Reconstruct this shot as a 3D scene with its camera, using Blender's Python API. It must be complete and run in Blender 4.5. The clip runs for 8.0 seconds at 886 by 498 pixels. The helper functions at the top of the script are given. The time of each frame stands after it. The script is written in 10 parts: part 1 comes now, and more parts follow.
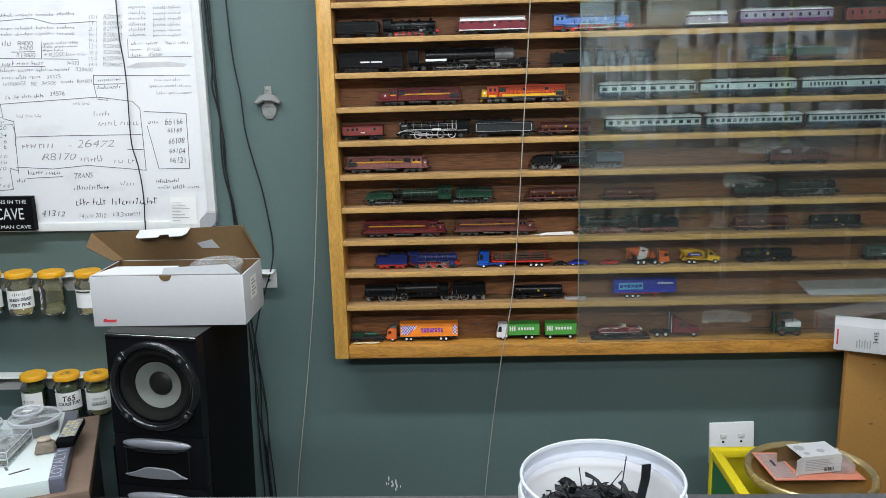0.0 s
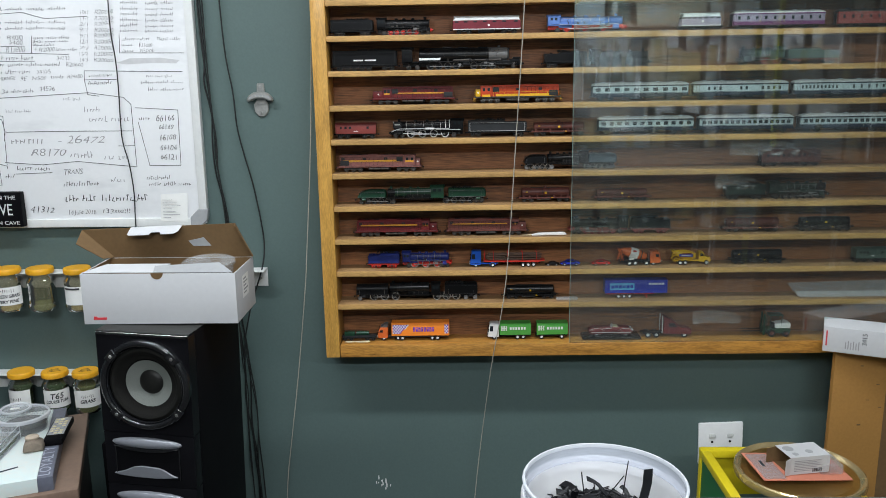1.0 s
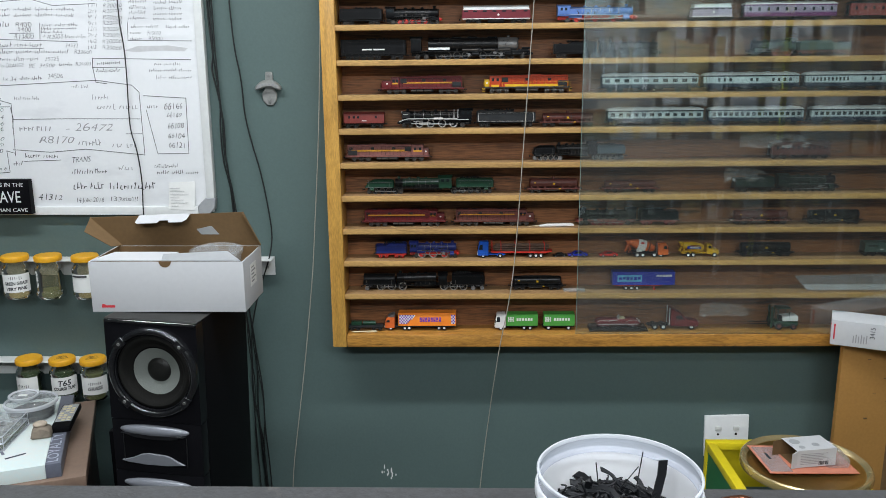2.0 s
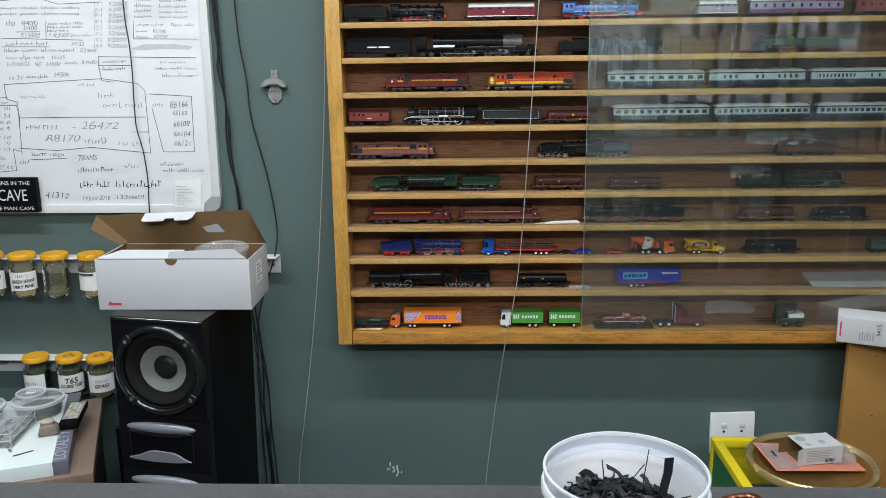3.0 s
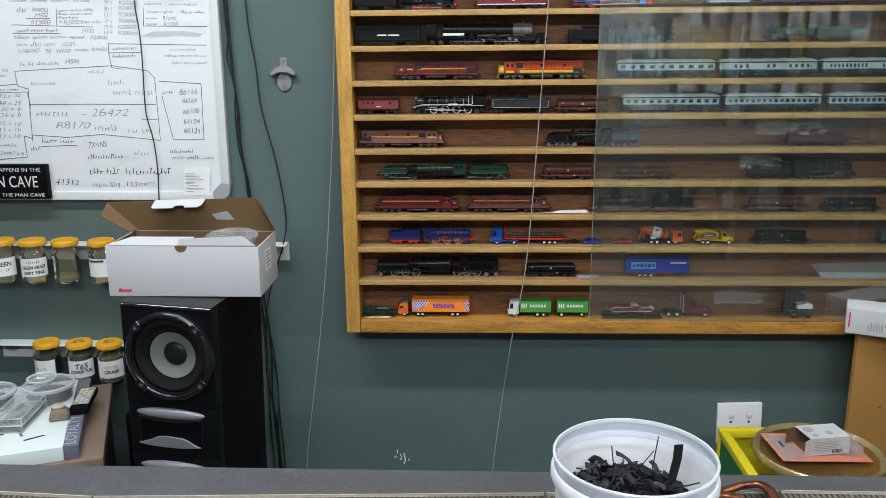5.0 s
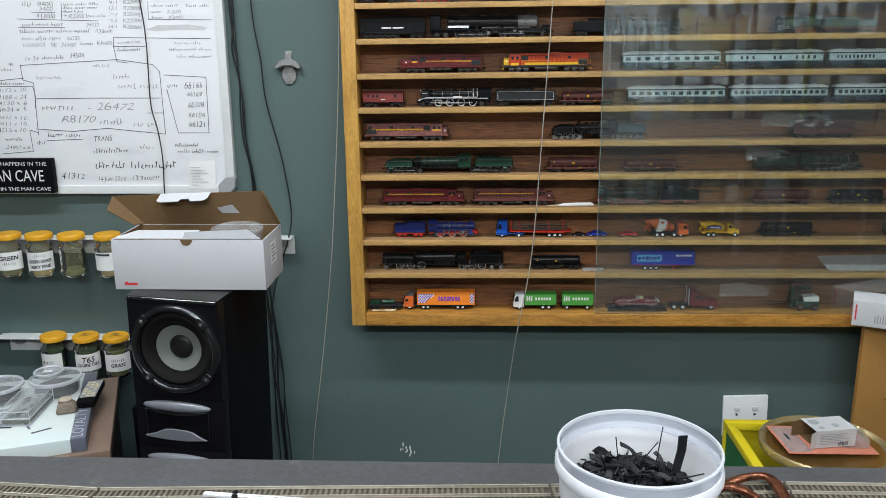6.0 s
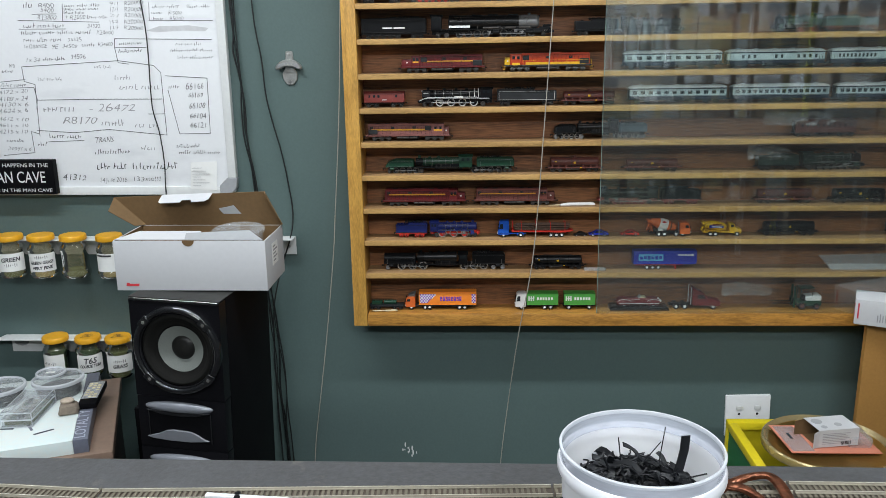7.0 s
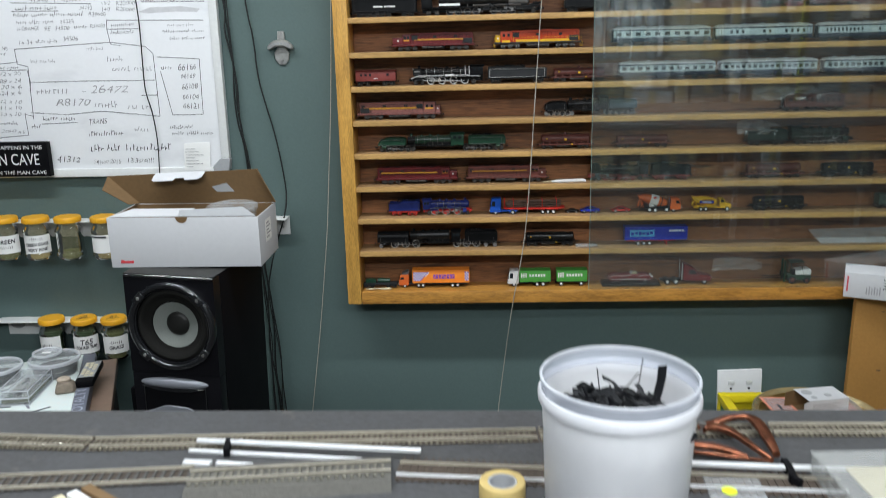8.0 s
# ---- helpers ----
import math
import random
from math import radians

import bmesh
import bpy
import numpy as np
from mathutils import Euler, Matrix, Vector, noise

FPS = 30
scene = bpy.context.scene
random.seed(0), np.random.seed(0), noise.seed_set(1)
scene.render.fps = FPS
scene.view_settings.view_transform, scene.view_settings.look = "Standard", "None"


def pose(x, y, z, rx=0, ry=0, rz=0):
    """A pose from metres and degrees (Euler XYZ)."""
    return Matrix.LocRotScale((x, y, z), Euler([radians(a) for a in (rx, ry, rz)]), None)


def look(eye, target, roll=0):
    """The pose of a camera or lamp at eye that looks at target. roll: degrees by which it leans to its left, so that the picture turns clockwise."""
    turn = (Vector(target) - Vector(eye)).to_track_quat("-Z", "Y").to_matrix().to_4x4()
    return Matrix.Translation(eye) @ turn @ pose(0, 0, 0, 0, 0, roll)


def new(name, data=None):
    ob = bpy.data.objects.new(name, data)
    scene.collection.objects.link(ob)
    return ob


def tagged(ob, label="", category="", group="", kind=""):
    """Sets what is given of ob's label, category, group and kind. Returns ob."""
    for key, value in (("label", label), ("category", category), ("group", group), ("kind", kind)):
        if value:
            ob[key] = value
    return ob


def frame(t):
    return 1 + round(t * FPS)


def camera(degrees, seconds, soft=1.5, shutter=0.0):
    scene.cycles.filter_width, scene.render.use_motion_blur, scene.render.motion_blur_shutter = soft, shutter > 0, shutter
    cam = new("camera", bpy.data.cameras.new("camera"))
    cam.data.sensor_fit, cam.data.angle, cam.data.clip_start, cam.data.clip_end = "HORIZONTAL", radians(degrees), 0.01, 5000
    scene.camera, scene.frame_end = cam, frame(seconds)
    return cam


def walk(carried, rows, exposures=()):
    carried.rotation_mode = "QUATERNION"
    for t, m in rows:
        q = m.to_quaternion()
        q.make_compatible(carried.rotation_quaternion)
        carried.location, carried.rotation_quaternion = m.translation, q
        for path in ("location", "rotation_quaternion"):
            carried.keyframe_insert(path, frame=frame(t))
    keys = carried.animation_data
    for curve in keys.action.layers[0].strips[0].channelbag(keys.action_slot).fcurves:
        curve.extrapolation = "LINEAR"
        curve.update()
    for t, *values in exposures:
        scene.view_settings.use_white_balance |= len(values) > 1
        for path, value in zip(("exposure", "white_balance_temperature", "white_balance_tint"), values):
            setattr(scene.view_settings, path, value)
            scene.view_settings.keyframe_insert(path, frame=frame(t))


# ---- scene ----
cam = camera(56.9, 8.0, soft=0.5, shutter=0.5)
PATH = [
    (0, (0.097, -2.177, 1.502), (0.031, -0.223, 1.083), -1.3),
    (0.5, (0.085, -2.177, 1.511), (0.036, -0.224, 1.083), -1.2),
    (1, (0.084, -2.175, 1.507), (0.049, -0.221, 1.081), -0.7),
    (1.5, (0.076, -2.173, 1.505), (0.039, -0.222, 1.067), -0.4),
    (3, (0.074, -2.174, 1.506), (0.017, -0.227, 1.052), -0.5),
    (3.5, (0.073, -2.174, 1.504), (0.015, -0.228, 1.043), -0.5),
    (4, (0.071, -2.173, 1.504), (0.008, -0.229, 1.037), -0.2),
    (4.5, (0.07, -2.177, 1.504), (0.002, -0.234, 1.033), -0.2),
    (6, (0.072, -2.177, 1.502), (-0.016, -0.241, 1.009), -0.5),
    (6.5, (0.071, -2.176, 1.5), (-0.019, -0.24, 1.006), -0.7),
    (7, (0.072, -2.176, 1.502), (-0.02, -0.24, 1.009), -0.7),
    (7.5, (0.073, -2.176, 1.5), (-0.013, -0.24, 1.008), -0.8),
    (7.7, (0.0742, -2.1786, 1.4961), (-0.0118, -0.2428, 1.0028), -0.84),
    (7.8, (0.076, -2.1825, 1.4903), (-0.01, -0.247, 0.995), -0.9),
    (7.9, (0.0804, -2.1921, 1.4758), (-0.0056, -0.2574, 0.9758), -1.05),
    (8, (0.085, -2.202, 1.461), (-0.001, -0.268, 0.956), -1.2),
]
walk(cam, [(t, look(eye, target, roll)) for t, eye, target, roll in PATH], [(0, 0.14), (0.6, 0.05), (1.1, 0.0), (8, 0.0)])

# ---- world and light ----
world = bpy.data.worlds.new("world")
scene.world = world
world.use_nodes = True
_sky = world.node_tree.nodes.new("ShaderNodeTexSky")
_sky.sky_type, _sky.sun_disc = "NISHITA", False
_sky.sun_elevation, _sky.sun_rotation = radians(50), radians(200)
world.node_tree.links.new(_sky.outputs[0], world.node_tree.nodes["Background"].inputs[0])
world.node_tree.nodes["Background"].inputs[1].default_value = 0.12


def area_lamp(x, y, z, sx, sy, watts, color):
    d = bpy.data.lights.new("tube_light", "AREA")
    d.shape, d.size, d.size_y, d.energy, d.color = "RECTANGLE", sx, sy, watts, color
    ob = new("tube_light", d)
    ob.matrix_world = pose(x, y, z)
    return ob


TUBE_Z = 2.56
TUBES = ((-0.95, -0.93), (0.45, -0.931), (-0.6, -3.2), (1.1, -3.2), (0.1, -2.3))
for tx, ty in TUBES:
    area_lamp(tx, ty, TUBE_Z - 0.075, 1.2, 0.09, {-0.93: 22.5, -0.931: 17, -2.3: 16, -3.2: 46}[ty], (0.925, 0.985, 1.035))

# ---- materials ----
MATS = {}


def mat(name, rgb, rough=0.5, metal=0.0, var=0.08, scale=6.0, fine=90.0, bump=0.0, stretch=(1, 1, 1), coat=0.0, reach=(0.65, 1.35), dark=None, amount=0.5, rand=0.0, spec=0.4, fleck=None):
    """A principled surface whose colour, gloss and relief vary at two scales. dark: a second colour that stains it. fleck: colour, scale, threshold and stretch of small marks."""
    m = MATS[name] = bpy.data.materials.new(name)
    m.use_nodes = True
    nt = m.node_tree
    n, l = nt.nodes, nt.links
    b = n["Principled BSDF"]
    b.inputs["Metallic"].default_value = metal
    b.inputs["Coat Weight"].default_value = coat
    b.inputs["Specular IOR Level"].default_value = spec
    b.inputs["Coat Roughness"].default_value = 0.15
    co = n.new("ShaderNodeTexCoord")
    mp = n.new("ShaderNodeMapping")
    mp.inputs["Scale"].default_value = stretch
    info = n.new("ShaderNodeObjectInfo")
    l.new(co.outputs["Object"], mp.inputs["Vector"])
    off = n.new("ShaderNodeMath")
    off.operation = "MULTIPLY"
    off.inputs[1].default_value = 7.0
    l.new(info.outputs["Random"], off.inputs[0])
    l.new(off.outputs[0], mp.inputs["Location"])
    a, f = n.new("ShaderNodeTexNoise"), n.new("ShaderNodeTexNoise")
    for t, sc, det in ((a, scale, 4), (f, fine, 3)):
        t.inputs["Scale"].default_value, t.inputs["Detail"].default_value = sc, det
        l.new(mp.outputs[0], t.inputs["Vector"])
    mix = n.new("ShaderNodeMath")
    mix.operation = "ADD"
    l.new(a.outputs["Fac"], mix.inputs[0])
    l.new(f.outputs["Fac"], mix.inputs[1])
    rmp = n.new("ShaderNodeMapRange")
    rmp.inputs["From Min"].default_value, rmp.inputs["From Max"].default_value = reach
    l.new(mix.outputs[0], rmp.inputs["Value"])
    cm = n.new("ShaderNodeMix")
    cm.data_type = "RGBA"
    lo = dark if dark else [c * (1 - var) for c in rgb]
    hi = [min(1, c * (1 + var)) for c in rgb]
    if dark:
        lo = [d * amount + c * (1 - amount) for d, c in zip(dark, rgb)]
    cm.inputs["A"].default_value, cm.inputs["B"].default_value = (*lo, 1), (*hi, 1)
    l.new(rmp.outputs[0], cm.inputs["Factor"])
    out = cm.outputs["Result"]
    if rand:
        hs = n.new("ShaderNodeHueSaturation")
        rr = n.new("ShaderNodeMapRange")
        rr.inputs["To Min"].default_value, rr.inputs["To Max"].default_value = 1 - rand, 1 + rand
        l.new(info.outputs["Random"], rr.inputs["Value"])
        l.new(rr.outputs[0], hs.inputs["Value"])
        l.new(out, hs.inputs["Color"])
        out = hs.outputs[0]
    if fleck:
        fm = n.new("ShaderNodeMapping")
        fm.inputs["Scale"].default_value = fleck[3]
        l.new(co.outputs["Object"], fm.inputs["Vector"])
        l.new(off.outputs[0], fm.inputs["Location"])
        ft, fr, fx = n.new("ShaderNodeTexNoise"), n.new("ShaderNodeMapRange"), n.new("ShaderNodeMix")
        ft.inputs["Scale"].default_value, ft.inputs["Detail"].default_value, ft.inputs["Roughness"].default_value = fleck[1], 5, 0.65
        l.new(fm.outputs[0], ft.inputs["Vector"])
        fr.inputs["From Min"].default_value, fr.inputs["From Max"].default_value = fleck[2], fleck[2] + 0.10
        fr.inputs["To Max"].default_value = 0.75
        l.new(ft.outputs["Fac"], fr.inputs["Value"])
        fx.data_type = "RGBA"
        fx.inputs["B"].default_value = (*fleck[0], 1)
        l.new(fr.outputs[0], fx.inputs["Factor"])
        l.new(out, fx.inputs["A"])
        out = fx.outputs["Result"]
    l.new(out, b.inputs["Base Color"])
    rg = n.new("ShaderNodeMapRange")
    rg.inputs["To Min"].default_value, rg.inputs["To Max"].default_value = max(0.02, rough - 0.08), min(1, rough + 0.08)
    l.new(a.outputs["Fac"], rg.inputs["Value"])
    l.new(rg.outputs[0], b.inputs["Roughness"])
    if bump:
        bp = n.new("ShaderNodeBump")
        bp.inputs["Strength"].default_value, bp.inputs["Distance"].default_value = bump, 0.002
        l.new(f.outputs["Fac"], bp.inputs["Height"])
        l.new(bp.outputs[0], b.inputs["Normal"])
    return m


def glassy(name, rgb, rough, clear, ior=1.45):
    """Thin clear plastic or glass: a see-through film with a real gloss."""
    m = MATS[name] = bpy.data.materials.new(name)
    m.use_nodes = True
    nt = m.node_tree
    n, l = nt.nodes, nt.links
    tr, b, mx = n.new("ShaderNodeBsdfTransparent"), n["Principled BSDF"], n.new("ShaderNodeMixShader")
    tr.inputs[0].default_value = (*[0.5 + 0.5 * c for c in rgb], 1)
    b.inputs["Base Color"].default_value = (*rgb, 1)
    b.inputs["Roughness"].default_value = rough
    ns = n.new("ShaderNodeTexNoise")
    ns.inputs["Scale"].default_value, ns.inputs["Detail"].default_value = 9.0, 5
    rg = n.new("ShaderNodeMapRange")
    rg.inputs["To Min"].default_value, rg.inputs["To Max"].default_value = 1 - clear - 0.05, 1 - clear + 0.05
    l.new(ns.outputs["Fac"], rg.inputs["Value"])
    l.new(rg.outputs[0], mx.inputs[0])
    l.new(tr.outputs[0], mx.inputs[1])
    l.new(b.outputs[0], mx.inputs[2])
    l.new(mx.outputs[0], n["Material Output"].inputs[0])
    return m


def window_glass(name, tint=(0.86, 0.90, 0.88), boost=2.3, dust_haze=(0.004, 0.026), rough=0.01, film=(0.75, 0.78, 0.78)):
    """A pane: sees through, mirrors by Fresnel, with a faint film of dust or painted haze."""
    m = MATS[name] = bpy.data.materials.new(name)
    m.use_nodes = True
    nt = m.node_tree
    n, l = nt.nodes, nt.links
    n.remove(n["Principled BSDF"])
    tr, gl, df = n.new("ShaderNodeBsdfTransparent"), n.new("ShaderNodeBsdfGlossy"), n.new("ShaderNodeBsdfDiffuse")
    tr.inputs[0].default_value = (*tint, 1)
    gl.inputs["Roughness"].default_value = rough
    df.inputs[0].default_value = (*film, 1)
    fr = n.new("ShaderNodeFresnel")
    fr.inputs[0].default_value = 1.52
    tw = n.new("ShaderNodeMath")
    tw.operation = "MULTIPLY"
    tw.inputs[1].default_value = boost
    l.new(fr.outputs[0], tw.inputs[0])
    ns = n.new("ShaderNodeTexNoise")
    ns.inputs["Scale"].default_value, ns.inputs["Detail"].default_value = 5.0, 6
    rg = n.new("ShaderNodeMapRange")
    rg.inputs["From Min"].default_value, rg.inputs["From Max"].default_value = 0.3, 0.75
    rg.inputs["To Min"].default_value, rg.inputs["To Max"].default_value = dust_haze
    l.new(ns.outputs["Fac"], rg.inputs["Value"])
    m1, m2 = n.new("ShaderNodeMixShader"), n.new("ShaderNodeMixShader")
    l.new(rg.outputs[0], m1.inputs[0])
    l.new(tr.outputs[0], m1.inputs[1])
    l.new(df.outputs[0], m1.inputs[2])
    l.new(tw.outputs[0], m2.inputs[0])
    l.new(m1.outputs[0], m2.inputs[1])
    l.new(gl.outputs[0], m2.inputs[2])
    l.new(m2.outputs[0], n["Material Output"].inputs[0])
    return m


def glow(name, rgb, strength):
    m = MATS[name] = bpy.data.materials.new(name)
    m.use_nodes = True
    b = m.node_tree.nodes["Principled BSDF"]
    b.inputs["Emission Color"].default_value = (*rgb, 1)
    b.inputs["Emission Strength"].default_value = strength
    return m


WALL = mat("green_wall_paint", (0.089, 0.133, 0.127), 0.55, var=0.06, scale=2.2, fine=160, bump=0.12)
WALL_OTHER = mat("far_wall_paint", (0.10, 0.115, 0.11), 0.7, var=0.06, scale=2, bump=0.1)
CEIL = mat("ceiling_paint", (0.62, 0.62, 0.60), 0.8, var=0.03, scale=2)
FLOOR = mat("concrete_floor", (0.085, 0.081, 0.077), 0.6, var=0.2, scale=3, bump=0.2)
FRAME_X = mat("honey_varnish_rail", (0.43, 0.206, 0.041), 0.38, var=0.25, scale=9, fine=60, bump=0.2, stretch=(1.3, 9, 9), reach=(0.72, 1.16), coat=0.25, dark=(0.16, 0.07, 0.02), amount=0.55, fleck=((0.08, 0.035, 0.012), 36, 0.63, (0.3, 3, 3)))
FRAME_Z = mat("honey_varnish_stile", (0.50, 0.275, 0.060), 0.38, var=0.25, scale=9, fine=60, bump=0.2, stretch=(9, 9, 1.3), reach=(0.70, 1.20), coat=0.25, dark=(0.22, 0.10, 0.025), amount=0.45, fleck=((0.16, 0.075, 0.020), 26, 0.66, (3, 3, 0.3)))
SHELF = mat("pale_varnished_shelf", (0.46, 0.274, 0.094), 0.5, var=0.2, scale=7, fine=70, bump=0.15, stretch=(1.2, 9, 9), reach=(0.74, 1.20), dark=(0.22, 0.12, 0.045), amount=0.5, rand=0.1, fleck=((0.16, 0.085, 0.030), 36, 0.61, (0.35, 4, 4)))
SHELF_TOP = mat("brown_shelf_board", (0.34, 0.205, 0.095), 0.5, var=0.2, scale=7, fine=70, bump=0.15, stretch=(1.2, 9, 9), reach=(0.74, 1.20), dark=(0.16, 0.085, 0.035), amount=0.6, rand=0.1)
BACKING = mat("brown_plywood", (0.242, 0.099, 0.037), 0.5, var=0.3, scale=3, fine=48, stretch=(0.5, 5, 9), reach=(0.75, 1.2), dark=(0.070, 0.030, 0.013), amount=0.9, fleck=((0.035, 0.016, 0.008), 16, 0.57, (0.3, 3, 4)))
BOARD_GREY = mat("grey_felt_board", (0.050, 0.051, 0.054), 0.75, var=0.25, scale=8, fine=180, bump=0.35, dark=(0.032, 0.031, 0.030), amount=0.7, fleck=((0.085, 0.080, 0.074), 38, 0.62, (1, 1, 1)))
BOARD_EDGE = mat("raw_board_edge", (0.14, 0.11, 0.08), 0.8, var=0.2)
WHITEBOARD = mat("gloss_whiteboard", (0.80, 0.81, 0.825), 0.16, var=0.02, scale=3, fleck=((0.69, 0.70, 0.72), 4.0, 0.54, (0.6, 1, 1.6)))
ALU = mat("brushed_aluminium", (0.72, 0.73, 0.74), 0.4, metal=0.35, var=0.08, fine=200)
GREY_PLASTIC = mat("grey_plastic", (0.33, 0.34, 0.35), 0.5, var=0.06)
WHITE_PLASTIC = mat("white_plastic", (0.80, 0.81, 0.82), 0.35, var=0.03)
WHITE_METAL = mat("white_enamel", (0.68, 0.69, 0.68), 0.4, var=0.05)
WHITE_CARD = mat("white_card", (0.53, 0.535, 0.55), 0.6, var=0.03, scale=4)
PAPER = mat("paper", (0.76, 0.76, 0.74), 0.8, var=0.03)
KRAFT = mat("brown_card", (0.152, 0.090, 0.038), 0.8, var=0.1, scale=5, fine=120)
CARTON = mat("tan_carton", (0.34, 0.172, 0.042), 0.7, var=0.1, scale=4, fine=130, bump=0.08)
BLACK_SATIN = mat("black_vinyl", (0.0045, 0.0045, 0.0055), 0.5, var=0.2, fine=260, bump=0.1, spec=0.06)
BLACK_BAFFLE = mat("black_lacquered_front", (0.006, 0.006, 0.0075), 0.30, var=0.2, fine=260, bump=0.06, spec=0.12)
BLACK_GLOSS = mat("black_gloss", (0.009, 0.0095, 0.011), 0.2, var=0.1, spec=0.8, coat=0.15)
# dust on the black top, paler also to carry the light falling there
LIT_DUSTY_BLACK = mat("lit_dusty_black_vinyl", (0.034, 0.034, 0.032), 0.55, var=0.25, scale=14, fine=260, bump=0.1, spec=0.3)
BLACK_MATT = mat("black_matt", (0.012, 0.012, 0.012), 0.8, var=0.3)
RUBBER = mat("foam_surround", (0.008, 0.008, 0.0075), 0.9, var=0.35, scale=25, fine=250, bump=0.3, dark=(0.014, 0.0135, 0.012), amount=0.6, spec=0.1, fleck=((0.05, 0.05, 0.045), 320, 0.66, (1, 1, 1)))
CONE = mat("grey_cone", (0.17, 0.185, 0.17), 0.7, var=0.08, fine=300, bump=0.25)
DUST_CAP = mat("dust_cap_paper", (0.013, 0.013, 0.012), 0.42, var=0.3, fine=260, bump=0.15, spec=0.25)
SILVER = mat("silver_paint", (0.20, 0.21, 0.235), 0.32, metal=0.25, var=0.05)
STEEL = mat("worn_steel", (0.45, 0.45, 0.44), 0.33, metal=0.95, var=0.15)
ORANGE_LID = mat("orange_lid", (0.74, 0.37, 0.02), 0.4, var=0.08)
INK = mat("black_ink", (0.035, 0.035, 0.04), 0.6, var=0.1)
INK_FADED = mat("faded_ink", (0.30, 0.30, 0.31), 0.6, var=0.1)
CABLE = mat("black_cable", (0.012, 0.014, 0.014), 0.5, var=0.1)
CORD = mat("grey_cord", (0.36, 0.335, 0.285), 0.7, var=0.15)
YELLOW = mat("yellow_plastic", (0.70, 0.56, 0.015), 0.4, var=0.06)
GREEN = mat("green_plastic", (0.02, 0.16, 0.05), 0.4, var=0.06)
GOLD = mat("gold_tin", (0.40, 0.26, 0.075), 0.3, metal=0.85, var=0.12, scale=7)
RED_PRINT = mat("red_print", (0.55, 0.04, 0.05), 0.5)
SALMON = mat("salmon_card", (0.62, 0.22, 0.14), 0.5, var=0.06)
BLUE_PRINT = mat("pale_blue_print", (0.56, 0.66, 0.66), 0.4, var=0.15, scale=8, dark=(0.72, 0.74, 0.70), amount=0.9)
GREY_PRINT = mat("grey_print", (0.13, 0.14, 0.18), 0.4, var=0.15)
DESK_TOP = mat("brown_laminate", (0.20, 0.135, 0.10), 0.45, var=0.12, scale=6)
DESK_SIDE = mat("dark_laminate", (0.03, 0.022, 0.018), 0.5, var=0.15)
COPPER = mat("copper_plating", (0.22, 0.080, 0.042), 0.32, metal=0.85, var=0.4, scale=60, fine=160, bump=0.5, dark=(0.05, 0.018, 0.010), amount=0.85)
RAIL = mat("nickel_rail", (0.44, 0.41, 0.34), 0.4, metal=0.5, var=0.15)
SLEEPER = mat("tan_sleeper", (0.105, 0.092, 0.066), 0.8, var=0.2, rand=0.12)
SLEEPER_DARK = mat("brown_sleeper", (0.05, 0.036, 0.026), 0.75, var=0.2, rand=0.12)
CLEAR = glassy("clear_plastic", (0.80, 0.82, 0.83), 0.1, 0.80)
COLLAR = glassy("clear_collar_plastic", (0.74, 0.77, 0.84), 0.25, 0.64)
RIM = glassy("milky_rim_plastic", (0.76, 0.78, 0.82), 0.35, 0.50)
MILKY = glassy("milky_plastic", (0.76, 0.78, 0.82), 0.3, 0.42)
JAR_GLASS = window_glass("jar_glass", (0.94, 0.93, 0.86), 1.2, (0.10, 0.24), film=(0.36, 0.34, 0.21))
JAR_GLASS_CLEAN = window_glass("clean_jar_glass", (0.93, 0.94, 0.88), 1.2, (0.015, 0.06), film=(0.36, 0.34, 0.21))
# film holds dust plus a painted veil for the hazy reflections in the pane
PANE = window_glass("cabinet_pane", (0.875, 0.935, 0.92), 2.2, (0.004, 0.026), 0.022)
TUBE = glow("tube_glow", (1.0, 0.97, 0.92), 6.0)
# patterned glow, added to brighten and blue what the cabinet pane mirrors
REFLECTION_GLOW = glow("reflection_glow", (0.80, 0.90, 1.0), 0.85)
_n, _l = REFLECTION_GLOW.node_tree.nodes, REFLECTION_GLOW.node_tree.links
_v, _c = _n.new("ShaderNodeTexVoronoi"), _n.new("ShaderNodeValToRGB")
_g = _n.new("ShaderNodeTexCoord")
_m = _n.new("ShaderNodeMapping")
_m.inputs["Scale"].default_value = (1.3, 1.0, 0.8)
_v.distance, _v.inputs["Scale"].default_value = "CHEBYCHEV", 8.5
for _k, _q in ((0.0, (0.10, 0.13, 0.16)), (0.42, (0.26, 0.33, 0.40)), (0.55, (0.62, 0.58, 0.44)), (0.75, (0.75, 0.86, 1.0))):
    _e = _c.color_ramp.elements.new(_k) if _k not in (0.0,) else _c.color_ramp.elements[0]
    _e.color = (*_q, 1)
_l.new(_g.outputs["Object"], _m.inputs["Vector"])
_l.new(_m.outputs[0], _v.inputs["Vector"])
_l.new(_v.outputs["Color"], _c.inputs[0])
_l.new(_c.outputs[0], _n["Principled BSDF"].inputs["Emission Color"])


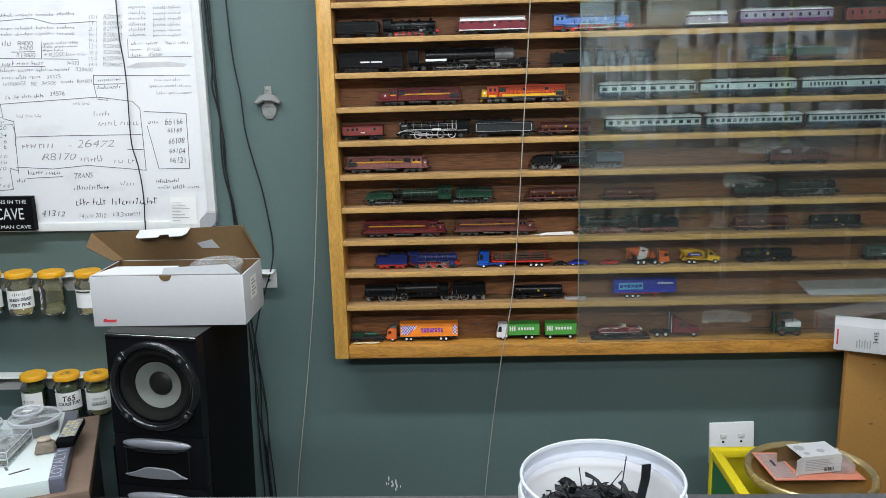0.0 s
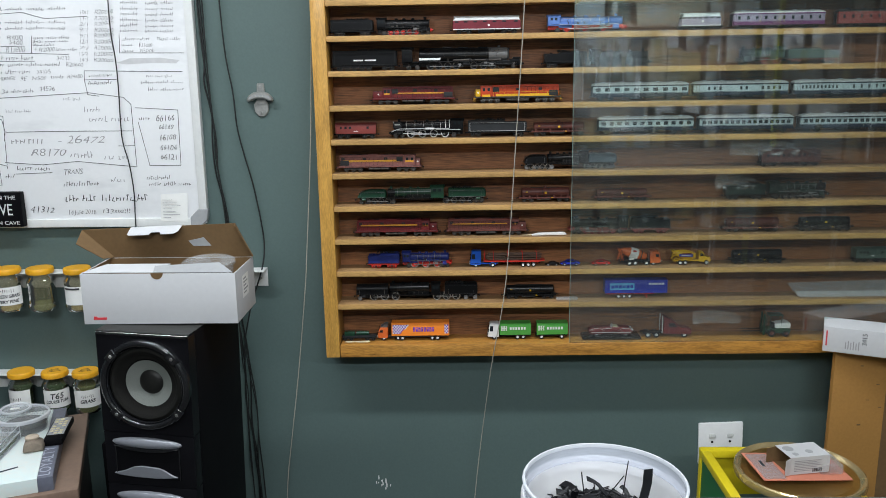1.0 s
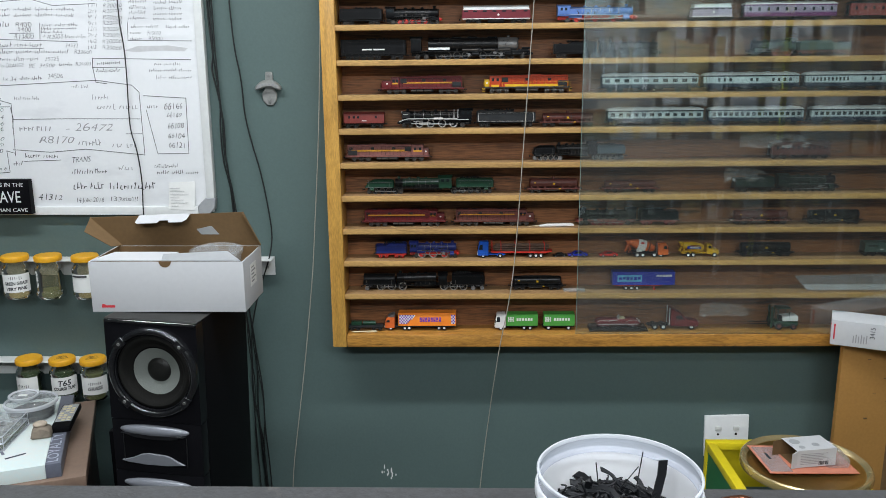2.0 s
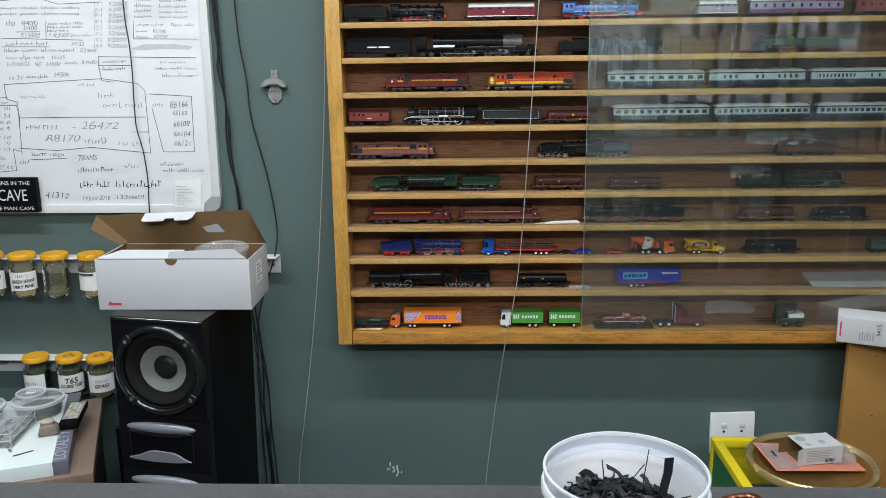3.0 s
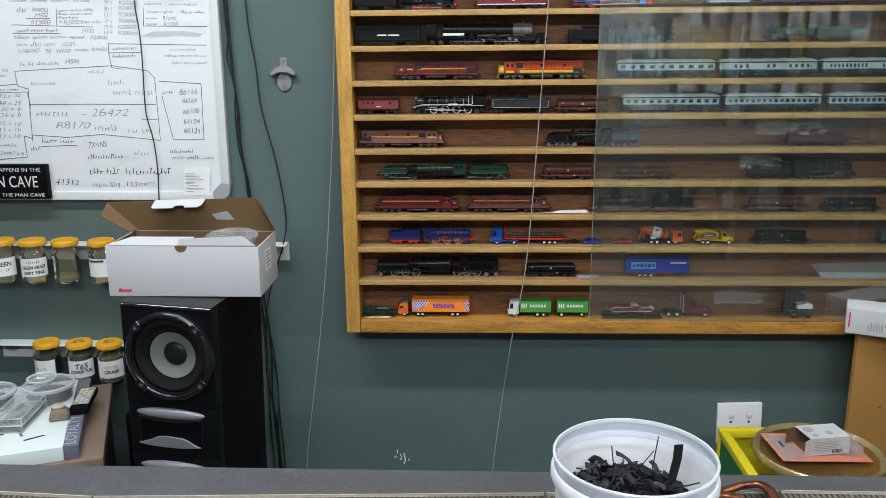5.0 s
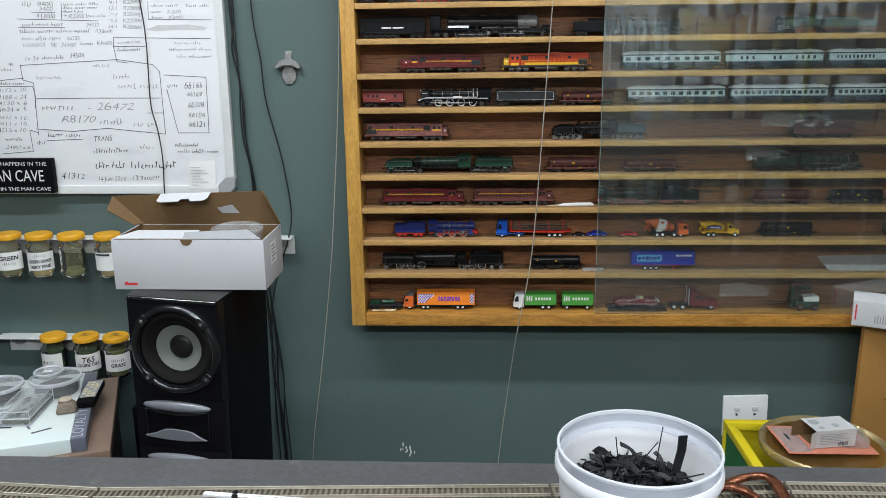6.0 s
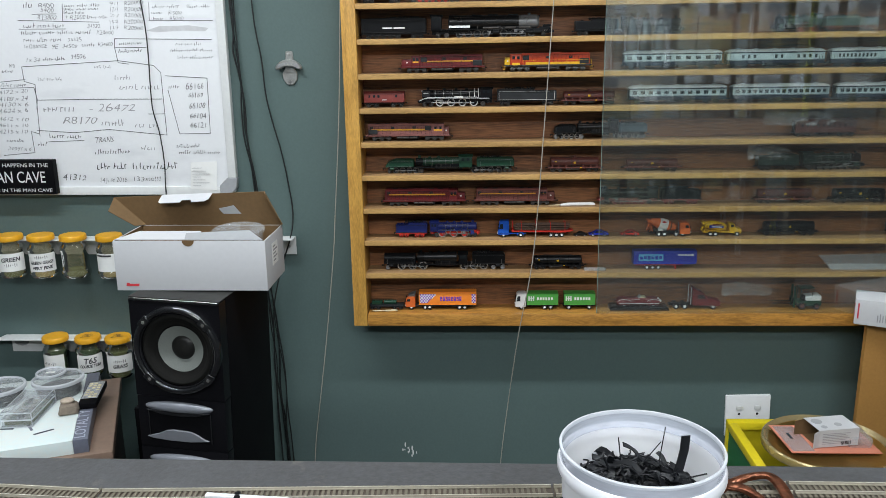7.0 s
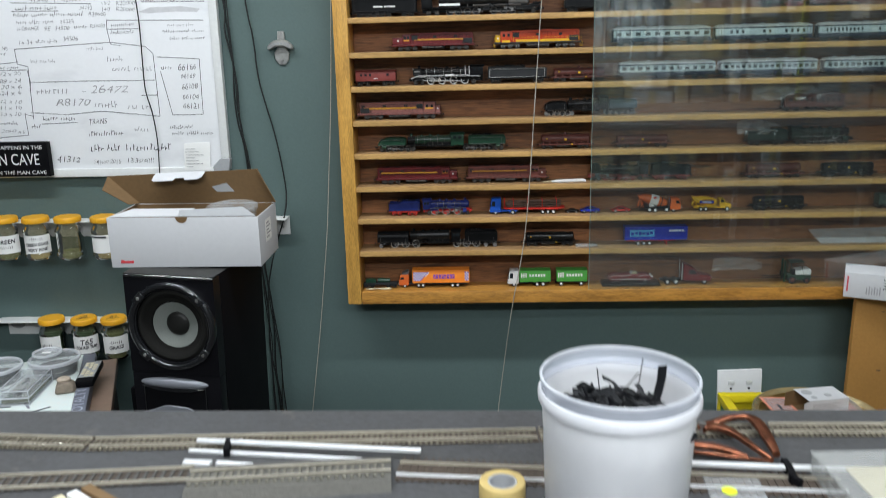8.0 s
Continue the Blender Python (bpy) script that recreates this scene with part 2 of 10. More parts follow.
# ---- building helpers ----
def box(bm, x0, x1, y0, y1, z0, z1, bevel=0.0, m=None):
    """A box between two corners, its edges rounded off."""
    r = bmesh.ops.create_cube(bm, size=1.0)
    vs = r["verts"]
    for v in vs:
        v.co = Vector(((x0 + x1) / 2 + v.co.x * (x1 - x0), (y0 + y1) / 2 + v.co.y * (y1 - y0), (z0 + z1) / 2 + v.co.z * (z1 - z0)))
    if bevel:
        es = list({e for v in vs for e in v.link_edges})
        vs = list({v for f in bmesh.ops.bevel(bm, geom=es, offset=bevel, segments=2, affect="EDGES", profile=0.6)["faces"] for v in f.verts} | {v for v in vs if v.is_valid})
    if m is not None:
        bmesh.ops.transform(bm, matrix=m, verts=vs)
    return vs


def rod(bm, p, q, r, r2=None, seg=12, caps=True):
    """A round bar or cone from p to q."""
    p, q = Vector(p), Vector(q)
    d = q - p
    vs = bmesh.ops.create_cone(bm, cap_ends=caps, segments=seg, radius1=r, radius2=r if r2 is None else r2, depth=d.length)["verts"]
    bmesh.ops.transform(bm, matrix=Matrix.Translation((p + q) / 2) @ d.to_track_quat("Z", "Y").to_matrix().to_4x4(), verts=vs)
    return vs


def ball(bm, c, r, squash=(1, 1, 1), seg=12):
    vs = bmesh.ops.create_uvsphere(bm, u_segments=seg, v_segments=max(6, seg // 2), radius=r)["verts"]
    for v in vs:
        v.co = Vector(c) + Vector((v.co.x * squash[0], v.co.y * squash[1], v.co.z * squash[2]))
    return vs


def lathe(bm, profile, seg=40, m=None):
    """A turned form about z from (radius, height) pairs."""
    rings = []
    for r, z in profile:
        rings.append([bm.verts.new((r * math.cos(2 * math.pi * k / seg), r * math.sin(2 * math.pi * k / seg), z)) for k in range(seg)])
    for a, b in zip(rings, rings[1:]):
        for k in range(seg):
            bm.faces.new((a[k], a[(k + 1) % seg], b[(k + 1) % seg], b[k]))
    vs = [v for ring in rings for v in ring]
    if m is not None:
        bmesh.ops.transform(bm, matrix=m, verts=vs)
    return vs


def prism(bm, outline, y0, y1, bevel=0.0):
    """A side outline in (x, z) drawn out from y0 to y1."""
    a = [bm.verts.new((x, y0, z)) for x, z in outline]
    b = [bm.verts.new((x, y1, z)) for x, z in outline]
    n = len(a)
    fs = [bm.faces.new(a), bm.faces.new(b[::-1])]
    fs += [bm.faces.new((a[(k + 1) % n], a[k], b[k], b[(k + 1) % n])) for k in range(n)]
    bmesh.ops.recalc_face_normals(bm, faces=fs)
    if bevel:
        es = list({e for f in fs for e in f.edges})
        bmesh.ops.bevel(bm, geom=es, offset=bevel, segments=1, affect="EDGES")
    return a + b


def mesh_of(name, bm, material, smooth=True):
    me = bpy.data.meshes.new(name)
    bm.to_mesh(me)
    bm.free()
    me.materials.append(material)
    if smooth:
        for p in me.polygons:
            p.use_smooth = True
        me.set_sharp_from_angle(angle=radians(38))
    return me


def part(name, bm, material, parent=None, label="", m=None, smooth=True):
    """One mesh object under a thing or under a part."""
    ob = new(name, bm if isinstance(bm, bpy.types.Mesh) else mesh_of(name, bm, material, smooth))
    if parent is not None:
        ob.parent = parent
    if m is not None:
        ob.matrix_basis = m
    return tagged(ob, label)


def thing(name, label, category, m=None, group="", kind=""):
    ob = new(name)
    ob.empty_display_size = 0.02
    if m is not None:
        ob.matrix_basis = m
    return tagged(ob, label, category, group, kind)


def structure(name, bm, material, label, category, smooth=False):
    return tagged(new(name, mesh_of(name, bm, material, smooth)), label, category, kind="structure")


def lettering(text, size, material, parent, m, name="lettering", thick=0.0002, shear=0.0, align="CENTER", bold=0.0):
    """Raised writing in the built-in font, turned into a mesh."""
    cu = bpy.data.curves.new(name, "FONT")
    cu.body, cu.size, cu.extrude, cu.shear, cu.align_x, cu.align_y, cu.resolution_u = text, size, thick, shear, align, "CENTER", 3
    cu.offset = bold
    tmp = bpy.data.objects.new(name, cu)
    me = bpy.data.meshes.new_from_object(tmp)
    bpy.data.objects.remove(tmp)
    me.materials.clear()
    me.materials.append(material)
    ob = new(name, me)
    ob.parent = parent
    ob.matrix_basis = m
    return ob


def facing(x, y, z, turn=0.0):
    """A pose for flat work on an upright face that looks towards -y, turned in its plane."""
    return Matrix.Translation((x, y, z)) @ pose(0, 0, 0, 90, 0, 0) @ pose(0, 0, 0, 0, 0, turn)


def strand(name, pts, r, material, label, category, group="", seg=8):
    """A smooth cable through points, as a mesh."""
    cu = bpy.data.curves.new(name, "CURVE")
    cu.dimensions, cu.bevel_depth, cu.bevel_resolution, cu.resolution_u = "3D", r, 2, seg
    sp = cu.splines.new("NURBS")
    sp.points.add(len(pts) - 1)
    for p, c in zip(sp.points, pts):
        p.co = (*c, 1)
    sp.use_endpoint_u, sp.order_u = True, 3
    tmp = bpy.data.objects.new(name, cu)
    me = bpy.data.meshes.new_from_object(tmp)
    bpy.data.objects.remove(tmp)
    me.materials.clear()
    me.materials.append(material)
    for p in me.polygons:
        p.use_smooth = True
    return tagged(new(name, me), label, category, group)


# ---- room ----
X0, X1, Y0, Y1, ZC = -3.0, 3.4, -4.2, 0.0, 2.7
bm = bmesh.new()
box(bm, X0 - 0.15, X1 + 0.15, 0.0, 0.15, 0, ZC)
structure("wall_north", bm, WALL, "dark grey-green painted plaster wall, scuffed", "wall")
bm = bmesh.new()
box(bm, X0 - 0.15, X0, Y0, 0.0, 0, ZC)
structure("wall_west", bm, WALL_OTHER, "plain pale painted wall", "wall")
bm = bmesh.new()
box(bm, X1, X1 + 0.15, Y0, 0.0, 0, ZC)
structure("wall_east", bm, WALL_OTHER, "plain pale painted wall", "wall")
# south wall with an opening added for the glow behind the rack
WX0, WX1, WZ0, WZ1 = 0.7, 3.0, 0.95, 2.15
bm = bmesh.new()
box(bm, X0 - 0.15, WX0, Y0 - 0.15, Y0, 0, ZC)
box(bm, WX1, X1 + 0.15, Y0 - 0.15, Y0, 0, ZC)
box(bm, WX0, WX1, Y0 - 0.15, Y0, 0, WZ0)
box(bm, WX0, WX1, Y0 - 0.15, Y0, WZ1, ZC)
structure("wall_south", bm, WALL_OTHER, "plain pale painted wall with an added opening for the glow", "wall")
bm = bmesh.new()
box(bm, X0 - 0.15, X1 + 0.15, Y0 - 0.15, 0.15, -0.12, 0)
structure("floor", bm, FLOOR, "grey concrete floor", "floor")
bm = bmesh.new()
box(bm, X0 - 0.15, X1 + 0.15, Y0 - 0.15, 0.15, ZC, ZC + 0.1)
structure("ceiling", bm, CEIL, "white painted ceiling", "ceiling")
bm = bmesh.new()
box(bm, WX0 - 0.5, WX1 + 0.5, Y0 - 0.62, Y0 - 0.6, 0.3, 2.7)
structure("backdrop", bm, REFLECTION_GLOW, "patterned glow added to tint the reflections in the pane", "backdrop")
# frame and bars of the added opening; no window is known here
win = thing("added_window", "added, unseen window frame with upright bars around the glow", "window", kind="structure")
bm = bmesh.new()
for a, b, c, d in ((WX0, WX1, WZ0, WZ0 + 0.05), (WX0, WX1, WZ1 - 0.05, WZ1), (WX0, WX0 + 0.05, WZ0 + 0.05, WZ1 - 0.05), (WX1 - 0.05, WX1, WZ0 + 0.05, WZ1 - 0.05)):
    box(bm, a, b, Y0 - 0.1, Y0 - 0.05, c, d)
part("window_frame", bm, WHITE_METAL, win, smooth=False)
for f in (0.11, 0.37, 0.46, 0.70, 0.86):
    bm = bmesh.new()
    xm = WX0 + (WX1 - WX0) * f
    box(bm, xm - 0.025, xm + 0.025, Y0 - 0.095, Y0 - 0.055, WZ0 + 0.05, WZ1 - 0.05)
    part("mullion", bm, WHITE_METAL, win, smooth=False)


# steel storage rack against the far wall, seen mirrored in the cabinet's pane
POST_PALE = mat("galvanised_post", (0.55, 0.57, 0.58), 0.4, metal=0.3, var=0.1)
POST_LIME = mat("lime_post", (0.45, 0.50, 0.06), 0.5, var=0.1)
RACK_BOARD = mat("rack_shelf_board", (0.30, 0.27, 0.22), 0.7, var=0.15)
CARTON_TINTS = [mat("carton_tint", c, 0.7, var=0.12, scale=5) for c in ((0.36, 0.37, 0.30), (0.33, 0.30, 0.16), (0.33, 0.41, 0.44), (0.09, 0.13, 0.13), (0.13, 0.16, 0.12), (0.36, 0.42, 0.42))]
RY0, RY1 = -4.16, -3.76
rack = thing("storage_rack", "slotted steel storage rack full of cartons against a wall", "storage rack")
for xm, pm in ((0.50, POST_PALE), (1.90, POST_PALE), (2.28, POST_LIME), (2.95, POST_PALE)):
    for ym in (RY0, RY1):
        bm = bmesh.new()
        box(bm, xm - 0.022, xm + 0.022, ym - 0.0015, ym + 0.0015, 0, 2.25)
        box(bm, xm - 0.022, xm - 0.019, ym + 0.0015, ym + 0.0385, 0, 2.25)
        pst = part("post", bm, pm, rack, smooth=False)
        for k in range(22):
            bm = bmesh.new()
            box(bm, xm - 0.005, xm + 0.005, ym + 0.0016, ym + 0.0024, 0.08 + 0.1 * k, 0.11 + 0.1 * k)
            part("slot", bm, BLACK_MATT, pst)
RACK_SHELVES = (0.40, 0.86, 1.28, 1.80)
for z in RACK_SHELVES:
    bm = bmesh.new()
    box(bm, 0.48, 2.97, RY0 + 0.005, RY1 + 0.036, z - 0.022, z, 0.002)
    part("shelf_board", bm, RACK_BOARD, rack)


def rack_carton(x, z, w, h, tint, label, d=0.28):
    t = thing("carton", label, "carton", pose(x, RY1 - d / 2 - 0.02, z, 0, 0, 2), group="cartons on the storage rack")
    bm = bmesh.new()
    box(bm, -w / 2, w / 2, -d / 2, d / 2, 0, h, 0.003)
    b = part("body", bm, CARTON_TINTS[tint], t)
    bm = bmesh.new()
    box(bm, -0.024, 0.024, d / 2 + 0.0002, d / 2 + 0.0008, h * 0.55, h - 0.002)
    part("tape", bm, CARTON_TINTS[1], b)
    bm = bmesh.new()
    box(bm, -w * 0.36, -w * 0.10, d / 2 + 0.0010, d / 2 + 0.0016, h * 0.15, h * 0.42)
    part("paper_label", bm, CARTON_TINTS[5], b)


for x, z, w, h, tint, label in ((1.47, 1.28, 0.12, 0.42, 0, "tall beige cardboard carton on a storage rack"), (1.585, 1.28, 0.09, 0.36, 0, "narrow beige cardboard carton on a storage rack"), (1.70, 1.28, 0.13, 0.33, 1, "yellowish cardboard carton on a storage rack"), (2.07, 1.28, 0.24, 0.26, 3, "dark grey carton on a storage rack"), (2.46, 1.28, 0.27, 0.34, 5, "white carton on a storage rack"), (2.76, 1.28, 0.25, 0.24, 3, "dark grey carton on a storage rack"), (0.72, 0.86, 0.20, 0.22, 3, "dark grey carton on a storage rack"), (1.02, 0.86, 0.16, 0.30, 4, "brown carton on a storage rack"), (1.30, 0.86, 0.28, 0.20, 2, "pale blue carton on a storage rack"), (1.68, 0.86, 0.22, 0.33, 3, "dark grey carton on a storage rack"), (2.10, 0.86, 0.26, 0.25, 4, "brown carton on a storage rack"), (2.60, 0.86, 0.34, 0.30, 2, "pale blue carton on a storage rack"), (0.90, 1.80, 0.40, 0.25, 2, "pale blue carton on a storage rack"), (1.55, 1.80, 0.46, 0.30, 0, "wide beige carton on a storage rack"), (2.50, 1.80, 0.50, 0.28, 3, "dark grey carton on a storage rack")):
    rack_carton(x, z, w, h, tint, label)
random.seed(33)
x = 0.56
while x < 2.85:
    w = random.uniform(0.06, 0.17)
    rack_carton(x + w / 2, 0.40, w - 0.008, random.uniform(0.10, 0.36), random.choice((3, 3, 4, 4, 2)), "small carton on a low shelf of a storage rack", random.uniform(0.15, 0.28))
    x += w + random.choice((0.0, 0.0, 0.05))
for x, z, w, h, tint in ((0.62, 1.28, 0.10, 0.20, 4), (0.74, 1.28, 0.07, 0.31, 5), (0.84, 1.28, 0.06, 0.25, 3), (1.84, 1.28, 0.07, 0.38, 2), (2.24, 1.28, 0.06, 0.30, 0), (0.88, 0.86, 0.07, 0.16, 0), (1.135, 0.86, 0.04, 0.24, 5), (1.50, 0.86, 0.09, 0.27, 0), (1.87, 0.86, 0.10, 0.17, 5), (2.33, 0.86, 0.11, 0.28, 3), (2.85, 0.86, 0.10, 0.19, 0), (0.60, 1.80, 0.12, 0.30, 5), (1.20, 1.80, 0.15, 0.36, 3), (1.88, 1.80, 0.13, 0.22, 5), (2.06, 1.80, 0.16, 0.33, 2), (2.84, 1.80, 0.12, 0.26, 0)):
    rack_carton(x, z, w, h, tint, "small carton standing on a storage rack")
for k in range(5):
    t = thing("plastic_bottle", "pale blue plastic bottle on a storage rack", "bottle", pose(0.92 + 0.092 * k, RY1 - 0.07, 1.28), group="bottles on the storage rack")
    bm = bmesh.new()
    lathe(bm, [(0.0001, 0.0), (0.036, 0.0), (0.039, 0.006), (0.039, 0.24), (0.034, 0.29), (0.016, 0.33), (0.014, 0.36), (0.0001, 0.36)], 20)
    part("body", bm, CARTON_TINTS[2], t)
    bm = bmesh.new()
    rod(bm, (0, 0, 0.355), (0, 0, 0.385), 0.018, seg=16)
    part("cap", bm, CARTON_TINTS[5], t)
    bm = bmesh.new()
    lathe(bm, [(0.0395, 0.07), (0.0398, 0.07), (0.0398, 0.19), (0.0395, 0.19)], 20)
    part("wrap_label", bm, CARTON_TINTS[3 if k % 2 else 5], t)


def ceiling_light(x, y):
    t = thing("ceiling_light", "white fluorescent batten with a lit tube", "light", pose(x, y, TUBE_Z), group="ceiling lights")
    bm = bmesh.new()
    box(bm, -0.62, 0.62, -0.04, 0.04, 0.0, 0.14, 0.006)
    part("housing", bm, WHITE_METAL, t)
    bm = bmesh.new()
    rod(bm, (-0.59, 0, -0.03), (0.59, 0, -0.03), 0.013)
    part("tube", bm, TUBE, t)
    for s in (-1, 1):
        bm = bmesh.new()
        box(bm, s * 0.6 - 0.012, s * 0.6 + 0.012, -0.016, 0.016, -0.045, 0.0, 0.002)
        part("lamp_holder", bm, WHITE_PLASTIC, t)


for tx, ty in TUBES:
    ceiling_light(tx, ty)

# ---- display cabinet ----
CX0, CX1, CF = -0.271, 1.36, -0.10
CB, CT = 0.761, 1.885
SHELF_Z = {-2: 1.766, -1: 1.681, 0: 1.596, 1: 1.511, 2: 1.426, 3: 1.341, 4: 1.2545, 5: 1.1695, 6: 1.083, 7: 0.997, 8: 0.9075, 9: 0.797}
cabinet = thing("display_cabinet", "honey-varnished wooden wall cabinet with ten narrow shelves of models", "display cabinet")
bm = bmesh.new()
box(bm, CX0, CX0 + 0.037, CF, -0.002, CB, CT, 0.003)
part("side_panel", bm, FRAME_Z, cabinet)
bm = bmesh.new()
box(bm, CX1 - 0.037, CX1, CF, -0.002, CB, CT, 0.003)
part("side_panel", bm, FRAME_Z, cabinet)
bm = bmesh.new()
box(bm, CX0 + 0.038, CX1 - 0.038, CF, -0.002, CB, CB + 0.034, 0.003)
part("bottom_rail", bm, FRAME_X, cabinet)
bm = bmesh.new()
box(bm, CX0 + 0.038, CX1 - 0.038, CF, -0.002, CT - 0.034, CT, 0.003)
part("top_rail", bm, FRAME_X, cabinet)
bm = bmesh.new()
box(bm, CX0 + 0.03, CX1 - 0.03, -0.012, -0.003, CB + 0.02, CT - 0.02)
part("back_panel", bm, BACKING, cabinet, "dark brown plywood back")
for k, z in SHELF_Z.items():
    if k == 9:
        continue
    bm = bmesh.new()
    box(bm, CX0 + 0.037, CX1 - 0.037, -0.0925, -0.012, z - 0.0130, z - 0.0004, 0.0008)
    board_part = part("shelf", bm, SHELF_TOP, cabinet)
    bm = bmesh.new()
    box(bm, CX0 + 0.037, CX1 - 0.037, -0.0965, -0.0925, z - 0.0138, z, 0.0010)
    part("front_edge", bm, SHELF, board_part, "pale varnished front lipping")
bm = bmesh.new()
box(bm, 0.378, CX1 - 0.04, -0.1005, -0.0975, CB + 0.036, CT - 0.036)
pane = part("glass_pane", bm, PANE, cabinet, "clear sliding glass pane with a bare cut edge", smooth=False)
pane.visible_shadow = False
bm = bmesh.new()
box(bm, 0.3768, 0.378, -0.1005, -0.0975, CB + 0.036, CT - 0.036)
part("pane_edge", bm, mat("cut_glass_edge", (0.20, 0.27, 0.24), 0.25, var=0.2), cabinet, "grey-green cut glass edge", smooth=False)

# ---- layout table ----
TZ = 1.075
table = thing("layout_table", "grey felt-covered model railway baseboard on wooden legs", "table")
bm = bmesh.new()
box(bm, -1.7, 1.9, -2.62, -1.402, TZ - 0.022, TZ, 0.003)
part("baseboard", bm, BOARD_GREY, table)
bm = bmesh.new()
box(bm, -1.68, 1.88, -1.425, -1.404, TZ - 0.10, TZ - 0.022)
part("apron", bm, BOARD_EDGE, table)
for lx in (-1.6, 0.1, 1.8):
    for ly in (-2.55, -1.48):
        bm = bmesh.new()
        box(bm, lx - 0.035, lx + 0.035, ly - 0.035, ly + 0.035, 0, TZ - 0.022, 0.003)
        part("leg", bm, BOARD_EDGE, table)

# ---- whiteboard ----
board = thing("whiteboard", "aluminium-framed whiteboard covered in handwritten notes", "whiteboard")
BX0, BX1, BZ0, BZ1 = -1.95, -0.592, 1.112, 2.05
bm = bmesh.new()
box(bm, BX0, BX1, -0.016, -0.002, BZ0, BZ1, 0.002)
part("panel", bm, WHITEBOARD, board)
for a, b, c, d in ((BX0 + 0.04, BX1 - 0.04, BZ0 - 0.006, BZ0 + 0.016), (BX0 + 0.04, BX1 - 0.04, BZ1 - 0.016, BZ1 + 0.006), (BX0 - 0.006, BX0 + 0.016, BZ0 + 0.04, BZ1 - 0.04), (BX1 - 0.016, BX1 + 0.006, BZ0 + 0.04, BZ1 - 0.04)):
    bm = bmesh.new()
    box(bm, a, b, -0.022, -0.001, c, d, 0.002)
    part("frame", bm, WHITE_METAL, board)
for cx, cz, sx, sz in ((BX1, BZ0, 1, -1), (BX1, BZ1, 1, 1), (BX0, BZ0, -1, -1), (BX0, BZ1, -1, 1)):
    bm = bmesh.new()
    prism(bm, [(cx - sx * 0.04, cz + sz * 0.008), (cx - sx * 0.012, cz + sz * 0.006), (cx + sx * 0.005, cz - sz * 0.010), (cx + sx * 0.008, cz - sz * 0.04), (cx - sx * 0.018, cz - sz * 0.04), (cx - sx * 0.04, cz - sz * 0.018)], -0.024, -0.001, 0.002)
    part("corner_cap", bm, GREY_PLASTIC, board)

# ---- tower loudspeaker ----
SX0, SX1, SF, SB, ST = 0.0, 0.212, 0.0, 0.268, 0.968
SCX = (SX0 + SX1) / 2
speaker = thing("tower_speaker", "black floor-standing loudspeaker with a grey cone woofer", "loudspeaker", pose(-0.7155, -0.508, 0.0044, 0, 1.2, -7.5))
bm = bmesh.new()
box(bm, SX0, SX1, SF + 0.032, SB, 0.0, ST, 0.003)
part("cabinet", bm, BLACK_SATIN, speaker)
bm = bmesh.new()
box(bm, SX0 + 0.001, SX1 - 0.001, SF + 0.001, SB - 0.002, ST - 0.0008, ST + 0.0004)
part("top_panel", bm, LIT_DUSTY_BLACK, speaker, "dusty black top panel, paler for the light on it")
WZ, WC, WR = 0.8520, 0.1095, 0.0905
bm = bmesh.new()
ring, edge, back = [], [], []
for k in range(64):
    a = 2 * math.pi * k / 64
    u, v = math.cos(a), math.sin(a)
    hx = (SX1 - 0.001 - WC) if u > 0 else (WC - SX0 - 0.001)
    hz = (ST - 0.004 - WZ) if v > 0 else (WZ - 0.7375)
    f = 1 / max(abs(u), abs(v))
    ring.append(bm.verts.new((WC + WR * u, SF, WZ + WR * v)))
    back.append(bm.verts.new((WC + WR * u, SF + 0.030, WZ + WR * v)))
    edge.append(bm.verts.new((WC + hx * f * u, SF, WZ + hz * f * v)))
for k in range(64):
    j = (k + 1) % 64
    bm.faces.new((ring[k], ring[j], edge[j], edge[k]))
    bm.faces.new((ring[j], ring[k], back[k], back[j]))
ext = bmesh.ops.extrude_edge_only(bm, edges=[bm.edges.get((edge[k], edge[(k + 1) % 64])) for k in range(64)])
for v in ext["geom"]:
    if isinstance(v, bmesh.types.BMVert):
        v.co.y += 0.0315
bmesh.ops.recalc_face_normals(bm, faces=bm.faces)
part("baffle", bm, BLACK_BAFFLE, speaker)
bm = bmesh.new()
prism(bm, [(SX0 + 0.004, ST - 0.0085), (SX1 - 0.004, ST - 0.0085), (SX1 - 0.002, ST - 0.0015), (SX0 + 0.002, ST - 0.0015)], SF - 0.0022, SF + 0.001, 0.0008)
part("top_bead", bm, BLACK_GLOSS, speaker, "black moulded edge bead")
for z0, z1 in ((0.6125, 0.7362), (0.03, 0.6118)):
    bm = bmesh.new()
    box(bm, SX0 + 0.001, SX1 - 0.001, SF, SF + 0.0315, z0, z1, 0.003)
    part("baffle", bm, BLACK_BAFFLE, speaker)


def disc(name, profile, material, label="", x=WC, z=WZ, seg=64):
    bm = bmesh.new()
    lathe(bm, profile, seg, Matrix.Translation((x, SF, z)) @ pose(0, 0, 0, 90, 0, 0))
    return part(name, bm, material, speaker, label)


